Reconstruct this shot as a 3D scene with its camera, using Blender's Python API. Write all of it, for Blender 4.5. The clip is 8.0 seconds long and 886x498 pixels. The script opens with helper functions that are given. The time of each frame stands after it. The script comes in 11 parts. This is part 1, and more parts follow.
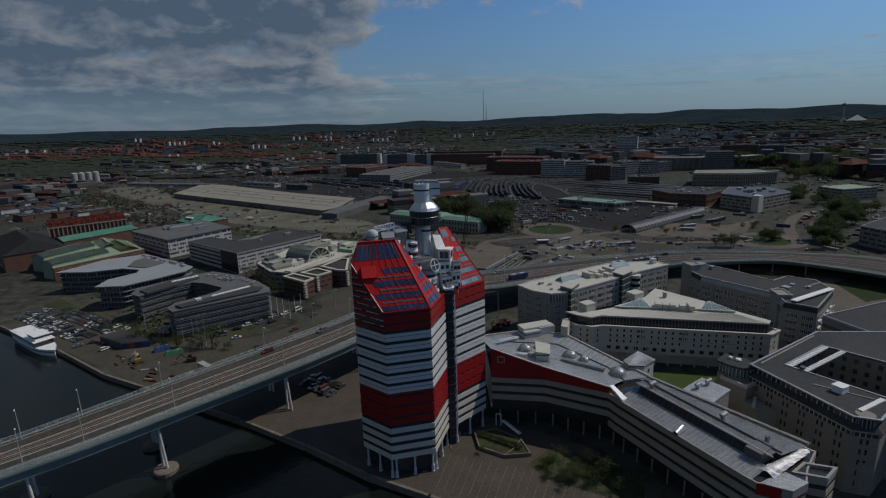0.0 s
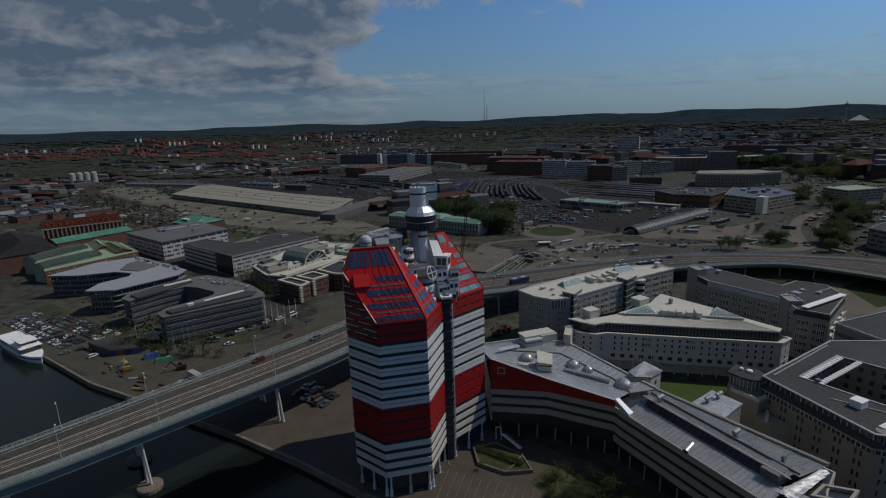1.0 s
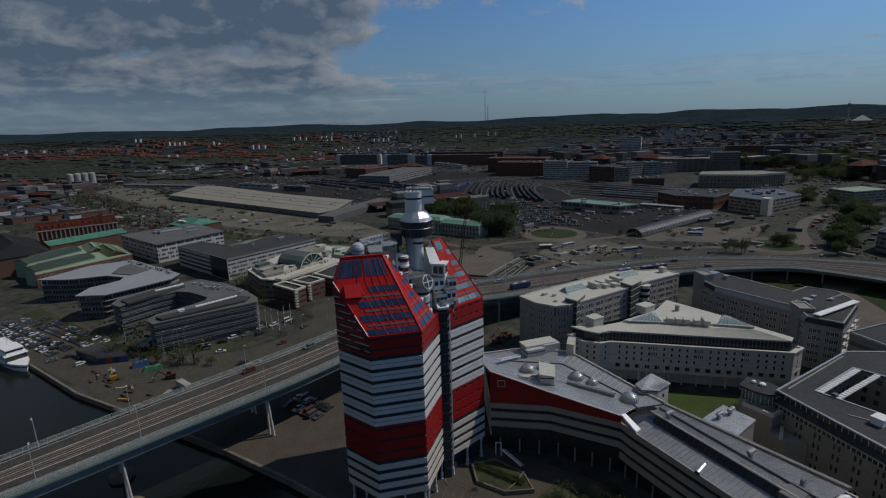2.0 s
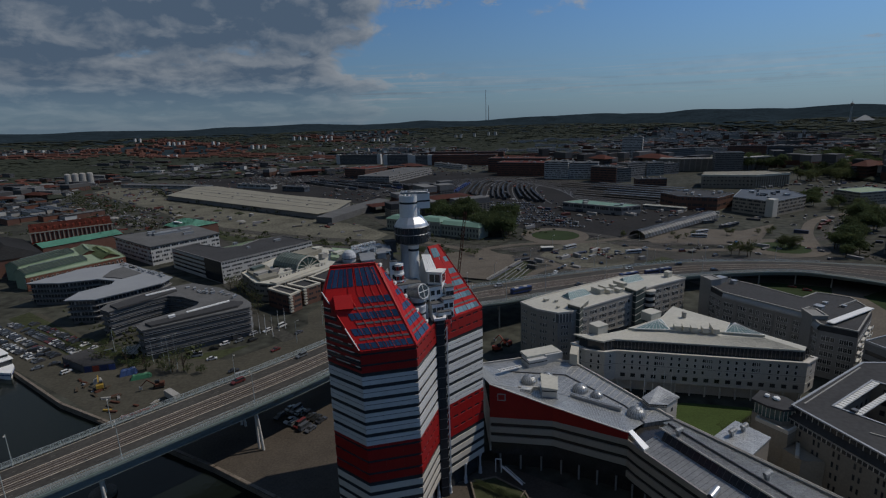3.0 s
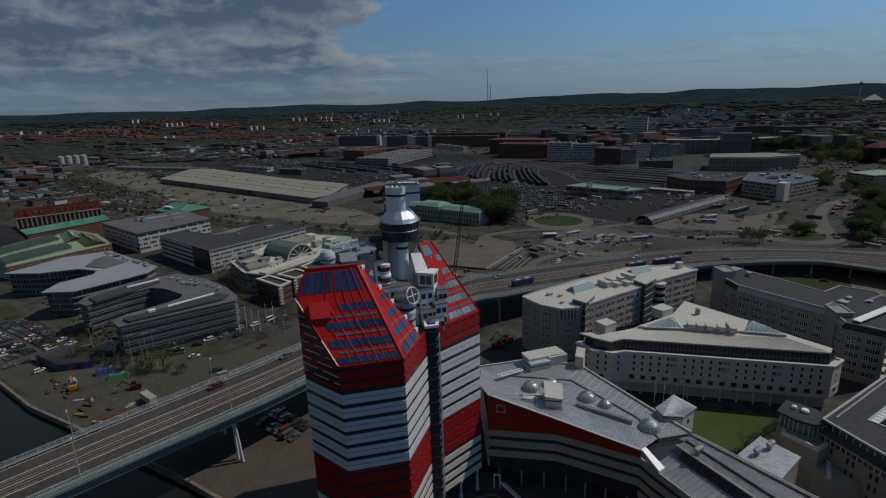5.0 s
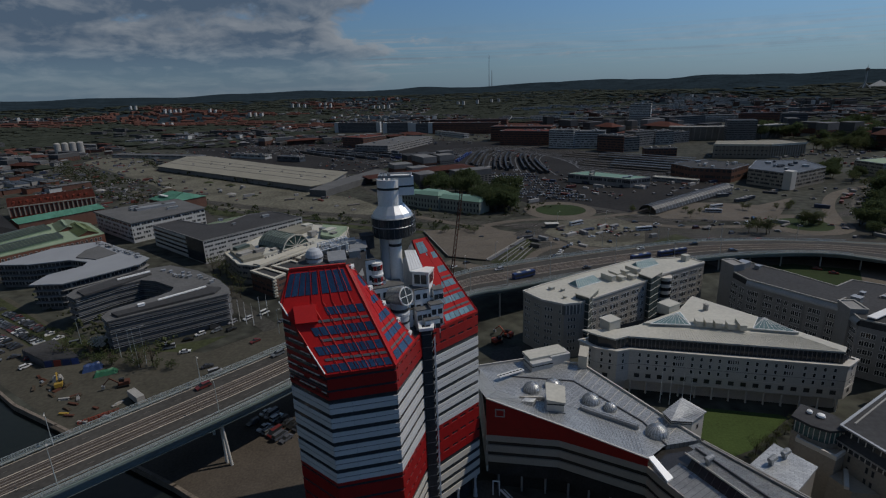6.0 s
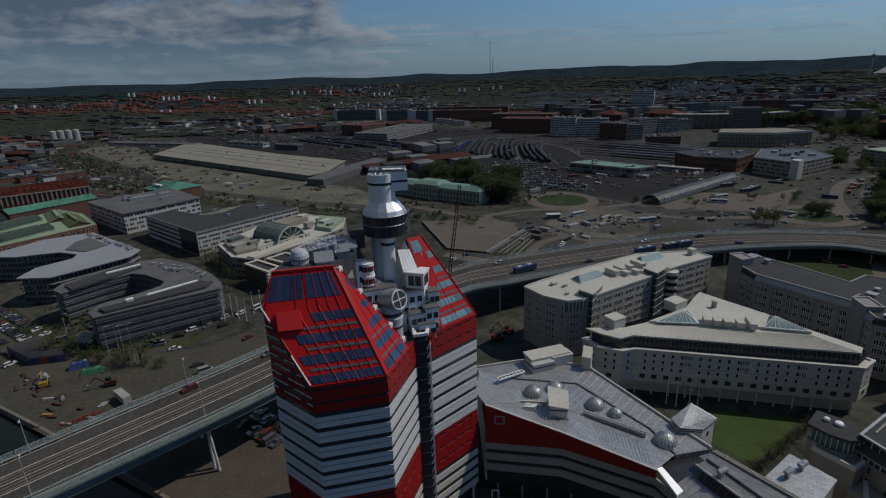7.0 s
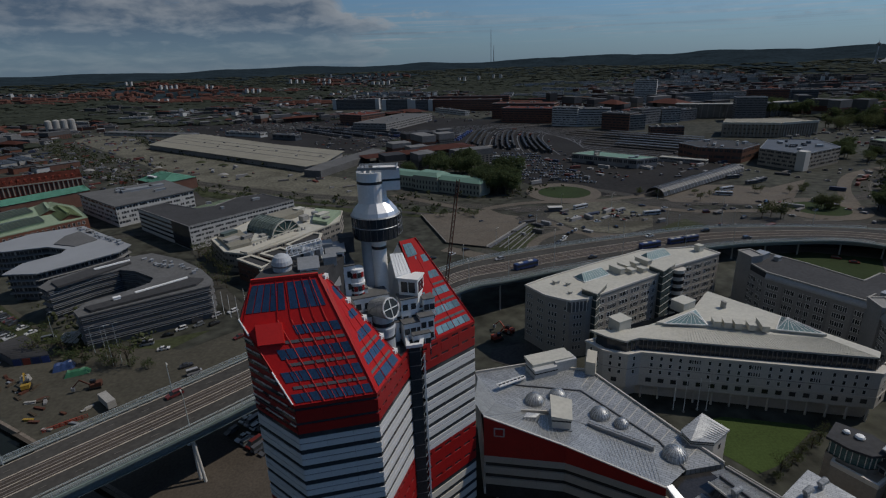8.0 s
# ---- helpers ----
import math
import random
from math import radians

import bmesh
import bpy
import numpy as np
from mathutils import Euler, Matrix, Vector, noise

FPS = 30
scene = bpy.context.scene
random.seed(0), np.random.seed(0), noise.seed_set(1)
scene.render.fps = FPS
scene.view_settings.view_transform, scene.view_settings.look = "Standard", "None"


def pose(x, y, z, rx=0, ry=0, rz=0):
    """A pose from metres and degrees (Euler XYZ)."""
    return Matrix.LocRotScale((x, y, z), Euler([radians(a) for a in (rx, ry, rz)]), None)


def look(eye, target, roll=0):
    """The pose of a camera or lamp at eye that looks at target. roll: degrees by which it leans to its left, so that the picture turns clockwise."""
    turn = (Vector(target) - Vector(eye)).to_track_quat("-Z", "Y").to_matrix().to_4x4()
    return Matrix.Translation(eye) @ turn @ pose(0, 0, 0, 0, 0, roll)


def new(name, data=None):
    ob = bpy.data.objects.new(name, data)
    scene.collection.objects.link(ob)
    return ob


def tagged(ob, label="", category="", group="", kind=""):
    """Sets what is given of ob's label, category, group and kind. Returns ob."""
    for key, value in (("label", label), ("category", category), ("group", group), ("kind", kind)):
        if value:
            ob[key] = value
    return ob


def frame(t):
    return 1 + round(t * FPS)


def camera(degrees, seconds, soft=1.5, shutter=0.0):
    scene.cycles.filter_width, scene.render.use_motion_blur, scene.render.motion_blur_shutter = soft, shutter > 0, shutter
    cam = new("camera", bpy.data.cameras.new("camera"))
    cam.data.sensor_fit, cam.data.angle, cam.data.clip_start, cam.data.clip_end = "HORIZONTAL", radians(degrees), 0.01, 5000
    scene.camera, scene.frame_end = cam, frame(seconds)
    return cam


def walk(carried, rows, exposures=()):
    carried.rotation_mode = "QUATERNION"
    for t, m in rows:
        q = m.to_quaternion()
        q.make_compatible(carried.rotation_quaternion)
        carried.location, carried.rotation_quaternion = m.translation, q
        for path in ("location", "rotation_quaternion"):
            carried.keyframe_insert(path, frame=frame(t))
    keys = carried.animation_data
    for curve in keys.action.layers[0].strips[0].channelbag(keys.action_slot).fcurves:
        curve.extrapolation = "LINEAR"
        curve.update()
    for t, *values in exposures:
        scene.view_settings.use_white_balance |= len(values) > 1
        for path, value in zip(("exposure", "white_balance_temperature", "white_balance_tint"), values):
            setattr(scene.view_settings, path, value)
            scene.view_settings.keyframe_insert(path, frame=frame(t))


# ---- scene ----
EXPOSURE = -0.75
cam = camera(79.7, 8.0, soft=1.2)
PATH = [
    (0, (-2.681, -166.279, 101.49), (-2.639, -164.336, 101.018), -1.8),
    (0.5, (-2.071, -162.316, 101.478), (-2.03, -160.372, 101.007), -1.8),
    (1, (-1.41, -158.356, 101.476), (-1.371, -156.413, 101.004), -1.8),
    (1.5, (-0.716, -154.313, 101.517), (-0.679, -152.37, 101.046), -1.8),
    (3, (1.148, -142.059, 101.555), (1.181, -140.116, 101.083), -1.8),
    (3.5, (1.805, -138.027, 101.563), (1.836, -136.085, 101.086), -1.8),
    (4, (2.458, -134.075, 101.562), (2.487, -132.137, 101.068), -1.9),
    (4.5, (3.086, -130.082, 101.542), (3.113, -128.15, 101.026), -1.9),
    (6, (5.037, -117.832, 101.453), (5.056, -115.919, 100.867), -1.9),
    (6.5, (5.593, -113.761, 101.404), (5.61, -111.856, 100.796), -1.9),
    (7, (6.145, -109.697, 101.348), (6.16, -107.798, 100.719), -1.9),
    (7.5, (6.674, -105.544, 101.338), (6.687, -103.651, 100.691), -1.9),
    (8, (7.22, -101.339, 101.356), (7.232, -99.453, 100.691), -1.9),
]
walk(cam, [(t, look(eye, target, roll)) for t, eye, target, roll in PATH], exposures=[(0, EXPOSURE, 6450, 10), (8, EXPOSURE, 6450, 10)])

# ---- light: spring sun from the right and slightly behind the subject, broken cloud to the left ----
SUN_AZ, SUN_EL = 14.0, 49.0
sun_dir = Vector((math.cos(radians(SUN_AZ)) * math.cos(radians(SUN_EL)), math.sin(radians(SUN_AZ)) * math.cos(radians(SUN_EL)), math.sin(radians(SUN_EL))))
sun_data = bpy.data.lights.new("sun", "SUN")
sun_data.energy, sun_data.angle, sun_data.color = 3.9, radians(0.55), (1.0, 0.92, 0.8)
sun = new("sun", sun_data)
sun.matrix_world = look(sun_dir * 400, (0, 0, 0))

world = bpy.data.worlds.new("sky")
scene.world = world
world.use_nodes = True
wt = world.node_tree
wt.nodes.clear()


def wnode(kind, **values):
    n = wt.nodes.new(kind)
    for key, value in values.items():
        n.inputs[key].default_value = value
    return n


def wmath(op, a, b=None):
    n = wt.nodes.new("ShaderNodeMath")
    n.operation = op
    for k, v in enumerate((a, b)):
        if v is None:
            continue
        if isinstance(v, (int, float)):
            n.inputs[k].default_value = v
        else:
            wt.links.new(v, n.inputs[k])
    return n.outputs[0]


sky = wt.nodes.new("ShaderNodeTexSky")
sky.sky_type = "NISHITA"
sky.sun_disc = False
sky.sun_elevation, sky.sun_rotation = radians(SUN_EL), radians(90 - SUN_AZ)
sky.altitude = 800
sky.air_density, sky.dust_density, sky.ozone_density = 1.0, 0.6, 4.0
coord = wt.nodes.new("ShaderNodeTexCoord")
sep = wt.nodes.new("ShaderNodeSeparateXYZ")
wt.links.new(coord.outputs["Generated"], sep.inputs[0])
# bearing, and height above the horizon drawn out towards it, as a flat cloud layer is
bear = wmath("ARCTAN2", sep.outputs[0], sep.outputs[1])
rise = wmath("LOGARITHM", wmath("ADD", wmath("MAXIMUM", sep.outputs[2], 0.0), 0.07), math.e)


def wnoise(u, v, su, sv, detail, rough, shift=0.0, warp=0.0):
    """Noise over bearing and height, with its own scale along each."""
    flat = wt.nodes.new("ShaderNodeCombineXYZ")
    wt.links.new(wmath("MULTIPLY", u, su), flat.inputs[0])
    wt.links.new(wmath("MULTIPLY", v, sv), flat.inputs[1])
    flat.inputs[2].default_value = shift
    n = wnode("ShaderNodeTexNoise", Scale=1.0, Detail=detail, Roughness=rough, Distortion=warp)
    wt.links.new(flat.outputs[0], n.inputs["Vector"])
    return n.outputs[0]


def wrange(v, a, b, c, d, smooth=False):
    n = wnode("ShaderNodeMapRange", **{"From Min": a, "From Max": b, "To Min": c, "To Max": d})
    if smooth:
        n.interpolation_type = "SMOOTHSTEP"
    wt.links.new(v, n.inputs[0])
    return n.outputs[0]


def cloud_density(du, dv):
    """Density of the bank of cloud at a bearing and height, shifted a little."""
    u, v = wmath("ADD", bear, du), wmath("ADD", rise, dv)
    big = wnoise(u, v, 3.4, 3.2, 2.0, 0.5, 6.1)
    mid = wnoise(u, v, 15.0, 5.5, 10.0, 0.56, 1.7, 0.3)
    # the bank lies to the west of the view and ends in a ragged edge
    bank = wrange(u, 0.03, -0.2, -0.24, 0.13)
    d = wmath("ADD", wmath("MULTIPLY", big, 0.5), wmath("MULTIPLY", mid, 0.5))
    # thickest overhead
    return wmath("ADD", wmath("ADD", d, bank), wrange(v, -1.58, -1.36, 0.0, 0.1))


dens = cloud_density(0.0, 0.0)
sunward = cloud_density(0.014, 0.06)
solid = wrange(dens, 0.44, 0.56, 0.0, 1.0, True)
# long thin streaks low over the horizon, thicker to the west
streak = wnoise(bear, rise, 3.0, 26.0, 6.0, 0.55, 9.0, 0.3)
low = wmath("MULTIPLY", wrange(sep.outputs[2], 0.015, 0.05, 0.0, 1.0, True), wrange(sep.outputs[2], 0.06, 0.11, 1.0, 0.0, True))
streaks = wmath("MULTIPLY", wmath("MULTIPLY", wrange(streak, 0.42, 0.66, 0.0, 1.0, True), low), wrange(bear, -0.1, 0.1, 0.75, 0.4))
# a few small puffs of their own in the clear part
puffs = None
crumb = wnoise(bear, rise, 70.0, 40.0, 6.0, 0.6, 2.0)
for pu, pz, su, sz, amount in ((-0.018, 0.078, 0.032, 0.009, 1.0), (0.028, 0.08, 0.008, 0.005, 0.8), (0.678, 0.096, 0.018, 0.004, 1.0), (0.535, 0.073, 0.03, 0.004, 0.7), (-0.008, 0.197, 0.06, 0.012, 1.2), (0.115, 0.193, 0.022, 0.007, 1.1), (0.238, 0.047, 0.045, 0.007, 0.8), (0.13, 0.043, 0.03, 0.005, 0.6), (0.36, 0.048, 0.06, 0.005, 0.5), (0.6, 0.05, 0.1, 0.008, 0.6)):
    a = wmath("POWER", wmath("DIVIDE", wmath("SUBTRACT", bear, pu), su), 2.0)
    b = wmath("POWER", wmath("DIVIDE", wmath("SUBTRACT", sep.outputs[2], pz), sz), 2.0)
    e = wmath("MULTIPLY", wmath("EXPONENT", wmath("MULTIPLY", wmath("ADD", a, b), -1.0)), amount)
    puffs = e if puffs is None else wmath("ADD", puffs, e)
puff = wrange(wmath("MULTIPLY", puffs, wrange(crumb, 0.35, 0.65, 0.15, 1.0)), 0.15, 0.8, 0.0, 0.6, True)
cover = wmath("MAXIMUM", wmath("MAXIMUM", wmath("MULTIPLY", solid, wrange(sep.outputs[2], 0.005, 0.09, 0.3, 0.96, True)), streaks), puff)
# lit where the cloud thins out towards the sun, grey in its thick underside
lit = wmath("ADD", wrange(wmath("SUBTRACT", dens, sunward), -0.07, 0.1, 0.0, 0.8), wrange(dens, 0.48, 0.66, 0.3, -0.25))
lit = wmath("MAXIMUM", lit, wmath("MULTIPLY", puff, 1.3))
cloud = wt.nodes.new("ShaderNodeMix")
cloud.data_type = "RGBA"
wt.links.new(lit, cloud.inputs[0])
cloud.inputs[6].default_value = (1.35, 2.0, 2.95, 1)
cloud.inputs[7].default_value = (5.0, 5.4, 5.9, 1)
mix = wt.nodes.new("ShaderNodeMix")
mix.data_type = "RGBA"
wt.links.new(cover, mix.inputs[0])
tint = wt.nodes.new("ShaderNodeMix")
tint.data_type, tint.blend_type = "RGBA", "MULTIPLY"
tint.inputs[0].default_value = 1.0
tint.inputs[7].default_value = (0.8, 1.08, 1.3, 1)
wt.links.new(sky.outputs[0], tint.inputs[6])
# pale blue-grey air along the horizon
haze = wt.nodes.new("ShaderNodeMix")
haze.data_type = "RGBA"
air = wnode("ShaderNodeMapRange", **{"From Min": 0.0, "From Max": 0.2, "To Min": 0.8, "To Max": 0.0})
wt.links.new(sep.outputs[2], air.inputs[0])
wt.links.new(air.outputs[0], haze.inputs[0])
wt.links.new(tint.outputs[2], haze.inputs[6])
haze.inputs[7].default_value = (2.05, 3.0, 4.1, 1)
wt.links.new(haze.outputs[2], mix.inputs[6])
wt.links.new(cloud.outputs[2], mix.inputs[7])
back = wnode("ShaderNodeBackground")
# the clear sky brightens towards the sun in the east
glow = wmath("MULTIPLY", wrange(bear, -0.35, 0.75, 0.0, 0.022, True), wrange(bear, 1.6, 2.4, 1.0, 0.0, True))
wt.links.new(wmath("ADD", glow, 0.082), back.inputs["Strength"])
wt.links.new(mix.outputs[2], back.inputs[0])
wout = wt.nodes.new("ShaderNodeOutputWorld")
wt.links.new(back.outputs[0], wout.inputs[0])

# ---- materials ----


def mat(name, colour, rough=0.8, metal=0.0, var=0.2, scale=0.15, fine=2.5, bump=0.15, rnd=0.0, stretch=(1, 1, 1), ramp=None, spec=None, joints=None, thin=0.0):
    """A surface with stains at a large scale, grain at a small one, fine relief and, with rnd, a different tone per object."""
    m = bpy.data.materials.new(name)
    m.use_nodes = True
    t = m.node_tree
    b = t.nodes["Principled BSDF"]
    geo = t.nodes.new("ShaderNodeNewGeometry")
    mp = t.nodes.new("ShaderNodeMapping")
    mp.inputs["Scale"].default_value = stretch
    t.links.new(geo.outputs["Position"], mp.inputs[0])
    n1, n2 = t.nodes.new("ShaderNodeTexNoise"), t.nodes.new("ShaderNodeTexNoise")
    n1.inputs["Scale"].default_value, n1.inputs["Detail"].default_value, n1.inputs["Roughness"].default_value = scale, 9, 0.64
    n2.inputs["Scale"].default_value, n2.inputs["Detail"].default_value = fine, 4
    for n in (n1, n2):
        t.links.new(mp.outputs[0], n.inputs["Vector"])
    add = t.nodes.new("ShaderNodeMath")
    add.operation = "ADD"
    t.links.new(n1.outputs[0], add.inputs[0])
    t.links.new(n2.outputs[0], add.inputs[1])
    rng = t.nodes.new("ShaderNodeMapRange")
    rng.inputs["From Min"].default_value, rng.inputs["From Max"].default_value = 0.7, 1.3
    rng.inputs["To Min"].default_value, rng.inputs["To Max"].default_value = 1 - var, 1 + var
    t.links.new(add.outputs[0], rng.inputs[0])
    factor = rng.outputs[0]
    if rnd:
        info = t.nodes.new("ShaderNodeObjectInfo")
        r2 = t.nodes.new("ShaderNodeMapRange")
        r2.inputs["To Min"].default_value, r2.inputs["To Max"].default_value = 1 - rnd, 1 + rnd
        t.links.new(info.outputs["Random"], r2.inputs[0])
        mul = t.nodes.new("ShaderNodeMath")
        mul.operation = "MULTIPLY"
        t.links.new(factor, mul.inputs[0])
        t.links.new(r2.outputs[0], mul.inputs[1])
        factor = mul.outputs[0]
    vm = t.nodes.new("ShaderNodeVectorMath")
    vm.operation = "SCALE"
    if ramp:
        info = t.nodes.new("ShaderNodeObjectInfo") if ramp[0] == "object" else geo
        cr = t.nodes.new("ShaderNodeValToRGB")
        cr.color_ramp.interpolation = "CONSTANT"
        els = cr.color_ramp.elements
        while len(els) < len(ramp) - 1:
            els.new(1.0)
        for k, c in enumerate(ramp[1:]):
            els[k].position, els[k].color = k / (len(ramp) - 1), (*c, 1)
        t.links.new(info.outputs["Random"] if ramp[0] == "object" else geo.outputs["Random Per Island"], cr.inputs[0])
        t.links.new(cr.outputs[0], vm.inputs[0])
    else:
        vm.inputs[0].default_value = colour
    t.links.new(factor, vm.inputs["Scale"])
    t.links.new(vm.outputs[0], b.inputs["Base Color"])
    if joints:
        # laps between sheets: length, width and turn of the courses
        turned = t.nodes.new("ShaderNodeMapping")
        turned.inputs["Rotation"].default_value = (0, 0, joints[2])
        t.links.new(geo.outputs["Position"], turned.inputs[0])
        lap = t.nodes.new("ShaderNodeTexBrick")
        lap.inputs["Scale"].default_value = 1.0
        lap.inputs["Brick Width"].default_value, lap.inputs["Row Height"].default_value = joints[0], joints[1]
        lap.inputs["Mortar Size"].default_value, lap.inputs["Mortar Smooth"].default_value = joints[3] if len(joints) > 3 else 0.035, 0.3
        lap.inputs["Color1"].default_value, lap.inputs["Color2"].default_value, lap.inputs["Mortar"].default_value = (1, 1, 1, 1), (0.78, 0.79, 0.8, 1), (0.45, 0.45, 0.45, 1)
        t.links.new(turned.outputs[0], lap.inputs["Vector"])
        mul2 = t.nodes.new("ShaderNodeVectorMath")
        mul2.operation = "MULTIPLY"
        t.links.new(vm.outputs[0], mul2.inputs[0])
        t.links.new(lap.outputs["Color"], mul2.inputs[1])
        t.links.new(mul2.outputs[0], b.inputs["Base Color"])
    b.inputs["Roughness"].default_value, b.inputs["Metallic"].default_value = rough, metal
    b.inputs["Specular IOR Level"].default_value = spec if spec is not None else (0.12 if rough >= 0.8 else 0.45)
    if bump:
        bp = t.nodes.new("ShaderNodeBump")
        bp.inputs["Strength"].default_value, bp.inputs["Distance"].default_value = bump, 0.05
        t.links.new(n2.outputs[0], bp.inputs["Height"])
        t.links.new(bp.outputs[0], b.inputs["Normal"])
    if thin:
        # leaves let part of the light through
        tl, mix = t.nodes.new("ShaderNodeBsdfTranslucent"), t.nodes.new("ShaderNodeMixShader")
        mix.inputs[0].default_value = thin
        t.links.new(vm.outputs[0], tl.inputs["Color"])
        t.links.new(b.outputs[0], mix.inputs[1])
        t.links.new(tl.outputs[0], mix.inputs[2])
        t.links.new(mix.outputs[0], t.nodes["Material Output"].inputs["Surface"])
    return m


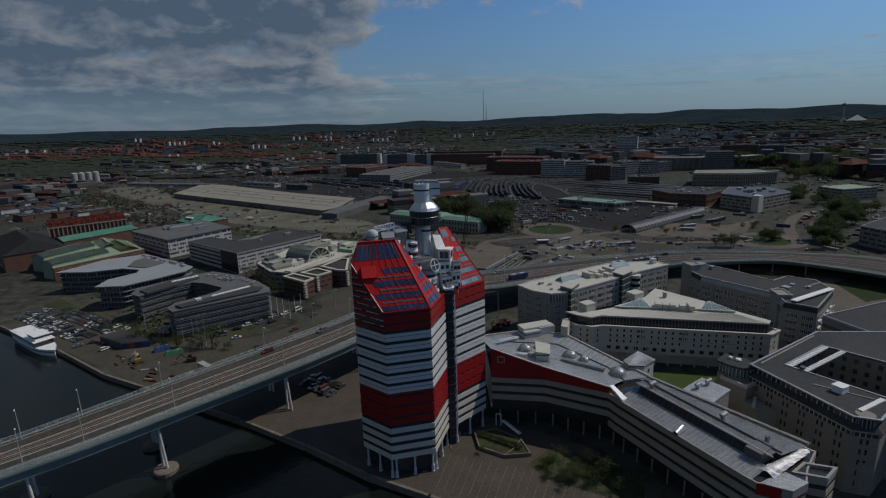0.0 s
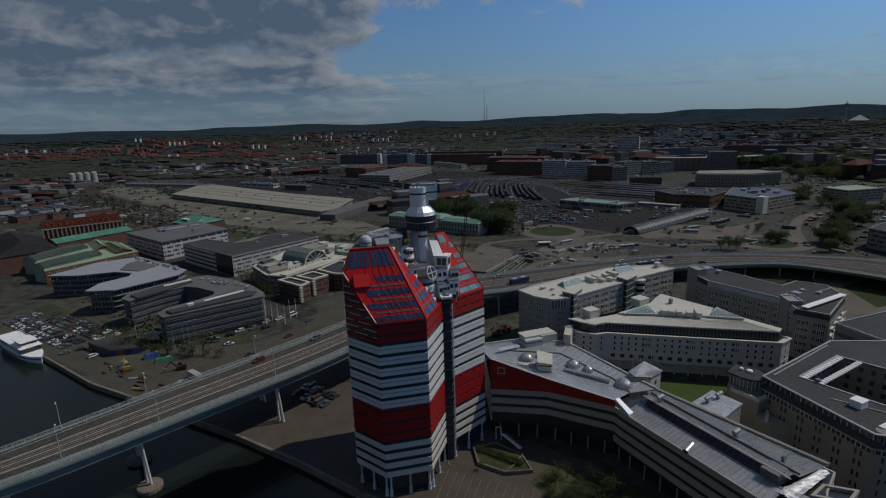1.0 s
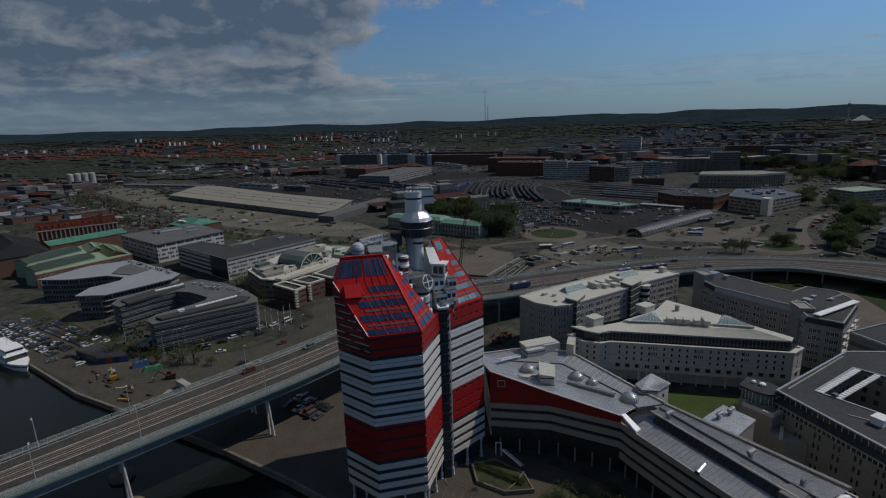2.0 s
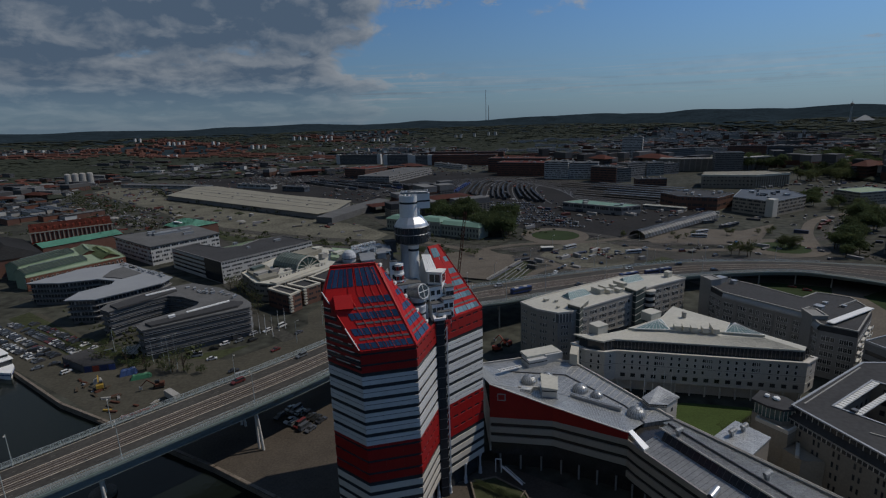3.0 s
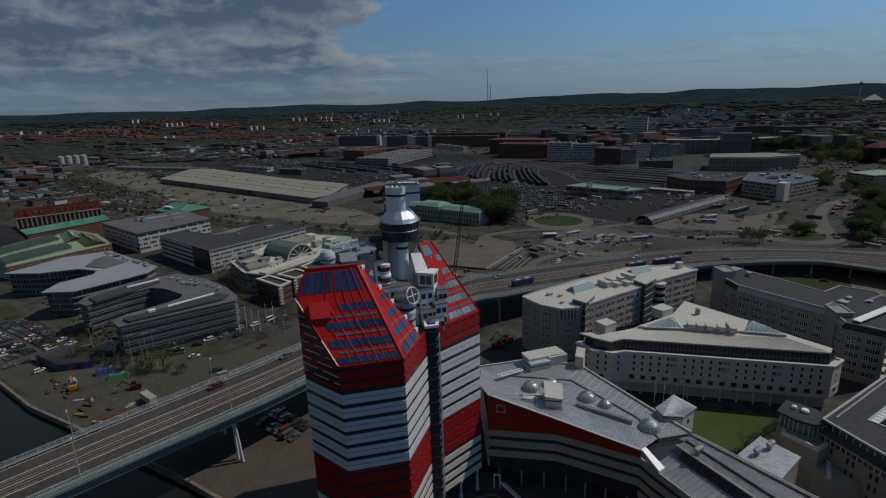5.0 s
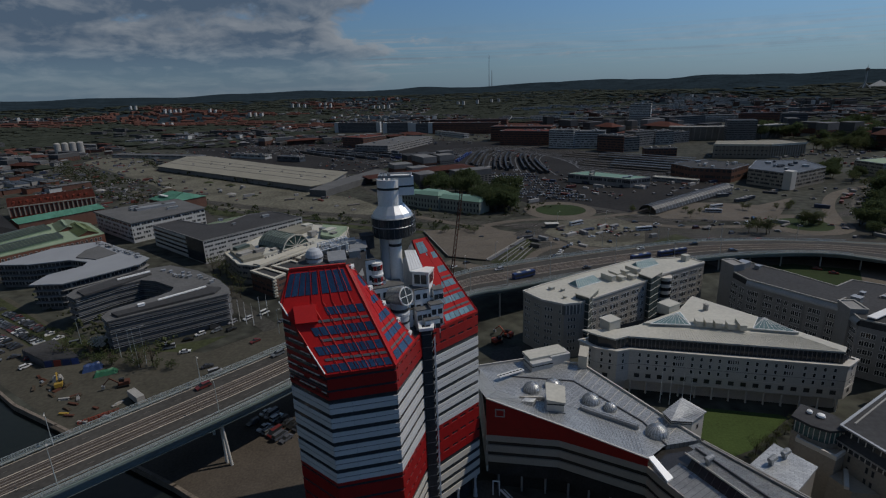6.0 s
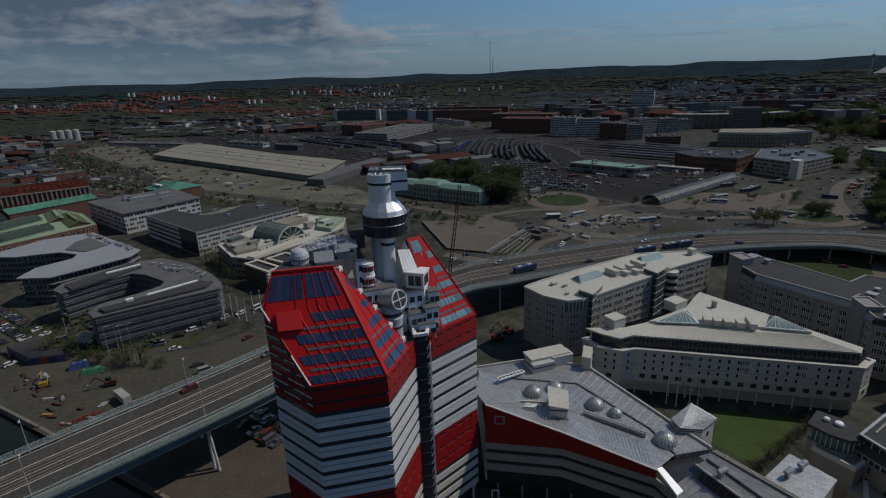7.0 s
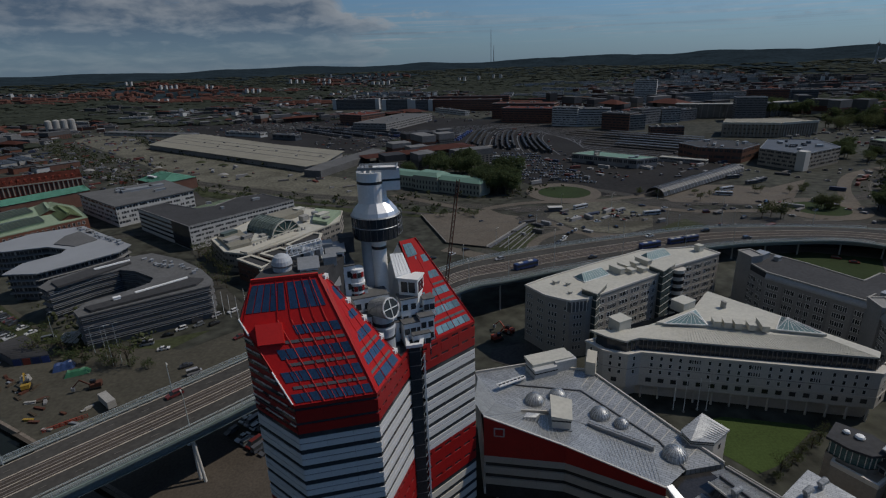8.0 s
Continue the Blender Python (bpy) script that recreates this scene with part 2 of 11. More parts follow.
M = {}
for key, args in {
    "asphalt": dict(colour=(0.053, 0.05, 0.046), rough=0.9, var=0.35, scale=0.03, fine=0.9),
    "street": dict(colour=(0.054, 0.052, 0.045), rough=0.9, var=0.5, scale=0.03, fine=0.6),
    "track_bed": dict(colour=(0.066, 0.055, 0.047), rough=0.9, var=0.25, scale=0.05, fine=1.2),
    # very low colour, with the cloud shadow over the station ground included
    "ballast": dict(colour=(0.023, 0.022, 0.022), rough=0.95, var=0.45, scale=0.02, fine=0.3),
    "rail_line": dict(colour=(0.1, 0.097, 0.094), rough=0.6, metal=0.2, var=0.3),
    "plaza_brown": dict(colour=(0.116, 0.1, 0.082), rough=0.9, var=0.25, scale=0.05, fine=0.8),
    "office_white": dict(colour=(0.4, 0.4, 0.39), rough=0.65, var=0.14, scale=0.2, fine=1.5),
    # slope glass with the reflected sky put into a paler colour
    "glass_pale": dict(colour=(0.15, 0.25, 0.29), rough=0.25, var=0.3, bump=0.02, rnd=0.3),
    "city_ground": dict(colour=(0.047, 0.048, 0.039), rough=0.95, var=0.75, scale=0.012, fine=0.15),
    "gravel": dict(colour=(0.11, 0.105, 0.082), rough=0.95, var=0.6, scale=0.03, fine=0.4),
    "paving": dict(colour=(0.072, 0.061, 0.05), rough=0.9, var=0.3, scale=0.08, fine=1.5),
    "quay_stone": dict(colour=(0.16, 0.135, 0.11), rough=0.9, var=0.35, scale=0.2, fine=1.5),
    "grass": dict(colour=(0.045, 0.068, 0.02), rough=0.95, var=0.3, scale=0.06, fine=1.5),
    "scrub": dict(colour=(0.042, 0.048, 0.024), rough=0.95, var=0.45, scale=0.04, fine=0.5),
    # woodland of the far ridges, its blue cast stands in for distance haze
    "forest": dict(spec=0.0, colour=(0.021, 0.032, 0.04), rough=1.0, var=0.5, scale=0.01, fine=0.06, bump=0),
    "white_panel": dict(colour=(0.52, 0.52, 0.52), rough=0.45, var=0.06, rnd=0.03),
    "pale_panel": dict(colour=(0.5, 0.47, 0.42), rough=0.55, var=0.08, rnd=0.04),
    "cream_wall": dict(colour=(0.46, 0.43, 0.36), rough=0.8, var=0.1),
    "slope_dark": dict(colour=(0.055, 0.062, 0.07), rough=0.15, var=0.25, scale=0.5, bump=0.02),
    # near-white colour that stands for the gleam on the glass fin
    "fin_white": dict(colour=(0.95, 0.95, 0.94), rough=0.3, var=0.03, bump=0),
    "crumpled": dict(colour=(0.5, 0.5, 0.51), rough=0.55, metal=0.4, var=0.35, scale=0.8, fine=3, bump=0.8),
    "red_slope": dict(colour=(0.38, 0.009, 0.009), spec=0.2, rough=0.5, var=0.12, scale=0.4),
    "shade_tan": dict(colour=(0.23, 0.208, 0.18), rough=0.8, var=0.16, scale=0.12, fine=2),
    "goods": dict(colour=(0.15, 0.15, 0.15), rough=0.7, var=0.2, bump=0, ramp=("island", (0.2, 0.2, 0.2), (0.04, 0.04, 0.045), (0.12, 0.11, 0.1), (0.03, 0.04, 0.07), (0.28, 0.27, 0.26), (0.07, 0.065, 0.06), (0.12, 0.03, 0.02))),
    "dirt": dict(colour=(0.064, 0.06, 0.047), rough=0.95, var=0.3, scale=0.06, fine=0.7),
    "line_worn": dict(colour=(0.12, 0.11, 0.098), rough=0.85, var=0.3, scale=0.5),
    "glass_band": dict(colour=(0.032, 0.037, 0.042), rough=0.12, var=0.3, scale=0.4, bump=0.02),
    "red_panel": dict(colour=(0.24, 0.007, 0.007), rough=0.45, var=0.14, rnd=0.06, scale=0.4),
    "red_frame": dict(colour=(0.55, 0.018, 0.012), rough=0.4, var=0.08),
    "slope_glass": dict(colour=(0.018, 0.04, 0.085), rough=0.06, var=0.35, scale=0.7, fine=3, bump=0.02, spec=0.8, rnd=0.3),
    "white_render": dict(colour=(0.72, 0.72, 0.71), rough=0.6, var=0.08, scale=0.3),
    "mast_grey": dict(colour=(0.42, 0.44, 0.47), rough=0.45, var=0.08),
    "metal_roof": dict(colour=(0.4, 0.405, 0.4), rough=0.45, metal=0.35, var=0.22, scale=0.25, fine=1.6, bump=0.3, rnd=0.05, joints=(1.6, 0.55, 0.55)),
    "sheet_roof": dict(colour=(0.36, 0.365, 0.36), rough=0.42, metal=0.35, var=0.25, scale=0.22, fine=1.8, bump=0.4, joints=(1.9, 0.75, 0.53, 0.07)),
    "bright_metal": dict(colour=(0.6, 0.61, 0.62), rough=0.42, metal=0.9, var=0.08),
    "steel": dict(colour=(0.3, 0.31, 0.32), rough=0.5, metal=0.5, var=0.15),
    "dark_roof": dict(colour=(0.05, 0.05, 0.052), rough=0.8, var=0.25, scale=0.06, fine=0.8),
    "grey_roof": dict(colour=(0.11, 0.11, 0.11), rough=0.8, var=0.25, scale=0.06, fine=0.9),
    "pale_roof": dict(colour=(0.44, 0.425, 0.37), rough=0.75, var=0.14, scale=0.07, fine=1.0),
    "cream_roof": dict(colour=(0.22, 0.208, 0.17), rough=0.8, var=0.2, scale=0.06, fine=1.0),
    "copper": dict(colour=(0.14, 0.37, 0.27), rough=0.7, var=0.16, scale=0.08, fine=0.8),
    "moss_roof": dict(colour=(0.165, 0.21, 0.105), rough=0.85, var=0.18, scale=0.06, fine=0.8),
    "pale_green": dict(colour=(0.24, 0.3, 0.21), rough=0.8, var=0.14, scale=0.06, fine=0.8),
    "glass_roof": dict(colour=(0.075, 0.1, 0.09), rough=0.35, var=0.2, scale=0.2, fine=1.0, bump=0.1),
    # wing strips on the shaded side, the shade worked into a darker colour
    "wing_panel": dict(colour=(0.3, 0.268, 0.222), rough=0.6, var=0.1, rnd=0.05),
    "glass_wing": dict(colour=(0.034, 0.032, 0.03), rough=0.15, var=0.3, scale=0.4, bump=0.02),
    "hall_glass": dict(colour=(0.26, 0.31, 0.28), rough=0.4, var=0.15, scale=0.2, bump=0.1),
    "turf": dict(colour=(0.028, 0.042, 0.016), rough=0.95, var=0.3, scale=0.06, fine=1.5),
    "brick_roof": dict(colour=(0.11, 0.033, 0.024), rough=0.9, var=0.3, scale=0.1, fine=1.2),
    "brick": dict(colour=(0.14, 0.062, 0.042), rough=0.85, var=0.22, scale=0.15, fine=3),
    "dark_brick": dict(colour=(0.12, 0.065, 0.05), rough=0.85, var=0.22, scale=0.15, fine=3),
    "red_brick": dict(colour=(0.2, 0.045, 0.028), rough=0.85, var=0.2, scale=0.1, fine=2),
    "tan_stone": dict(colour=(0.27, 0.24, 0.2), rough=0.8, var=0.14, scale=0.12, fine=2),
    "row_stone": dict(colour=(0.31, 0.285, 0.25), rough=0.8, var=0.16, scale=0.12, fine=2),
    "slate_stone": dict(colour=(0.245, 0.24, 0.233), rough=0.8, var=0.16, scale=0.12, fine=2),
    "grey_stone": dict(colour=(0.48, 0.455, 0.415), rough=0.8, var=0.12, scale=0.12, fine=2),
    "dark_stone": dict(colour=(0.21, 0.205, 0.2), rough=0.8, var=0.16, scale=0.12, fine=2),
    "concrete": dict(colour=(0.3, 0.29, 0.27), rough=0.85, var=0.2, scale=0.2, fine=2),
    "blue_steel": dict(colour=(0.15, 0.19, 0.18), rough=0.6, var=0.2, scale=0.3),
    "dark_cladding": dict(colour=(0.11, 0.11, 0.112), rough=0.6, var=0.2, scale=0.15, fine=2),
    "sheet_silver": dict(colour=(0.5, 0.505, 0.51), rough=0.4, metal=0.35, var=0.2, scale=0.3, fine=1.5, bump=0.5),
    "deck_walk": dict(colour=(0.12, 0.13, 0.12), rough=0.8, var=0.2, scale=0.2),
    "girder_grey": dict(colour=(0.17, 0.2, 0.2), rough=0.6, metal=0.1, var=0.2, scale=0.2),
    "railing": dict(colour=(0.4, 0.44, 0.44), rough=0.5, metal=0.3, var=0.12),
    "pier_grey": dict(colour=(0.5, 0.49, 0.46), rough=0.6, var=0.15),
    "pale_metal": dict(colour=(0.27, 0.28, 0.295), rough=0.6, metal=0.1, var=0.12, scale=0.08),
    "classic_wall": dict(colour=(0.24, 0.25, 0.21), rough=0.8, var=0.1, scale=0.1),
    "copper_dull": dict(colour=(0.13, 0.23, 0.18), rough=0.75, var=0.15, scale=0.1),
    "canopy_glass": dict(colour=(0.034, 0.036, 0.038), rough=0.55, metal=0.0, var=0.2, rnd=0.2),
    "blue_roof": dict(colour=(0.05, 0.062, 0.08), rough=0.7, var=0.3, scale=0.05),
    "rust": dict(colour=(0.09, 0.04, 0.028), rough=0.8, var=0.3),
    "track_brown": dict(colour=(0.035, 0.032, 0.03), rough=0.9, var=0.3),
    "train_pale": dict(spec=0.1, colour=(0.05, 0.049, 0.049), rough=0.6, var=0.2, rnd=0.3),
    "train_grey": dict(spec=0.1, colour=(0.034, 0.035, 0.038), rough=0.5, var=0.2, rnd=0.4),
    "far_brick": dict(colour=(0.13, 0.062, 0.045), rough=0.85, var=0.2, scale=0.03, fine=0.3, bump=0),
    "tile_roofs_far": dict(colour=(0.095, 0.042, 0.032), rough=0.85, var=0.25, scale=0.01, fine=0.2, bump=0),
    "wood_far": dict(colour=(0.066, 0.076, 0.058), rough=1.0, var=0.35, scale=0.006, fine=0.05, bump=0, thin=0.5),
    "car_far": dict(colour=(0.3, 0.3, 0.3), rough=0.35, var=0.05, bump=0, ramp=("island", (0.2, 0.2, 0.2), (0.03, 0.03, 0.033), (0.09, 0.095, 0.1), (0.025, 0.03, 0.06), (0.26, 0.26, 0.25), (0.06, 0.06, 0.06), (0.05, 0.05, 0.055))),
    "blue_grey": dict(colour=(0.05, 0.06, 0.075), rough=0.6, var=0.2, rnd=0.2),
    "line_paint": dict(colour=(0.4, 0.35, 0.29), rough=0.8, var=0.3, scale=0.5),
    "rail_steel": dict(colour=(0.3, 0.26, 0.23), rough=0.5, metal=0.4, var=0.2),
    "glass": dict(colour=(0.03, 0.033, 0.036), rough=0.08, var=0.3, bump=0, rnd=0.5),
    "glass_tower": dict(colour=(0.05, 0.068, 0.068), rough=0.12, var=0.3, scale=0.4, bump=0.02),
    "glass_teal": dict(colour=(0.07, 0.12, 0.115), rough=0.1, var=0.3, bump=0.02),
    "skylight": dict(colour=(0.13, 0.21, 0.22), rough=0.65, spec=0.2, var=0.2, bump=0.02, rnd=0.3),
    "frame_dark": dict(colour=(0.09, 0.09, 0.095), rough=0.5, var=0.1, bump=0),
    "frame_white": dict(colour=(0.66, 0.66, 0.64), rough=0.55, var=0.08, bump=0),
    "car_paint": dict(colour=(0.5, 0.5, 0.5), rough=0.25, var=0.03, bump=0, spec=0.6, ramp=("object", (0.55, 0.55, 0.55), (0.03, 0.03, 0.035), (0.3, 0.3, 0.31), (0.04, 0.042, 0.05), (0.6, 0.6, 0.58), (0.05, 0.05, 0.055), (0.12, 0.025, 0.025), (0.13, 0.14, 0.15), (0.02, 0.02, 0.02), (0.08, 0.085, 0.1))),
    "rubber": dict(colour=(0.02, 0.02, 0.02), rough=0.9, var=0.1, bump=0),
    "blue_paint": dict(colour=(0.03, 0.055, 0.14), rough=0.4, var=0.15),
    "blue_tarp": dict(colour=(0.03, 0.05, 0.15), rough=0.6, var=0.25, rnd=0.5),
    "bus_blue": dict(colour=(0.025, 0.045, 0.13), rough=0.35, var=0.1),
    "green_paint": dict(colour=(0.03, 0.12, 0.06), rough=0.5, var=0.15),
    "yellow_paint": dict(colour=(0.32, 0.2, 0.03), rough=0.5, var=0.2),
    "orange_red": dict(colour=(0.26, 0.04, 0.02), rough=0.6, var=0.2),
    "bark": dict(colour=(0.07, 0.055, 0.04), rough=0.95, var=0.3, scale=1, fine=8),
    "leaves": dict(colour=(0.08, 0.103, 0.046), rough=0.9, var=0.2, scale=0.25, fine=1.2, bump=0, rnd=0.2, thin=0.45),
    "fresh_leaves": dict(colour=(0.09, 0.105, 0.045), rough=0.9, var=0.25, scale=0.25, fine=1.2, bump=0, rnd=0.2, thin=0.45),
    "far_walls": dict(colour=(0.3, 0.3, 0.3), rough=0.9, var=0.15, scale=0.05, fine=0.4, bump=0, ramp=("island", (0.1, 0.1, 0.1), (0.07, 0.035, 0.028), (0.14, 0.125, 0.11), (0.05, 0.05, 0.053), (0.24, 0.24, 0.235), (0.09, 0.088, 0.09), (0.08, 0.05, 0.04))),
    "white_far": dict(colour=(0.42, 0.42, 0.41), rough=0.8, var=0.1, scale=0.05, bump=0),
    "far_roofs": dict(colour=(0.2, 0.2, 0.2), rough=0.95, var=0.2, scale=0.05, fine=0.4, bump=0, spec=0.2, ramp=("island", (0.045, 0.045, 0.05), (0.09, 0.09, 0.092), (0.03, 0.031, 0.035), (0.1, 0.035, 0.024), (0.16, 0.16, 0.16), (0.06, 0.058, 0.06), (0.04, 0.041, 0.045))),
    "tile_roofs": dict(colour=(0.075, 0.028, 0.02), rough=0.85, var=0.2, scale=0.05, fine=0.4, bump=0, rnd=0.25),
    "house_walls": dict(colour=(0.3, 0.3, 0.3), rough=0.85, var=0.12, scale=0.08, fine=0.5, bump=0, ramp=("object", (0.14, 0.135, 0.13), (0.09, 0.045, 0.035), (0.19, 0.17, 0.145), (0.08, 0.077, 0.08), (0.44, 0.44, 0.43), (0.12, 0.118, 0.12), (0.1, 0.055, 0.04))),
    "house_roofs": dict(colour=(0.2, 0.2, 0.2), rough=0.9, var=0.2, scale=0.08, fine=0.5, bump=0, spec=0.25, ramp=("object", (0.06, 0.06, 0.065), (0.11, 0.11, 0.112), (0.035, 0.036, 0.04), (0.15, 0.15, 0.15), (0.07, 0.07, 0.072))),
}.items():
    M[key] = mat(key, **args)


def water_material():
    m = bpy.data.materials.new("river_water")
    m.use_nodes = True
    t = m.node_tree
    b = t.nodes["Principled BSDF"]
    b.inputs["Base Color"].default_value = (0.008, 0.011, 0.009, 1)
    b.inputs["Roughness"].default_value = 0.12
    b.inputs["IOR"].default_value = 1.33
    geo = t.nodes.new("ShaderNodeNewGeometry")
    n = t.nodes.new("ShaderNodeTexNoise")
    n.inputs["Scale"].default_value, n.inputs["Detail"].default_value = 0.5, 6
    t.links.new(geo.outputs["Position"], n.inputs["Vector"])
    bp = t.nodes.new("ShaderNodeBump")
    bp.inputs["Strength"].default_value, bp.inputs["Distance"].default_value = 0.35, 0.3
    t.links.new(n.outputs[0], bp.inputs["Height"])
    t.links.new(bp.outputs[0], b.inputs["Normal"])
    return m


M["water"] = water_material()

# ---- mesh tools ----


def finish(name, bm, *mats):
    me = bpy.data.meshes.new(name)
    bm.to_mesh(me)
    bm.free()
    for m in mats:
        me.materials.append(m)
    return me


def part(name, bm, material, parent, label=""):
    """Links a bmesh as one mesh object under a thing or part; its coordinates are the world's."""
    mats = material if isinstance(material, (list, tuple)) else [material]
    ob = new(name, finish(name, bm, *mats))
    attach(ob, parent)
    return tagged(ob, label) if label else ob


def attach(ob, parent):
    ob.parent = parent
    ob.matrix_parent_inverse = Matrix.Translation(-Vector(parent.location)) if parent.parent is None else Matrix.Identity(4)
    return ob


def root(name, at, label, category, group="", kind=""):
    ob = new(name)
    ob.empty_display_size = 0.5
    ob.location = at
    return tagged(ob, label, category, group, kind)


def solo(name, bm, material, label, category, group="", kind=""):
    mats = material if isinstance(material, (list, tuple)) else [material]
    return tagged(new(name, finish(name, bm, *mats)), label, category, group, kind)


def box(bm, lo, hi, m=None, mi=0):
    """An axis-aligned box, moved by m."""
    (x0, y0, z0), (x1, y1, z1) = lo, hi
    vs = [bm.verts.new((m @ Vector(p)) if m else p) for p in
          ((x0, y0, z0), (x1, y0, z0), (x1, y1, z0), (x0, y1, z0), (x0, y0, z1), (x1, y0, z1), (x1, y1, z1), (x0, y1, z1))]
    for f in ((3, 2, 1, 0), (4, 5, 6, 7), (0, 1, 5, 4), (1, 2, 6, 5), (2, 3, 7, 6), (3, 0, 4, 7)):
        bm.faces.new([vs[i] for i in f]).material_index = mi
    return vs


def ccw(pts):
    a = sum(p[0] * q[1] - q[0] * p[1] for p, q in zip(pts, pts[1:] + pts[:1]))
    return list(pts) if a > 0 else list(reversed(pts))


def inset(pts, d):
    """A closed outline, counter-clockwise, moved inwards by d."""
    out = []
    n = len(pts)
    for i in range(n):
        p0, p1, p2 = Vector(pts[i - 1][:2]), Vector(pts[i][:2]), Vector(pts[(i + 1) % n][:2])
        a, b = (p1 - p0).normalized(), (p2 - p1).normalized()
        na, nb = Vector((-a.y, a.x)), Vector((-b.y, b.x))
        k = 1 + na.dot(nb)
        s = (na + nb) * (d / max(k, 0.3))
        out.append((p1.x + s.x, p1.y + s.y))
    return out


def prism(bm, pts, z0, z1, top=True, bottom=False, mi=0, tops=None):
    """Walls over an outline, from z0 to z1 (or to a height for each corner)."""
    n = len(pts)
    lo = [bm.verts.new((p[0], p[1], z0)) for p in pts]
    hi = [bm.verts.new((p[0], p[1], tops[i] if tops else z1)) for i, p in enumerate(pts)]
    for i in range(n):
        j = (i + 1) % n
        bm.faces.new((lo[i], lo[j], hi[j], hi[i])).material_index = mi
    if top:
        bm.faces.new(hi).material_index = mi
    if bottom:
        bm.faces.new(list(reversed(lo))).material_index = mi
    return lo, hi


def ring(bm, outer, inner, z0, z1, mi=0):
    """A closed band between two outlines of as many corners: a parapet, a kerb."""
    n = len(outer)
    v = [[bm.verts.new((p[0], p[1], z)) for p in o] for o, z in ((outer, z0), (outer, z1), (inner, z1), (inner, z0))]
    for a, b in ((0, 1), (1, 2), (2, 3)):
        for i in range(n):
            j = (i + 1) % n
            bm.faces.new((v[a][i], v[a][j], v[b][j], v[b][i])).material_index = mi


def beam(bm, a, b, w, h=None, mi=0):
    """A square bar from a to b."""
    a, b = Vector(a), Vector(b)
    d = b - a
    m = Matrix.Translation(a) @ d.to_track_quat("Z", "Y").to_matrix().to_4x4()
    h = h or w
    return box(bm, (-w / 2, -h / 2, 0), (w / 2, h / 2, d.length), m, mi)


def tube(bm, a, b, r0, r1=None, n=8, mi=0, caps=True):
    a, b = Vector(a), Vector(b)
    q = (b - a).to_track_quat("Z", "Y")
    r1 = r0 if r1 is None else r1
    lo = [bm.verts.new(a + q @ Vector((r0 * math.cos(2 * math.pi * i / n), r0 * math.sin(2 * math.pi * i / n), 0))) for i in range(n)]
    hi = [bm.verts.new(b + q @ Vector((r1 * math.cos(2 * math.pi * i / n), r1 * math.sin(2 * math.pi * i / n), 0))) for i in range(n)]
    for i in range(n):
        bm.faces.new((lo[i], lo[(i + 1) % n], hi[(i + 1) % n], hi[i])).material_index = mi
    if caps:
        bm.faces.new(hi).material_index = mi
        bm.faces.new(list(reversed(lo))).material_index = mi


def lathe(bm, centre, profile, n=24, mi=0, squash=(1, 1)):
    """A turned shape: profile of (radius, z), bottom first."""
    rows = []
    for r, z in profile:
        rows.append([bm.verts.new((centre[0] + r * squash[0] * math.cos(2 * math.pi * i / n), centre[1] + r * squash[1] * math.sin(2 * math.pi * i / n), z)) for i in range(n)])
    for a, b in zip(rows, rows[1:]):
        for i in range(n):
            bm.faces.new((a[i], a[(i + 1) % n], b[(i + 1) % n], b[i])).material_index = mi
    bm.faces.new(rows[-1]).material_index = mi
    return rows


def strip(bm, left, right, mi=0, close=False):
    """A ribbon of quads between two lines of 3D points."""
    a = [bm.verts.new(p) for p in left]
    b = [bm.verts.new(p) for p in right]
    for i in range(len(a) - 1):
        bm.faces.new((b[i], b[i + 1], a[i + 1], a[i])).material_index = mi


def along(p, q, z):
    """The pose of a wall piece: x runs from p to q, y points into the wall, z up; outlines run counter-clockwise."""
    d = Vector((q[0] - p[0], q[1] - p[1], 0)).normalized()
    return Matrix(((d.x, -d.y, 0, p[0]), (d.y, d.x, 0, p[1]), (0, 0, 1, z), (0, 0, 0, 1))), math.hypot(q[0] - p[0], q[1] - p[1])


SHARED = {}


def window_mesh(w, h, frame_key="frame_white", glass_key="glass", panes=1):
    key = (round(w, 2), round(h, 2), frame_key, glass_key, panes)
    if key not in SHARED:
        bm = bmesh.new()
        t = min(0.085, w * 0.09)
        box(bm, (-w / 2, -0.05, 0), (w / 2, 0.02, t), None, 0)
        box(bm, (-w / 2, -0.05, h - t), (w / 2, 0.02, h), None, 0)
        for k in range(panes + 1):
            x = -w / 2 + (w - t) * k / panes
            box(bm, (x, -0.05, t), (x + t, 0.02, h - t), None, 0)
        vs = [bm.verts.new(p) for p in ((-w / 2 + t, -0.015, t), (w / 2 - t, -0.015, t), (w / 2 - t, -0.015, h - t), (-w / 2 + t, -0.015, h - t))]
        bm.faces.new(vs).material_index = 1
        SHARED[key] = finish("window", bm, M[frame_key], M[glass_key])
    return SHARED[key]


def windows(parent, p, q, zs, spacing, w, h, frame_key="frame_white", glass_key="glass", panes=1, margin=1.2, groups=None):
    """A row of windows for each height in zs on the wall from p to q. groups=(n, gap): n windows close together, then a gap."""
    m, length = along(p, q, 0)
    me = window_mesh(w, h, frame_key, glass_key, panes)
    n = max(0, int((length - 2 * margin) / spacing))
    if n == 0:
        return
    start = (length - (n - 1) * spacing) / 2
    for z in zs:
        for k in range(n):
            if groups and k % (groups[0] + groups[1]) >= groups[0]:
                continue
            ob = new("window", me)
            ob.matrix_basis = m @ Matrix.Translation((start + k * spacing, 0, z))
            attach(ob, parent)


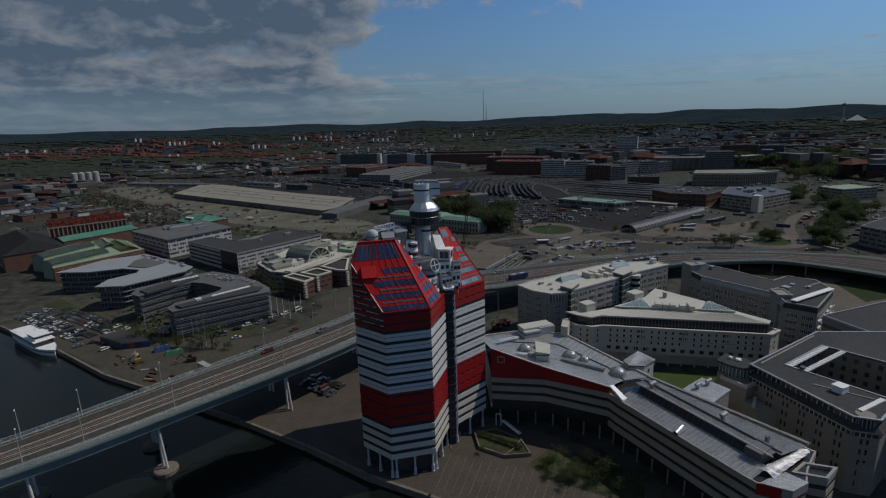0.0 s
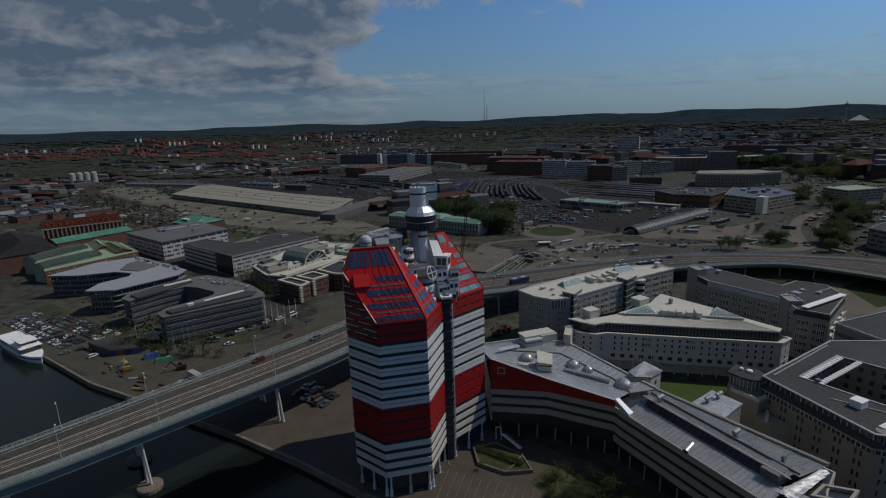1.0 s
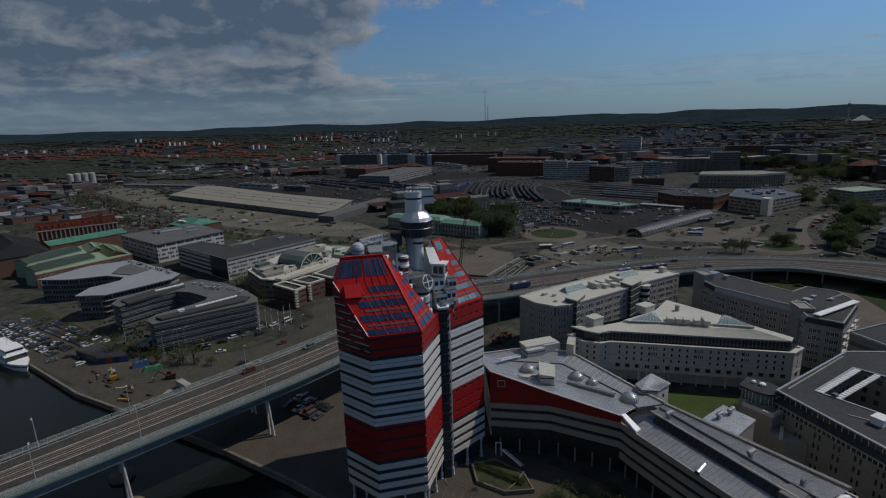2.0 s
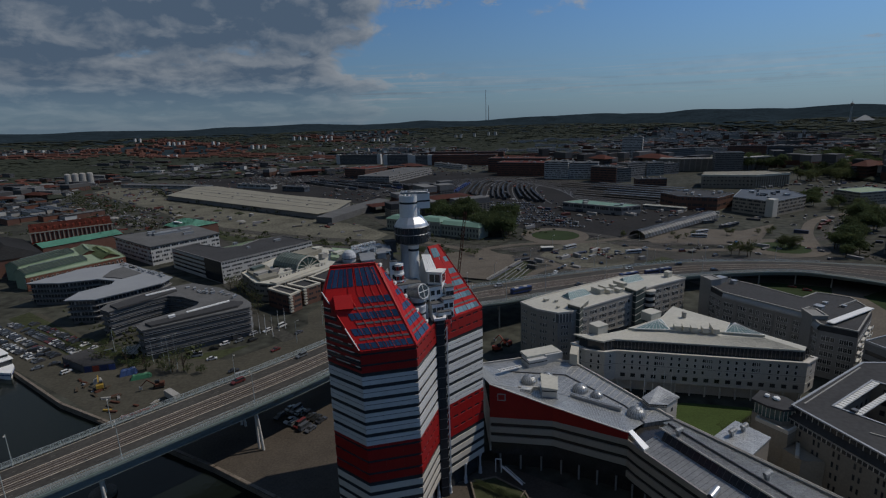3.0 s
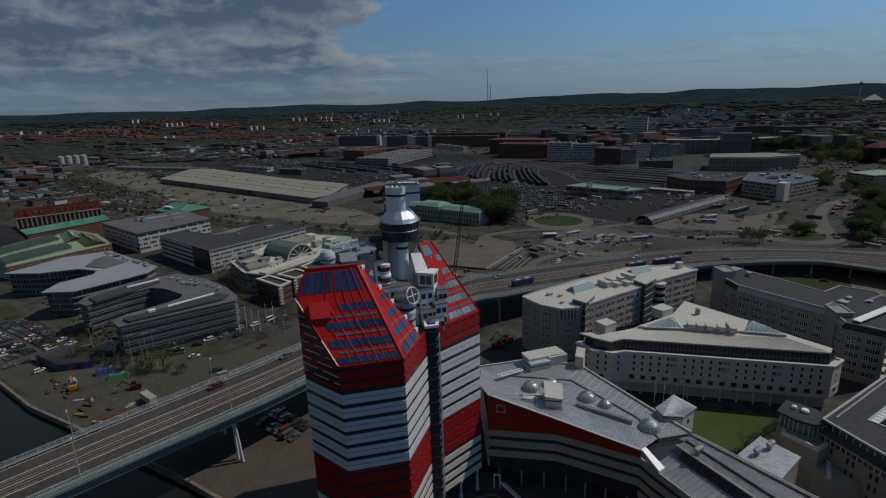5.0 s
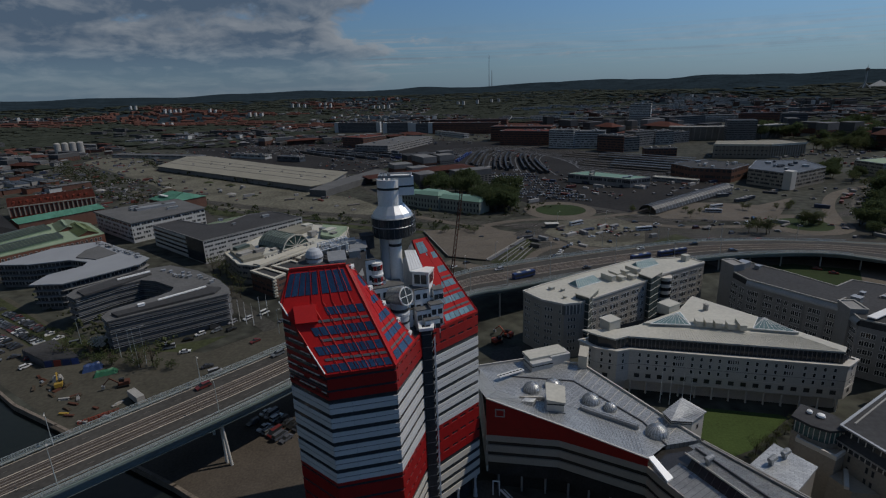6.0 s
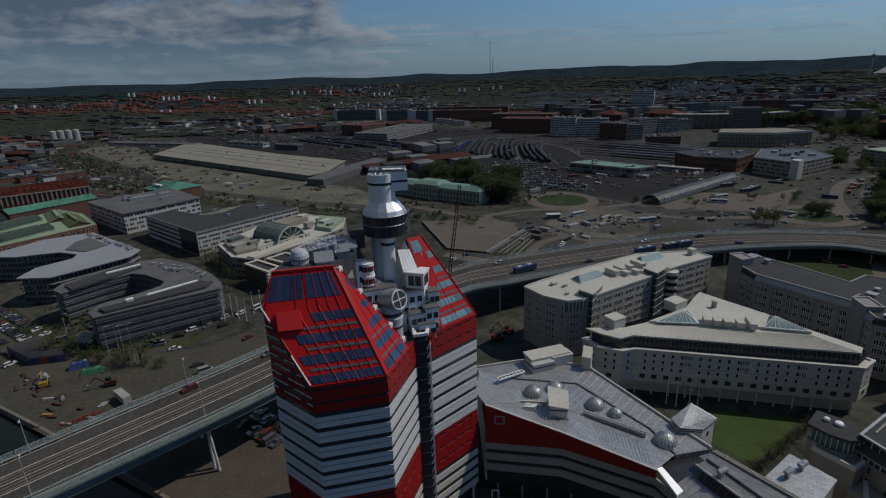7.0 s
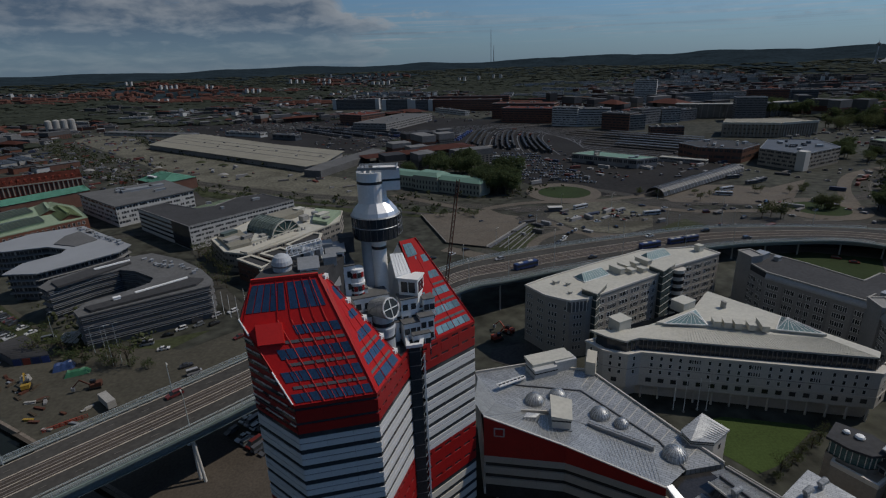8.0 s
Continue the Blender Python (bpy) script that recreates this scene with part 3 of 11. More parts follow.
def wall_band(parent, name, p, q, z0, z1, out, material, inner=0.05, ends=(0.0, 0.0)):
    """A horizontal band proud of a wall by out."""
    m, length = along(p, q, 0)
    bm = bmesh.new()
    box(bm, (-ends[0], -out, z0), (length + ends[1], inner, z1), m)
    return part(name, bm, material, parent)


def block(name, label, pts, z0, z1, wall="grey_stone", roof="dark_roof", para=0.6, rim=None, category="building", group=""):
    """A building body with a flat roof behind a parapet."""
    pts = ccw(pts)
    cx, cy = sum(p[0] for p in pts) / len(pts), sum(p[1] for p in pts) / len(pts)
    r = root(name, (cx, cy, z0), label, category, group)
    bm = bmesh.new()
    prism(bm, pts, z0, z1 - 0.02, top=False)
    part("wall", bm, M[wall], r)
    bm = bmesh.new()
    inner = inset(pts, 0.35)
    prism(bm, inner, z1 - para - 0.3, z1 - para, bottom=True)
    part("roof", bm, M[roof], r)
    bm = bmesh.new()
    ring(bm, inset(pts, -0.06), inner, z1 - para - 0.25, z1)
    part("parapet", bm, M[rim or wall], r)
    return r, pts


def roof_box(parent, cx, cy, z, lx, ly, h, turn=0, key="metal_roof", name="roof_unit", label="", lid=True):
    """A plant room or vent housing with a lid that oversails."""
    m = Matrix.Translation((cx, cy, z)) @ Matrix.Rotation(radians(turn), 4, "Z")
    bm = bmesh.new()
    box(bm, (-lx / 2, -ly / 2, -0.3), (lx / 2, ly / 2, h), m)
    if lid:
        box(bm, (-lx / 2 - 0.15, -ly / 2 - 0.15, h), (lx / 2 + 0.15, ly / 2 + 0.15, h + 0.18), m)
    return part(name, bm, M[key], parent, label)


def sheet(name, pts, z, key, label, category):
    bm = bmesh.new()
    bm.faces.new([bm.verts.new((p[0], p[1], z)) for p in ccw(pts)])
    bm.normal_update()
    bmesh.ops.triangulate(bm, faces=bm.faces[:], quad_method="BEAUTY", ngon_method="EAR_CLIP")
    bm.normal_update()
    for f in bm.faces:
        if f.normal.z < 0:
            f.normal_flip()
    return solo(name, bm, M[key], label, category, kind="structure")

# ---- ground, river, roads ----
QUAY = [(-900, 560), (-420, 232), (-238, 110.5), (-184, 75), (-145, 46), (-121.6, 33), (-69, 2.4), (-46, -12.6), (-24.2, -28.8), (-6, -39), (60, -78), (400, -290)]
gbm = bmesh.new()
shore = [(-4900, 1400), (-2000, 1000)] + QUAY
near_row = [gbm.verts.new((x, y, 0)) for x, y in shore] + [gbm.verts.new((400, -900, 0)), gbm.verts.new((4900, -900, 0))]
far_row = [gbm.verts.new((x, 4900, 0)) for x, y in shore] + [gbm.verts.new((4900, 4900, 0))]
for k in range(len(shore) - 1):
    gbm.faces.new((near_row[k], near_row[k + 1], far_row[k + 1], far_row[k]))
gbm.faces.new((near_row[-3], near_row[-2], near_row[-1], far_row[-1], far_row[-2]))
gbm.normal_update()
for f in gbm.faces:
    if f.normal.z < 0:
        f.normal_flip()
solo("ground", gbm, M["city_ground"], "dark worn city ground of asphalt and dirt", "ground", kind="structure")
wbm = bmesh.new()
wv = [wbm.verts.new(p) for p in ((-4900, -2500, -2), (900, -2500, -2), (900, 1500, -2), (-4900, 1500, -2))]
wbm.faces.new(wv)
solo("water", wbm, M["water"], "dark still river water beside the quay", "water", kind="structure")
qbm = bmesh.new()
for (a, b), (c, d) in zip(QUAY, QUAY[1:]):
    m, ln = along((a, b), (c, d), 0)
    box(qbm, (-0.3, -0.05, -3), (ln + 0.3, 0.9, 0.12), m)
solo("quay_wall", qbm, M["quay_stone"], "low stone quay wall above the dark river", "quay", kind="structure")
sheet("pavement", [(-123, 32.5), (-70, 3), (-24, -28), (-6, -38), (58, -76), (70, -60), (45, -20), (16, 0), (-20, 0), (-30, 60), (-70, 60)], 0.03, "paving", "brown paved quayside square with worn slabs", "pavement")
sheet("lot", [(-236, 111), (-183, 76), (-122, 34), (-100, 22), (-80, 45), (-110, 78), (-160, 100), (-230, 155)], 0.04, "dirt", "worn gravel parking lot on the quay", "ground")
sheet("lawn", [(79, 16), (86, 5.5), (92.5, 8.0), (111, 21.5), (110, 23.5), (89, 28.5), (80, 27)], 0.06, "grass", "green inner lawn between the office blocks", "lawn")

# ---- the striped tower ----
TA, TB, TC, TD, TE, TL = (-16.3, -31.0), (-3.7, -28.4), (1.0, -14.6), (3.4, -14.0), (13.7, -4.6), (-25.3, -23.5)
TBACK = [(6.5, 8.0), (-8.0, 8.0), (-24.0, -6.0)]
TOWER = [TL, TA, TB, TC, (-0.6, -12.6), (1.8, -11.6), TD, TE] + TBACK
EAVE, TOP = 51.5, 68.9
tower = root("tower", (-8, -14, 0), "red and white striped office tower with sloping red glazed roof", "tower")
bm = bmesh.new()
prism(bm, inset(TOWER, 1.6), 0, 6.6, top=False)
part("lobby", bm, M["glass_band"], tower, "dark glazed recessed ground floor")
bm = bmesh.new()
prism(bm, inset(TOWER, 0.1), 6.3, EAVE - 0.1, top=True, bottom=True)
part("wall", bm, M["glass_band"], tower, "dark glass strip windows between the panels")
FACES = [(TL, TA), (TA, TB), (TB, TC), (TD, TE), (TE, TBACK[0]), (TBACK[2], TL)]


def panel_row(parent, p, q, z0, z1, key, name, out=0.06, each=4.2):
    """One storey's row of cladding panels, each a piece of its own."""
    m, ln = along(p, q, 0)
    n = max(1, round(ln / each))
    w = ln / n
    me_key = ("panel", round(w, 3), round(z1 - z0, 3), key, out)
    if me_key not in SHARED:
        b = bmesh.new()
        box(b, (0.012, -out, 0), (w - 0.012, 0.36, z1 - z0))
        SHARED[me_key] = finish(name, b, M[key])
    for i in range(n):
        ob = new(name, SHARED[me_key])
        ob.matrix_basis = m @ Matrix.Translation((i * w, 0, z0))
        attach(ob, parent)


for p, q in FACES:
    m, ln = along(p, q, 0)
    for z0, z1, n in ((6.4, 17.5, 4), (27.4, 46.1, 6)):
        pitch = (z1 - z0) / n
        # lower bands are coloured beige for the dark ground reflected in them
        key = "white_panel" if z0 > 20 else "pale_panel"
        for k in range(n):
            z = z0 + k * pitch
            if z0 > 20:
                panel_row(tower, p, q, z, z + pitch * 0.34, key, "white_panel")
                panel_row(tower, p, q, z + pitch * 0.4, z + pitch * 0.68, key, "white_panel", 0.05, 5.0)
            else:
                panel_row(tower, p, q, z, z + pitch * 0.58, key, "white_panel")
    for z0, z1, n in ((17.5, 27.4, 3), (46.1, EAVE, 2)):
        pitch = (z1 - z0) / n
        for k in range(n):
            z = z0 + k * pitch
            panel_row(tower, p, q, z, z + pitch * 0.58, "red_panel", "red_panel")
            panel_row(tower, p, q, z + pitch * 0.78, z + pitch, "red_panel", "red_panel", 0.055, 6.0)
            if (p, q) in FACES[:2]:
                continue
            nn = max(2, int(ln / 2.4))
            key = ("pier", round(ln / nn, 2), round(pitch, 2))
            if key not in SHARED:
                b = bmesh.new()
                box(b, (-ln / nn * 0.17, -0.05, 0), (ln / nn * 0.17, 0.34, pitch * 0.2))
                SHARED[key] = finish("red_pier", b, M["red_panel"])
            for i in range(nn):
                ob = new("red_pier", SHARED[key])
                ob.matrix_basis = m @ Matrix.Translation(((i + 0.5) * ln / nn, 0, z + pitch * 0.58))
                attach(ob, tower)

# dark glazed lift shaft in the notch
SHAFT = [(0.9, -15.4), (3.0, -15.0), (3.2, -12.4), (0.6, -12.2)]
bm = bmesh.new()
prism(bm, SHAFT, 0, 52.3)
shaft = part("lift_shaft", bm, M["glass_band"], tower, "narrow dark glass lift shaft")
for z in range(3, 52, 3):
    bm = bmesh.new()
    ring(bm, inset(SHAFT, -0.08), inset(SHAFT, 0.1), z, z + 0.16)
    part("shaft_rail", bm, M["frame_dark"], shaft)
bm = bmesh.new()
box(bm, (3.5, -14.6, 6), (3.8, -14.3, 50))
for z in range(7, 50, 2):
    beam(bm, (3.0, -15.0, z), (3.8, -14.4, z + 1.4), 0.1)
part("shaft_ladder", bm, M["frame_white"], tower, "pale lattice ladder beside the shaft")
bm = bmesh.new()
ring(bm, inset(SHAFT, -0.5), inset(SHAFT, 0.2), 52.2, 52.8)
part("shaft_coping", bm, M["white_render"], tower)

# columns round the open ground floor
for p, q in FACES[:4]:
    for s in (0.06, 0.5, 0.94):
        x, y = p[0] + (q[0] - p[0]) * s, p[1] + (q[1] - p[1]) * s
        d = Vector((-8 - x, -14 - y)).normalized() * 0.7
        bm = bmesh.new()
        lathe(bm, (x + d.x, y + d.y), [(0.6, 0.0), (0.6, 0.25), (0.48, 0.3), (0.48, 2.0), (0.3, 2.4), (0.3, 5.4), (0.55, 6.0), (0.55, 6.5)], 12)
        part("column", bm, M["mast_grey"], tower)


def mixp(a, b, z):
    s = (z - a[2]) / (b[2] - a[2])
    return Vector(a) + (Vector(b) - Vector(a)) * s


def on_line(line, z):
    for a, b in zip(line, line[1:]):
        if z <= b[2] + 1e-6:
            return mixp(a, b, z)
    return Vector(line[-1])


def lift(pts, out, normal):
    return [Vector(p) + normal * out for p in pts]


def slope(parent, left, right, rows, bars, name):
    """A sloping red roof face between two rising edges with rows of panes and ribs that stand proud."""
    poly = [Vector(p) for p in left] + [Vector(p) for p in reversed(right)]
    if (poly[-1] - poly[-2]).length < 0.05:
        poly.pop(-2)
    nrm = (Vector(right[0]) - Vector(left[0])).cross(Vector(left[-1]) - Vector(left[0])).normalized()
    b = bmesh.new()
    top = [b.verts.new(p) for p in lift(poly, 0, nrm)]
    low = [b.verts.new(p) for p in lift(poly, -0.4, nrm)]
    ln = len(poly)
    f = b.faces.new(top)
    if f.normal.dot(nrm) < 0:
        f.normal_flip()
    for i in range(ln):
        b.faces.new((top[i], top[(i + 1) % ln], low[(i + 1) % ln], low[i]))
    bmesh.ops.recalc_face_normals(b, faces=b.faces[:])
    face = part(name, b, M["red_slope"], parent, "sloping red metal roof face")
    for z0, z1, n, s0, s1, key in rows:
        l0, l1, r0, r1 = on_line(left, z0), on_line(left, z1), on_line(right, z0), on_line(right, z1)
        for k in range(n):
            g = 0.006
            u0, u1 = s0 + (s1 - s0) * k / n + g, s0 + (s1 - s0) * (k + 1) / n - g
            quad = [l0.lerp(r0, u0), l0.lerp(r0, u1), l1.lerp(r1, u1), l1.lerp(r1, u0)]
            b = bmesh.new()
            v = [b.verts.new(p) for p in lift(quad, 0.09, nrm)]
            w = [b.verts.new(p) for p in lift(quad, 0.0, nrm)]
            b.faces.new(v)
            for i in range(4):
                b.faces.new((w[i], w[(i + 1) % 4], v[(i + 1) % 4], v[i]))
            part("pane", b, M[key], face)
    z_lo, z_hi = left[0][2] + 0.05, min(left[-1][2], right[-1][2])
    for u, wid, zt in bars:
        pts = [on_line(left, z).lerp(on_line(right, z), u) + nrm * 0.12 for z in np.linspace(z_lo, zt or z_hi, 4)]
        b = bmesh.new()
        for p, q in zip(pts, pts[1:]):
            beam(b, p, q, wid * 0.45, 0.08)
        part("rib", b, M["red_slope"], face)
    return face


F4 = 0.74
A3, B3 = (*TA, EAVE), (*TB, EAVE)
T1, T2, TLW = (-23.4, -21.9, TOP), (-13.0, -19.8, TOP), (-24.8, -25.2, 63.8)
ROWS1 = [(51.8, 53.0, 9, 0.03, 0.97, "slope_glass"), (54.6, 56.0, 9, 0.06, 0.97, "slope_glass"), (57.7, 59.1, 8, 0.16, 0.97, "slope_glass"),
         (60.9, 62.2, 5, 0.47, 0.97, "slope_glass"), (64.5, 68.3, 5, 0.03, 0.48, "slope_glass"), (64.5, 68.3, 4, 0.52, 0.93, "slope_glass"),
         (53.6, 54.0, 5, 0.1, 0.97, "frame_dark"), (56.7, 57.1, 5, 0.2, 0.97, "frame_dark"), (59.8, 60.2, 4, 0.3, 0.97, "frame_dark")]
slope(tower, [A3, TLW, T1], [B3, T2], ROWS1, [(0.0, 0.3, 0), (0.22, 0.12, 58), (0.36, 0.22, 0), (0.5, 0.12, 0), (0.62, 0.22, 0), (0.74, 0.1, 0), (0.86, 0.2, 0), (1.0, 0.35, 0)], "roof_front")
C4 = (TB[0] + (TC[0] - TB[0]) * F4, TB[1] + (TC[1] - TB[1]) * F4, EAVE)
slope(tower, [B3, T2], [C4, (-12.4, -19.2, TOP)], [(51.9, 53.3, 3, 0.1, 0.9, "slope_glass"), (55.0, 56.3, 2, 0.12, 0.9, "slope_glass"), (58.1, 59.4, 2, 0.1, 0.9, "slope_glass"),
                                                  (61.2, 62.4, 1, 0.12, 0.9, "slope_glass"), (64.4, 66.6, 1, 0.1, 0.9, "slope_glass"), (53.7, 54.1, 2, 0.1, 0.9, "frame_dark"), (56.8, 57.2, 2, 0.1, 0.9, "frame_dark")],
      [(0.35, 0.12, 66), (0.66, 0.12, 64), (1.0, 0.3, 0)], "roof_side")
# panes of the east slope carry their reflection as a paler base colour
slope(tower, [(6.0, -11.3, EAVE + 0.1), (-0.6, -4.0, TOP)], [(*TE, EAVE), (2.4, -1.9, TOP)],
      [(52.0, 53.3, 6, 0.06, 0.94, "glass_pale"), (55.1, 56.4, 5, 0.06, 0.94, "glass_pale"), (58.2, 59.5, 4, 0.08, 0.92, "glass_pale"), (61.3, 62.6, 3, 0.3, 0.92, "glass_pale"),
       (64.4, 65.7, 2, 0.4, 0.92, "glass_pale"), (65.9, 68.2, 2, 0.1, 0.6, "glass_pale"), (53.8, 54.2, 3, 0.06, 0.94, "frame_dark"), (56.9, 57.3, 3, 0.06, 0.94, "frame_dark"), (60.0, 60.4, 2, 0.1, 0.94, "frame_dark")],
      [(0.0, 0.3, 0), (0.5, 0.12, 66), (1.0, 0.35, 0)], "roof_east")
# upper walls below the slopes, roof tops and backs
bm = bmesh.new()
LT = (*TL, 64.2)
for poly in ((A3, (TLW[0], TLW[1], TLW[2]), LT, (*TL, EAVE)), ((*TL, EAVE), LT, T1, (-22.5, -8.0, TOP), (*TBACK[2], EAVE)), (TLW, T1, LT)):
    bm.faces.new([bm.verts.new(p) for p in poly])
part("upper_wall", bm, M["red_panel"], tower, "red gable wall under the slope")
for z in (47.6, 49.2, 50.8, 52.6, 54.4, 56.2, 58.0, 59.8):
    # glazed strips behind thin pale rails on the flank
    s_max = min(1.0, (z - EAVE) / (63.8 - EAVE) + 0.1) if z > EAVE else 0.0
    p, q = TL, (TA[0] + (TL[0] - TA[0]) * s_max, TA[1] + (TL[1] - TA[1]) * s_max)
    m, ln = along(p, q, 0)
    if ln < 1:
        continue
    wall_band(tower, "flank_window", p, q, z - 0.9, z - 0.1, 0.06, M["glass_band"], 0.05)
    n = max(1, int(ln / 1.5))
    for i in range(n):
        if (i * 5 + int(z)) % 4 == 0:
            continue
        bm = bmesh.new()
        box(bm, (i * ln / n + 0.1, -0.3, z - 0.05), ((i + 1) * ln / n - 0.15, -0.1, z + 0.1), m)
        part("flank_rail", bm, M["pale_panel"], tower)
bm = bmesh.new()
prism(bm, [(-23.4, -21.9), (-13.0, -19.8), (-12.4, -19.2), (-9.5, -9.0), (-12, 2), (-22.5, -8)], EAVE - 1, TOP)
part("roof_top", bm, M["dark_roof"], tower, "flat dark roof deck behind the slope")
bm = bmesh.new()
wv_ = [bm.verts.new(p) for p in ((-0.9, -4.1, TOP - 0.3), (2.4, -1.9, TOP - 0.3), (6.5, 8.0, EAVE), (-8.0, 8.0, EAVE), (-4.0, -1.0, EAVE), (*TE, EAVE), (6.0, -11.3, EAVE))]
for f in ((0, 3, 2, 1), (1, 2, 5), (0, 6, 4), (0, 4, 3)):
    bm.faces.new([wv_[i] for i in f])
part("roof_block", bm, M["white_render"], tower)
bm = bmesh.new()
for a, b in ((A3, TLW), ):
    tube(bm, Vector(a) + Vector((-0.2, -0.15, 0.3)), Vector(a).lerp(Vector(b), 0.38) + Vector((-0.2, -0.15, 0.2)), 0.13)
    tube(bm, Vector(a).lerp(Vector(b), 0.8) + Vector((-0.2, -0.15, 0.2)), Vector(a).lerp(Vector(b), 1.0) + Vector((-0.2, -0.15, 0.2)), 0.13)
part("white_strut", bm, M["white_render"], tower)
bm = bmesh.new()
nf = Vector((0.17, -0.84, 0.5)).normalized()
q = [Vector((-21.9, -27.0, 60.0)), Vector((-17.9, -26.3, 60.0)), Vector((-18.4, -24.7, 62.9)), Vector((-22.4, -25.6, 62.9))]
v = [bm.verts.new(p + nf * 0.7) for p in q]
w = [bm.verts.new(p - nf * 0.3) for p in q]
bm.faces.new(v)
for i in range(4):
    bm.faces.new((w[i], w[(i + 1) % 4], v[(i + 1) % 4], v[i]))
part("projecting_bay", bm, M["red_frame"], tower, "bright red box bay standing out of the slope")
bm = bmesh.new()
for a, b in ((T1, T2), ):
    beam(bm, Vector(a) + Vector((0, 0, 0.15)), Vector(b) + Vector((0, 0, 0.15)), 0.45)
part("roof_edge", bm, M["red_frame"], tower)
# stepped white caps down the raking edge
for s in (0.03, 0.30, 0.50, 0.72, 0.9):
    p = Vector((-12.4, -19.2, TOP)).lerp(Vector(C4), s)
    bm = bmesh.new()
    box(bm, (-0.5, -0.3, -1.0), (0.6, 0.7, 0.3), Matrix.Translation(p) @ Matrix.Rotation(radians(70), 4, "Z"))
    part("step_cap", bm, M["white_render"], tower)

# white terraces between the two halves
for x0, y0, x1, y1, z0, z1, nwin in ((-9.6, -12.2, -3.0, -8.6, 50, 61.0, 4), (-9.4, -15.0, -6.2, -10.6, 50, 58.2, 2), (-11.6, -16.6, -8.8, -12.6, 50, 61.2, 2), (-6.6, -12.6, -1.5, -8.4, 50, 55.4, 2), (-2.6, -10.2, 3.0, -6.2, 50, 57.2, 3),
                                   (-0.6, -12.6, 3.0, -9.4, 49, 55.6, 3), (-1.0, -10.6, 2.2, -7.6, 50, 59.6, 2), (-9.4, -11.0, -7.4, -5.0, 50, 62.0, 2), (-13.5, -12.0, -9.4, -5.0, 60, 67.0, 2), (2.4, -11.8, 5.2, -8.4, 49, 56.4, 2), (3.2, -9.6, 5.4, -6.4, 49, 59.0, 2), (1.2, -13.4, 4.6, -10.8, 49, 53.6, 3)):
    bm = bmesh.new()
    m = Matrix.Translation(((x0 + x1) / 2, (y0 + y1) / 2, 0)) @ Matrix.Rotation(radians(20), 4, "Z")
    hx, hy = (x1 - x0) / 2, (y1 - y0) / 2
    box(bm, (-hx, -hy, z0), (hx, hy, z1), m)
    t = part("terrace", bm, M["white_render"], tower, "stepped white rendered terrace block")
    bm = bmesh.new()
    box(bm, (-hx - 0.12, -hy - 0.12, z1), (hx + 0.12, hy + 0.12, z1 + 0.2), m)
    part("terrace_roof", bm, M["grey_roof"], t)
    for k in range(nwin):
        for zz in (z1 - 2.2, z1 - 4.6):
            for side in (0, 1):
                bm = bmesh.new()
                if side == 0:
                    cx = -hx + (k + 0.5) * 2 * hx / nwin
                    box(bm, (cx - 0.5, -hy - 0.05, zz), (cx + 0.5, -hy + 0.02, zz + 1.2), m)
                else:
                    cy = -hy + (k + 0.5) * 2 * hy / nwin
                    box(bm, (hx - 0.02, cy - 0.5, zz), (hx + 0.05, cy + 0.5, zz + 1.2), m)
                part("terrace_window", bm, M["glass_band"], t)
# rounded bay with red windows
bm = bmesh.new()
lathe(bm, (-8.4, -10.2), [(1.45, 58), (1.45, 63.2), (1.6, 63.3), (1.6, 63.6), (1.45, 63.7), (1.45, 66.2), (0.1, 66.4)], 16)
bay = part("round_bay", bm, M["white_render"], tower, "rounded white bay with dark red windows")
for k in range(5):
    a = radians(-150 + 30 * k)
    for z in (60.5, 62.0, 64.6):
        bm = bmesh.new()
        m = Matrix.Translation((-8.4 + 1.45 * math.cos(a), -10.2 + 1.45 * math.sin(a), z)) @ Matrix.Rotation(a + math.pi / 2, 4, "Z")
        box(bm, (-0.34, -0.06, 0), (0.34, 0.1, 1.0), m)
        part("bay_window", bm, M["glass_band" if k % 2 else "red_panel"], bay)
# drum with a big round window that looks out over the stair
bm = bmesh.new()
lathe(bm, (-3.6, -13.4), [(2.0, 46), (2.0, 55.2), (2.15, 55.3), (2.15, 55.9), (2.0, 56.0), (2.0, 58.2)], 24)
drum = part("drum", bm, M["mast_grey"], tower, "pale grey stair drum with a dark band")
bm = bmesh.new()
lathe(bm, (-3.6, -13.4), [(2.04, 53.6), (2.04, 54.1)], 24)
lathe(bm, (-3.6, -13.4), [(2.04, 56.3), (2.04, 57.0)], 24)
part("drum_band", bm, M["glass_band"], drum)
bm = bmesh.new()
axis = Vector((0.72, -0.62, 0.28)).normalized()
tube(bm, Vector((-3.6, -13.2, 59.2)) - axis * 2.0, Vector((-3.6, -13.2, 59.2)) + axis * 2.2, 2.0, 2.0, 24)
hood = part("window_hood", bm, M["metal_roof"], drum, "grey metal barrel hood")
bm = bmesh.new()
c = Vector((-3.6, -13.2, 59.2)) + axis * 2.2
tube(bm, c, c + axis * 0.06, 1.8, 1.8, 24)
part("round_window", bm, M["glass_band"], hood, "large round dark window with white cross bars")
bm = bmesh.new()
sx = axis.cross(Vector((0, 0, 1))).normalized()
sy = sx.cross(axis)
for d in (sx, sy):
    beam(bm, c + axis * 0.1 - d * 1.85, c + axis * 0.1 + d * 1.85, 0.14)
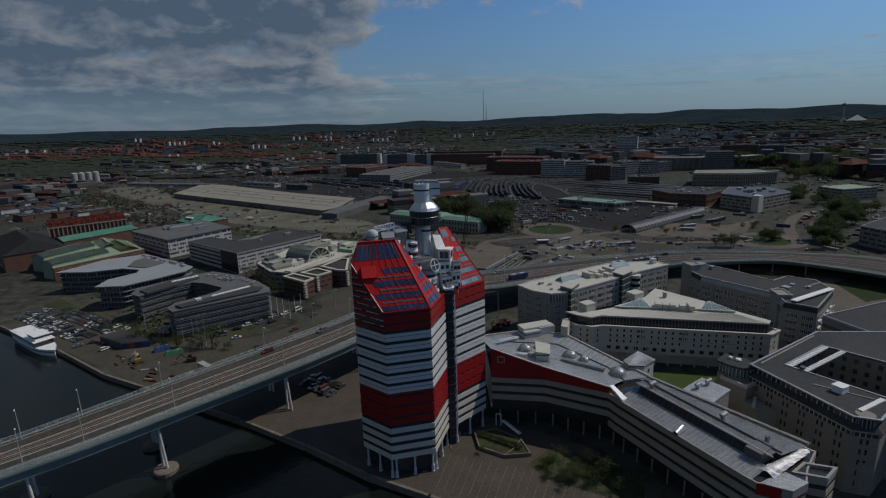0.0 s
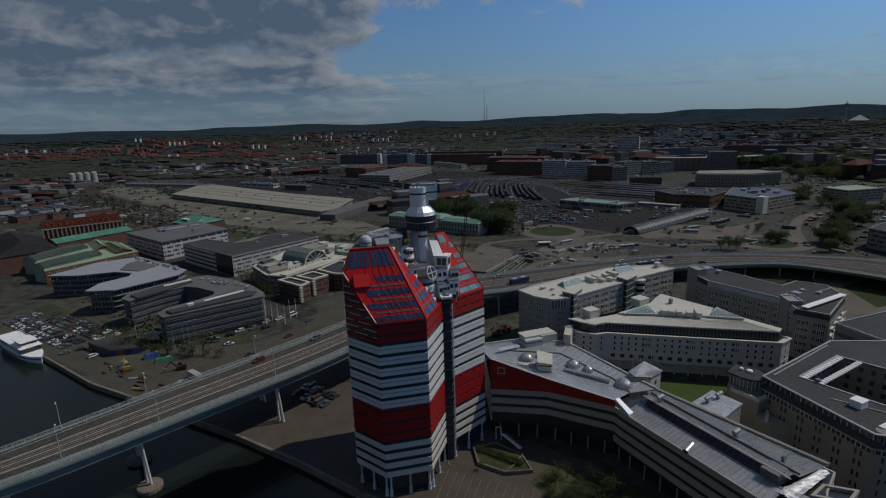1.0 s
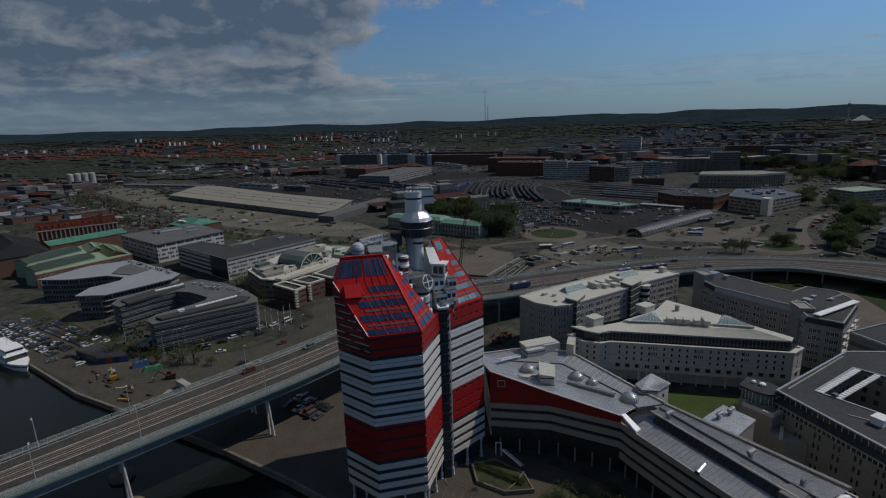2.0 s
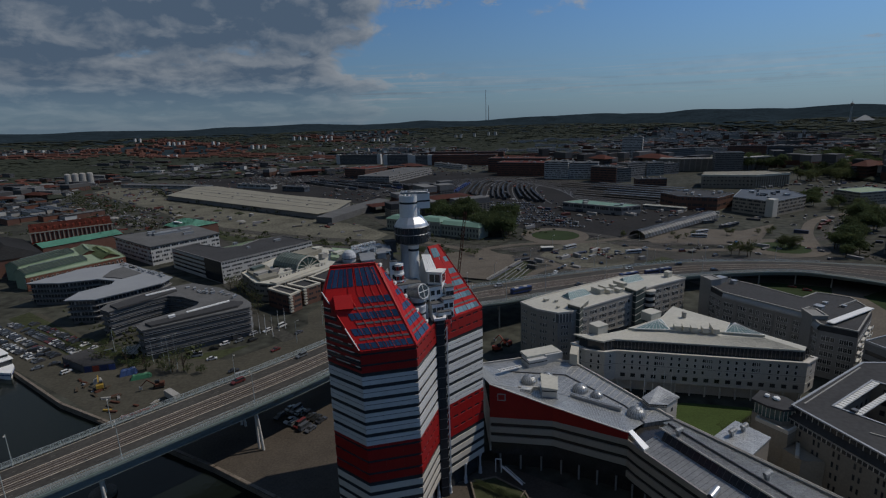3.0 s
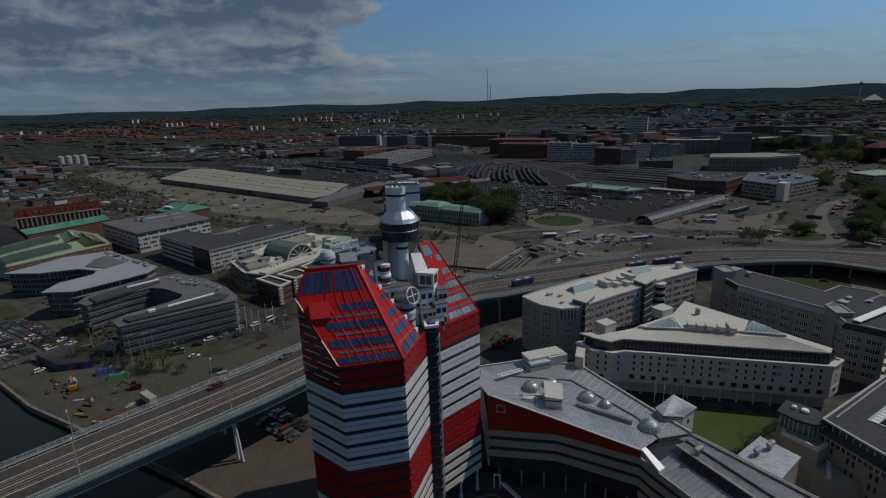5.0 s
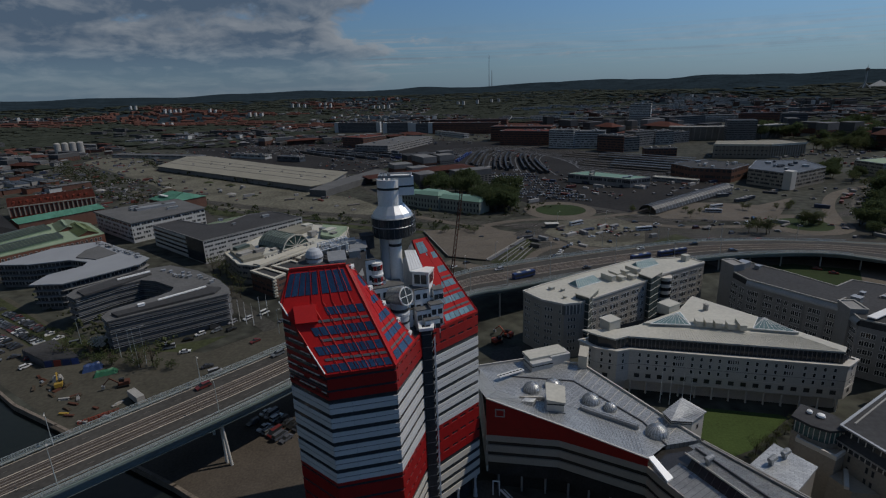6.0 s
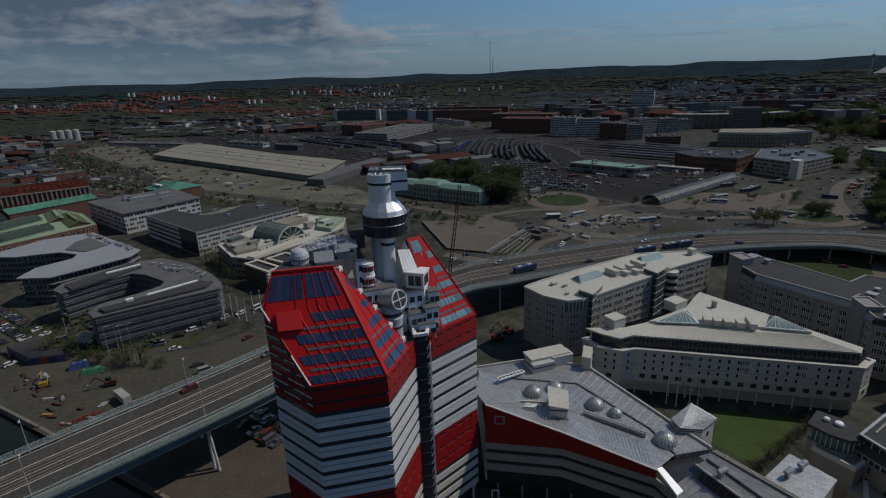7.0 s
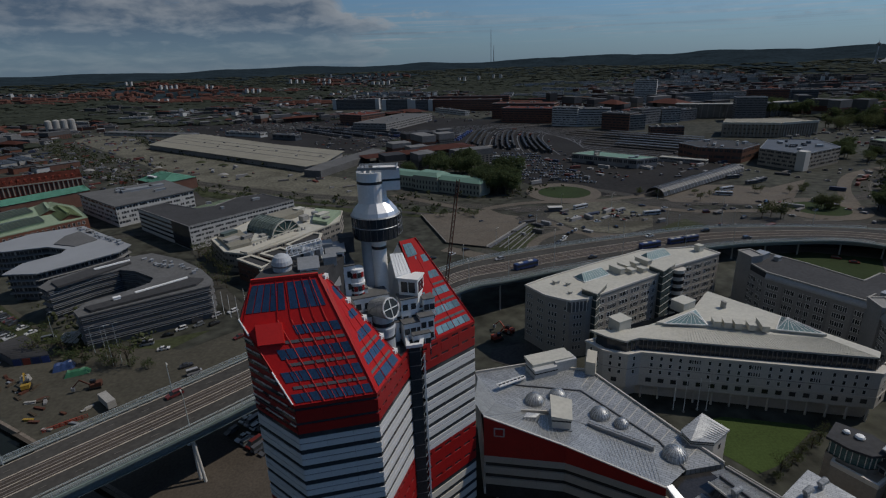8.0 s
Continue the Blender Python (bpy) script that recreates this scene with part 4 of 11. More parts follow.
for i in range(24):
    a0, a1 = 2 * math.pi * i / 24, 2 * math.pi * (i + 1) / 24
    beam(bm, c + axis * 0.1 + (sx * math.cos(a0) + sy * math.sin(a0)) * 1.88, c + axis * 0.1 + (sx * math.cos(a1) + sy * math.sin(a1)) * 1.88, 0.22)
part("window_cross", bm, M["white_render"], hood)
# white lookout room and the sloping white glazing behind it
bm = bmesh.new()
m = Matrix.Translation((1.5, -7.6, 0)) @ Matrix.Rotation(radians(-18), 4, "Z")
box(bm, (-1.9, -1.7, 55), (1.9, 1.7, 63.0), m)
box(bm, (-2.1, -1.9, 63.0), (2.1, 1.9, 63.25), m)
room = part("lookout_room", bm, M["white_render"], tower, "white box room with large dark windows")
for lo, hi in (((-1.4, -1.75, 60.4), (-0.1, -1.68, 62.5)), ((0.1, -1.75, 60.4), (1.4, -1.68, 62.5)), ((1.88, -1.3, 60.4), (1.95, -0.1, 62.5)), ((1.88, 0.1, 60.4), (1.95, 1.3, 62.5)), ((-1.0, -1.75, 57), (0.2, -1.68, 58.4))):
    bm = bmesh.new()
    box(bm, lo, hi, m)
    part("lookout_window", bm, M["glass_band"], room)
bm = bmesh.new()
q = [Vector((-1.3, -8.8, 63.6)), Vector((1.5, -6.4, 63.4)), Vector((0.0, -5.0, 66.9)), Vector((-2.3, -6.7, 67.4))]
v = [bm.verts.new(p) for p in q]
w = [bm.verts.new(p - Vector((0, 0, 0.4))) for p in q]
bm.faces.new(v)
for i in range(4):
    bm.faces.new((w[i], w[(i + 1) % 4], v[(i + 1) % 4], v[i]))
glz = part("sloping_glazing", bm, M["white_render"], tower, "sloping pane of bright white glazing")
for k in range(1, 5):
    bm = bmesh.new()
    beam(bm, q[0].lerp(q[1], k / 5) + Vector((0, 0, 0.06)), q[3].lerp(q[2], k / 5) + Vector((0, 0, 0.06)), 0.09)
    part("glazing_bar", bm, M["white_render"], glz)

# lantern mast
MX, MY = -5.0, -5.2
bm = bmesh.new()
lathe(bm, (MX + 0.7, MY - 0.6), [(1.4, 50), (1.4, 69.4), (1.9, 70.6)], 28)
mast = part("mast_shaft", bm, M["white_render"], tower, "pale grey round mast shaft")
bm = bmesh.new()
lathe(bm, (MX + 0.7, MY - 0.6), [(1.45, 68.4), (1.45, 69.0)], 28)
part("shaft_band", bm, M["glass_band"], mast)
bm = bmesh.new()
lathe(bm, (MX - 1.2, MY + 0.5), [(1.6, 50), (1.6, 70.6)], 24)
part("stair_shaft", bm, M["mast_grey"], mast, "grey stair shaft behind the mast")
bm = bmesh.new()
DC = (MX + 0.4, MY)
lathe(bm, DC, [(2.0, 69.9), (3.4, 70.5), (4.4, 70.8), (4.5, 75.0)], 24)
drum2 = part("lantern", bm, M["glass_band"], mast, "dark round lantern drum of curved glass")
for k in range(24):
    a = 2 * math.pi * (k + 0.5) / 24
    bm = bmesh.new()
    beam(bm, (DC[0] + 4.48 * math.cos(a), DC[1] + 4.48 * math.sin(a), 70.8), (DC[0] + 4.48 * math.cos(a), DC[1] + 4.48 * math.sin(a), 75.1), 0.08)
    part("lantern_rib", bm, M["frame_dark"], drum2)
bm = bmesh.new()
lathe(bm, DC, [(4.46, 73.0), (4.56, 73.1), (4.46, 73.2)], 24)
lathe(bm, DC, [(4.5, 74.95), (4.65, 75.0), (4.5, 75.2)], 24)
part("lantern_rim", bm, M["steel"], drum2)
bm = bmesh.new()
lathe(bm, DC, [(4.45, 75.1), (4.1, 75.9), (2.75, 77.5), (2.7, 77.6)], 14)
part("lantern_cone", bm, M["bright_metal"], drum2, "bright faceted metal cone roof")
for k in range(8):
    # maintenance cage on the flank
    a = radians(-30 + 10 * k)
    bm = bmesh.new()
    beam(bm, (DC[0] + 4.9 * math.cos(a), DC[1] + 4.9 * math.sin(a), 71.4), (DC[0] + 4.9 * math.cos(a), DC[1] + 4.9 * math.sin(a), 75.4), 0.06)
    part("cage_bar", bm, M["steel"], drum2)
bm = bmesh.new()
for z in (71.5, 72.8, 74.1, 75.3):
    for k in range(7):
        a, a2 = radians(-30 + 10 * k), radians(-20 + 10 * k)
        beam(bm, (DC[0] + 4.9 * math.cos(a), DC[1] + 4.9 * math.sin(a), z), (DC[0] + 4.9 * math.cos(a2), DC[1] + 4.9 * math.sin(a2), z), 0.06)
tagged(part("cage_hoop", bm, M["steel"], drum2), kind="stuff")
bm = bmesh.new()
lathe(bm, (MX + 0.1, MY), [(2.65, 77.4), (2.65, 83.0)], 28)
head = part("mast_head", bm, M["white_render"], mast, "white rounded mast head with a dark slot")
bm = bmesh.new()
lathe(bm, (MX + 0.1, MY), [(2.69, 80.9), (2.69, 81.4)], 28)
part("head_slot", bm, M["glass_band"], head)
bm = bmesh.new()
m = Matrix.Translation((MX + 0.1, MY, 0)) @ Matrix.Rotation(radians(12), 4, "Z")
box(bm, (0.6, -2.0, 79.6), (5.0, 2.4, 83.6), m)
sb = part("head_box", bm, M["white_render"], mast, "white square box on the mast head")
bm = bmesh.new()
box(bm, (0.5, -2.04, 81.3), (5.04, 2.44, 81.7), m)
part("box_slot", bm, M["glass_band"], sb)
for k in range(7):
    # aerial fins on top
    a = radians(120 + 35 * k)
    bm = bmesh.new()
    m2 = Matrix.Translation((MX + 0.1 + 1.7 * math.cos(a), MY + 1.7 * math.sin(a), 83)) @ Matrix.Rotation(a, 4, "Z")
    box(bm, (-0.1, -0.35, 0), (0.15, 0.35, 0.9), m2)
    part("head_fin", bm, M["bright_metal"], mast)
bm = bmesh.new()
ring(bm, [(MX + 5.0 * s, MY + 2.2 * u) for s, u in ((-0.4, -1), (1, -1), (1, 1), (-0.4, 1))], [(MX + 4.8 * s, MY + 2.05 * u) for s, u in ((-0.4, -1), (1, -1), (1, 1), (-0.4, 1))], 83.5, 84.0)
part("head_rail", bm, M["steel"], mast)

for cx, cy, lx, ly, z0, z1, turn in ((-12.6, -14.6, 3.6, 3.0, 60, 65.2, 14), (-15.2, -16.6, 3.0, 2.6, 62, 69.4, 14), (-7.0, -9.6, 2.6, 2.4, 55, 60.4, 20), (-11.8, -10.2, 3.0, 2.6, 62, 69.8, 14), (-6.2, -12.4, 2.2, 2.0, 52, 56.8, 20)):
    bm = bmesh.new()
    m = Matrix.Translation((cx, cy, 0)) @ Matrix.Rotation(radians(turn), 4, "Z")
    box(bm, (-lx / 2, -ly / 2, z0), (lx / 2, ly / 2, z1), m)
    hut = part("roof_hut", bm, M["white_render"], tower, "white roof hut with a sloping grey roof")
    bm = bmesh.new()
    v = [bm.verts.new(m @ Vector(p)) for p in ((-lx / 2 - 0.3, -ly / 2 - 0.4, z1), (lx / 2 + 0.3, -ly / 2 - 0.4, z1), (lx / 2 + 0.3, ly / 2 + 0.2, z1 + 1.1), (-lx / 2 - 0.3, ly / 2 + 0.2, z1 + 1.1), (lx / 2 + 0.3, ly / 2 + 0.2, z1), (-lx / 2 - 0.3, ly / 2 + 0.2, z1))]
    for f in ((0, 1, 2, 3), (1, 4, 2), (0, 3, 5), (3, 2, 4, 5), (0, 5, 4, 1)):
        bm.faces.new([v[i] for i in f])
    part("lean_roof", bm, M["steel"], hut)
    for k in range(2):
        for side in (0, 1):
            bm = bmesh.new()
            if side:
                box(bm, (lx / 2 - 0.02, -ly * 0.4 + k * ly * 0.42, z1 - 1.9), (lx / 2 + 0.05, -ly * 0.06 + k * ly * 0.42, z1 - 0.5), m)
            else:
                box(bm, (-lx * 0.42 + k * lx * 0.44, -ly / 2 - 0.05, z1 - 1.9), (-lx * 0.06 + k * lx * 0.44, -ly / 2 + 0.02, z1 - 0.5), m)
            part("hut_window", bm, M["glass_band"], hut)

# ---- equipment on the tower's roof deck ----
dome = root("radome", (-19.6, -16.8, TOP), "white satellite radome on the tower roof", "radome")
bm = bmesh.new()
lathe(bm, (-19.6, -16.8), [(1.6, TOP), (1.6, TOP + 0.9), (1.75, TOP + 1.0), (1.65, TOP + 1.7), (1.25, TOP + 2.4), (0.6, TOP + 2.75), (0.05, TOP + 2.85)], 20)
part("shell", bm, M["mast_grey"], dome)
bm = bmesh.new()
lathe(bm, (-19.6, -16.8), [(1.8, TOP + 0.85), (1.8, TOP + 1.05)], 20)
part("joint_ring", bm, M["frame_dark"], dome)
gantry = root("roof_gantry", (-15.5, -14.0, TOP), "white lattice facade gantry on the tower roof", "gantry")
ga, gb = Vector((-18.8, -15.6, TOP + 1.7)), Vector((-13.4, -13.2, TOP + 2.4))
side = Vector((-0.4, 0.9, 0)).normalized() * 1.1
for off in (Vector((0, 0, 0)), side, Vector((0, 0, 1.4)), side + Vector((0, 0, 1.4))):
    bm = bmesh.new()
    beam(bm, ga + off, gb + off, 0.16)
    part("chord", bm, M["white_render"], gantry)
for k in range(8):
    p, q = ga.lerp(gb, k / 7), ga.lerp(gb, min(1, (k + 1) / 7))
    bm = bmesh.new()
    beam(bm, p, p + Vector((0, 0, 1.4)), 0.12)
    beam(bm, p + side, p + side + Vector((0, 0, 1.4)), 0.12)
    beam(bm, p + Vector((0, 0, 1.4)), p + side + Vector((0, 0, 1.4)), 0.1)
    if k < 7:
        beam(bm, p, q + Vector((0, 0, 1.4)), 0.08)
    part("lattice", bm, M["white_render"], gantry)
for s in (0.7, 1.0):
    p = ga.lerp(gb, s)
    bm = bmesh.new()
    for off in (Vector((0, 0, 0)), side):
        beam(bm, p + off, Vector((p.x + off.x, p.y + off.y, TOP)), 0.3)
    beam(bm, Vector((p.x, p.y, TOP + 0.3)), Vector((p.x, p.y, TOP + 0.3)) + side, 0.4)
    part("leg", bm, M["white_render"], gantry)
for x, y, lx, ly, h, key in ((-14.0, -9.5, 3.0, 2.4, 2.0, "steel"), (-10.2, -7.5, 2.6, 2.6, 2.6, "dark_roof"), (-16.5, -10.5, 2.0, 3.0, 1.5, "mast_grey"), (-12.0, -14.5, 2.2, 1.6, 1.2, "steel"), (-18.5, -11.5, 1.5, 1.5, 1.8, "metal_roof")):
    u = root("roof_plant", (x, y, TOP), "grey ventilation plant housing on the roof deck", "plant unit", "plant on the tower roof")
    roof_box(u, x, y, TOP, lx, ly, h, 18, key, "housing")
    bm = bmesh.new()
    for k in range(5):
        box(bm, (-lx / 2 - 0.04, -ly / 2 + 0.2, 0.3 + k * h / 6), (lx / 2 + 0.04, ly / 2 - 0.2, 0.36 + k * h / 6), Matrix.Translation((x, y, TOP)) @ Matrix.Rotation(radians(18), 4, "Z"))
    part("louvre", bm, M["frame_dark"], u)

# ---- the low striped wing ----
P1, K1, K2 = (15.6, -3.6), (33.2, -7.0), (51.0, -17.5)
F0, F1 = (52.2, -21.0), (71.0, -61.0)
FN, FD = Vector((0.907, 0.42)), Vector((0.42, -0.907))
wing = root("office_wing", (50, -5, 0), "low striped office wing with red fascia and ribbed metal roof", "building")


def wp(s, d):
    """A plan point of the long arm: s metres along its front, d metres in from it."""
    p = Vector(F0) + FD * s + FN * d
    return (p.x, p.y)


FRONT = [P1, K1, K2, F0, F1, (77.0, -64.3), (82.3, -61.9)]
BACK = [(86, -57), (92.6, -50.6), (86.4, -41.6), (78.5, -29.3), (72.0, -21.5), (66.6, -10.5), (62, -2), (48, 27), (30, 31), (16, 28)]
WING = FRONT + BACK
bm = bmesh.new()
prism(bm, inset(WING, 2.2), 0, 8.3, top=False)
part("ground_floor", bm, M["glass_wing"], wing, "dark glazed ground floor set back")
bm = bmesh.new()
prism(bm, inset(WING, 0.4), 5.0, 17.1, top=True, bottom=True)
part("wall", bm, M["glass_wing"], wing, "dark strip windows")
for p, q in zip(FRONT, FRONT[1:]):
    m, ln = along(p, q, 0)
    n = max(1, int(ln / 5.0))
    for k in range(n):
        bm = bmesh.new()
        a = m @ Vector(((k + 0.5) * ln / n, 0.9, 0))
        tube(bm, (a.x, a.y, 0), (a.x, a.y, 5.1), 0.28, 0.28, 8)
        part("column", bm, M["dark_stone"], wing)
edges = list(zip(WING, WING[1:] + WING[:1]))
for i, (p, q) in enumerate(edges):
    zs = (15.3, 12.2, 9.1) if i < 2 else (15.3, 12.2, 9.1, 6.0)
    for z in zs:
        # front strips take the shade-darkened colour, back strips the paler one
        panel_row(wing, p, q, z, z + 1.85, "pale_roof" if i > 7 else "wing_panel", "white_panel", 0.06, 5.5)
# sloping red fascia above the first bays
for (p, zp), (q, zq) in (((P1, 27.6), (K1, 21.6)), ((K1, 21.6), (K2, 19.3))):
    m, ln = along(p, q, 0)
    bm = bmesh.new()
    a = [bm.verts.new(m @ Vector(c)) for c in ((0, -0.08, 17.1), (ln, -0.08, 17.1), (ln, -0.08, zq - 0.1), (0, -0.08, zp - 0.1))]
    b = [bm.verts.new(m @ Vector(c)) for c in ((0, 0.4, 17.1), (ln, 0.4, 17.1), (ln, 0.4, zq - 0.1), (0, 0.4, zp - 0.1))]
    bm.faces.new(a)
    for k in range(4):
        bm.faces.new((b[k], b[(k + 1) % 4], a[(k + 1) % 4], a[k]))
    fascia = part("fascia", bm, M["red_panel"], wing, "red metal fascia that tapers along the eave")
    if zp > 25:
        bm = bmesh.new()
        box(bm, (2.2, -0.2, 22.6), (4.6, 0.1, 24.8), m)
        part("hatch_frame", bm, M["concrete"], fascia, "square framed window in the fascia")
        bm = bmesh.new()
        box(bm, (2.5, -0.23, 22.9), (4.3, 0.05, 24.5), m)
        part("hatch_pane", bm, M["red_panel"], fascia)
bm = bmesh.new()
for p, q, zp, zq in ((P1, K1, 27.6, 21.6), (K1, K2, 21.6, 19.3)):
    beam(bm, (*p, zp), (*q, zq), 0.4, 0.25)
part("eave_coping", bm, M["pale_panel"], wing)
# folded metal roof of the fan: it falls from the tall eave to a crease, and lies level behind it
CR = [(16.5, 24.0), (27.0, 21.0), (43.0, 17.5), (55.5, -3.0), (57.5, -12.0)]
ZB = 18.4
bm = bmesh.new()
pts = {"p": (*P1, 27.6), "k": (*K1, 21.6), "k2": (*K2, 19.3), "e": (13.8, 2.0, 27.6), "c0": (*CR[0], ZB + 1.5), "c1": (*CR[1], ZB), "c2": (*CR[2], ZB), "c3": (*CR[3], ZB), "c4": (*CR[4], ZB),
       "a0": (20.0, 12.0, 19.8), "a1": (26.4, 8.9, 19.0), "a2": (33.4, 8.0, 18.7), "a3": (41.4, 3.4, 18.55), "a4": (53.3, -6.2, 18.45)}
vv = {k: bm.verts.new(v) for k, v in pts.items()}
for f in (("e", "p", "a0"), ("p", "a1", "a0"), ("p", "k", "a1"), ("k", "a2", "a1"), ("k", "a3", "a2"), ("k", "k2", "a3"), ("k2", "a4", "a3"), ("k2", "c4", "a4"),
          ("e", "a0", "c0"), ("a0", "c1", "c0"), ("a0", "a1", "c1"), ("a1", "a2", "c1"), ("a2", "c2", "c1"), ("a2", "a3", "c2"), ("a3", "c3", "c2"), ("a3", "a4", "c3"), ("a4", "c4", "c3")):
    bm.faces.new([vv[k] for k in f])
bmesh.ops.recalc_face_normals(bm, faces=bm.faces[:])
fan_roof = part("fan_roof", bm, M["sheet_roof"], wing, "folded grey standing-seam metal roof")
for a, b, c, d, n in (("p", "k", "a1", "a2", 16), ("k", "k2", "a2", "a4", 26), ("a1", "a2", "c1", "c2", 9), ("a2", "a4", "c2", "c3", 14)):
    for i in range(1, n):
        p = Vector(pts[a]).lerp(Vector(pts[b]), i / n)
        q = Vector(pts[c]).lerp(Vector(pts[d]), i / n)
        bm = bmesh.new()
        beam(bm, p + Vector((0, 0, 0.03)), q + Vector((0, 0, 0.03)), 0.07, 0.06)
        part("seam", bm, M["sheet_silver"], fan_roof)
bm = bmesh.new()
for a, b in (("p", "a0"), ("p", "a1"), ("a1", "a2"), ("k", "a3"), ("a3", "a2")):
    beam(bm, Vector(pts[a]) + Vector((0, 0, 0.06)), Vector(pts[b]) + Vector((0, 0, 0.06)), 0.22, 0.12)
part("fold_cover", bm, M["steel"], fan_roof)
bm = bmesh.new()
beam(bm, (25.8, 8.7, 19.5), (32.6, 8.2, 19.2), 0.35, 0.8)
part("low_upstand", bm, M["pale_panel"], wing, "low white upstand on the roof")
bm = bmesh.new()
v = [bm.verts.new(c) for c in ((25.4, 2.4, 22.4), (28.6, 3.4, 21.4), (29.8, 5.0, 21.3), (26.6, 4.4, 22.2), (25.4, 2.4, 20), (28.6, 3.4, 20), (29.8, 5.0, 20), (26.6, 4.4, 20))]
for f in ((0, 1, 2, 3), (0, 4, 5, 1), (1, 5, 6, 2), (2, 6, 7, 3), (3, 7, 4, 0)):
    bm.faces.new([v[i] for i in f])
part("roof_scoop", bm, M["metal_roof"], wing, "small pale slanted roof scoop")
bm = bmesh.new()
flat = ccw([CR[0], CR[1], CR[2], CR[3], CR[4], (66.6, -10.5), (62, -2), (48, 27), (30, 31), (16, 28)])
prism(bm, flat, 16.9, ZB - 0.03)
back_roof = part("back_roof", bm, M["sheet_roof"], wing, "level grey metal roof")
bm = bmesh.new()
for p, q in (((66.4, -10.5), (62, -2)), ((62, -2), (48, 27)), ((48, 27), (30, 31)), ((30, 31), (16, 28))):
    beam(bm, (*p, ZB + 0.25), (*q, ZB + 0.25), 0.35, 0.6)
part("back_parapet", bm, M["pale_panel"], wing)
bm = bmesh.new()
for a, b in zip(CR, CR[1:]):
    beam(bm, (*a, ZB + 0.2), (*b, ZB + 0.2), 0.3, 0.3)
part("valley_gutter", bm, M["frame_dark"], wing)
bm = bmesh.new()
beam(bm, (41.2, 3.7, ZB + 0.55), (53.4, -5.6, ZB + 0.55), 1.3, 1.2)
kerb_ = part("louvre_kerb", bm, M["steel"], wing, "long dark louvred kerb on the roof")
for k in range(18):
    bm = bmesh.new()
    c = Vector((41.4, 3.6, ZB + 1.2)).lerp(Vector((53.2, -5.5, ZB + 1.2)), k / 17)
    box(bm, (-0.22, -0.22, 0), (0.22, 0.22, 0.16), Matrix.Translation(c))
    part("kerb_cap", bm, M["metal_roof"], kerb_)
# pale laps across the level strip behind the valley
for k in range(15):
    a = Vector((43.6, 19.4, ZB + 0.05)).lerp(Vector((58.4, -9.5, ZB + 0.05)), k / 14)
    b = Vector((48.2, 25.6, ZB + 0.05)).lerp(Vector((63.6, -5.0, ZB + 0.05)), k / 14)
    bm = bmesh.new()
    beam(bm, a, b, 0.16, 0.06)
    part("lap", bm, M["pale_panel"], back_roof)
# the long arm: cross-section of its roof
L_ARM = 43.0


def arm_strip(name, d0, z0, d1, z1, key, s0=0.0, s1=L_ARM, label="", d1e=None):
    b = bmesh.new()
    n = 8
    lo = [(*wp(s0 + (s1 - s0) * i / n, d0), z0) for i in range(n + 1)]
    hi = [(*wp(s0 + (s1 - s0) * i / n, d1 if d1e is None else d1 + (d1e - d1) * i / n), z1) for i in range(n + 1)]
    strip(b, hi, lo)
    bmesh.ops.solidify(b, geom=b.faces[:], thickness=0.25)
    bmesh.ops.recalc_face_normals(b, faces=b.faces[:])
    return part(name, b, M[key], wing, label)


front_slope = arm_strip("front_slope", 0, 17.2, 6.2, 18.5, "sheet_silver", 0, L_ARM, "ribbed pale metal roof slope")
glaze = arm_strip("roof_glazing", 6.2, 18.5, 7.5, 20.4, "slope_dark", 2, L_ARM - 3, "dark sloping strip of roof glazing")
arm_strip("ridge_ledge", 7.5, 20.4, 11.0, 20.45, "metal_roof", 0, L_ARM - 1)
back_slope = arm_strip("back_slope", 11.0, 20.0, 16.6, 19.0, "metal_roof", -2, L_ARM, "", 23.0)
for i in range(64):
    s = 0.4 + i * (L_ARM - 0.8) / 63
    b = bmesh.new()
    beam(b, (*wp(s, 0.1), 17.3), (*wp(s, 6.1), 18.56), 0.1, 0.06)
    part("rib", b, M["steel" if i % 2 else "sheet_silver"], front_slope)
for i in range(22):
    s = 3 + i * (L_ARM - 8) / 21
    b = bmesh.new()
    beam(b, (*wp(s, 6.25), 18.6), (*wp(s, 7.5), 20.45), 0.08, 0.1)
    part("glazing_bar", b, M["frame_dark"], glaze)
for i in range(24):
    s = -1 + i * (L_ARM - 1) / 23
    b = bmesh.new()
    beam(b, (*wp(s, 11.1), 20.06), (*wp(s, 16.4 + 6.2 * (s + 2) / (L_ARM + 2)), 19.08), 0.07, 0.07)
    part("seam", b, M["steel"], back_slope)
for name, d, z, w, h, key in (("front_gutter", -0.1, 17.2, 0.4, 0.35, "concrete"), ("ridge_rail", 11.0, 20.7, 0.25, 0.5, "frame_dark"), ("ledge_rail", 7.6, 20.7, 0.2, 0.3, "pale_panel")):
    bm = bmesh.new()
    beam(bm, (*wp(0, d), z), (*wp(L_ARM, d), z), w, h)
    part(name, bm, M[key], wing)
for off, zz in ((-0.2, 19.3), (-1.1, 19.5)):
    bm = bmesh.new()
    beam(bm, (*wp(-2, 16.6 + off), zz), (*wp(L_ARM, 23.0 + off), zz), 0.3, 0.5)
    part("back_coping", bm, M["concrete"], wing)
# glass fin where the arm meets the fan, its gleam painted as white
bm = bmesh.new()
q = [Vector((50.9, -17.8, 19.9)), Vector((52.3, -17.1, 19.8)), Vector((54.8, -22.2, 17.9)), Vector((53.0, -23.4, 18.0))]
v = [bm.verts.new(p) for p in q]
w = [bm.verts.new(p - Vector((0, 0, 0.5))) for p in q]
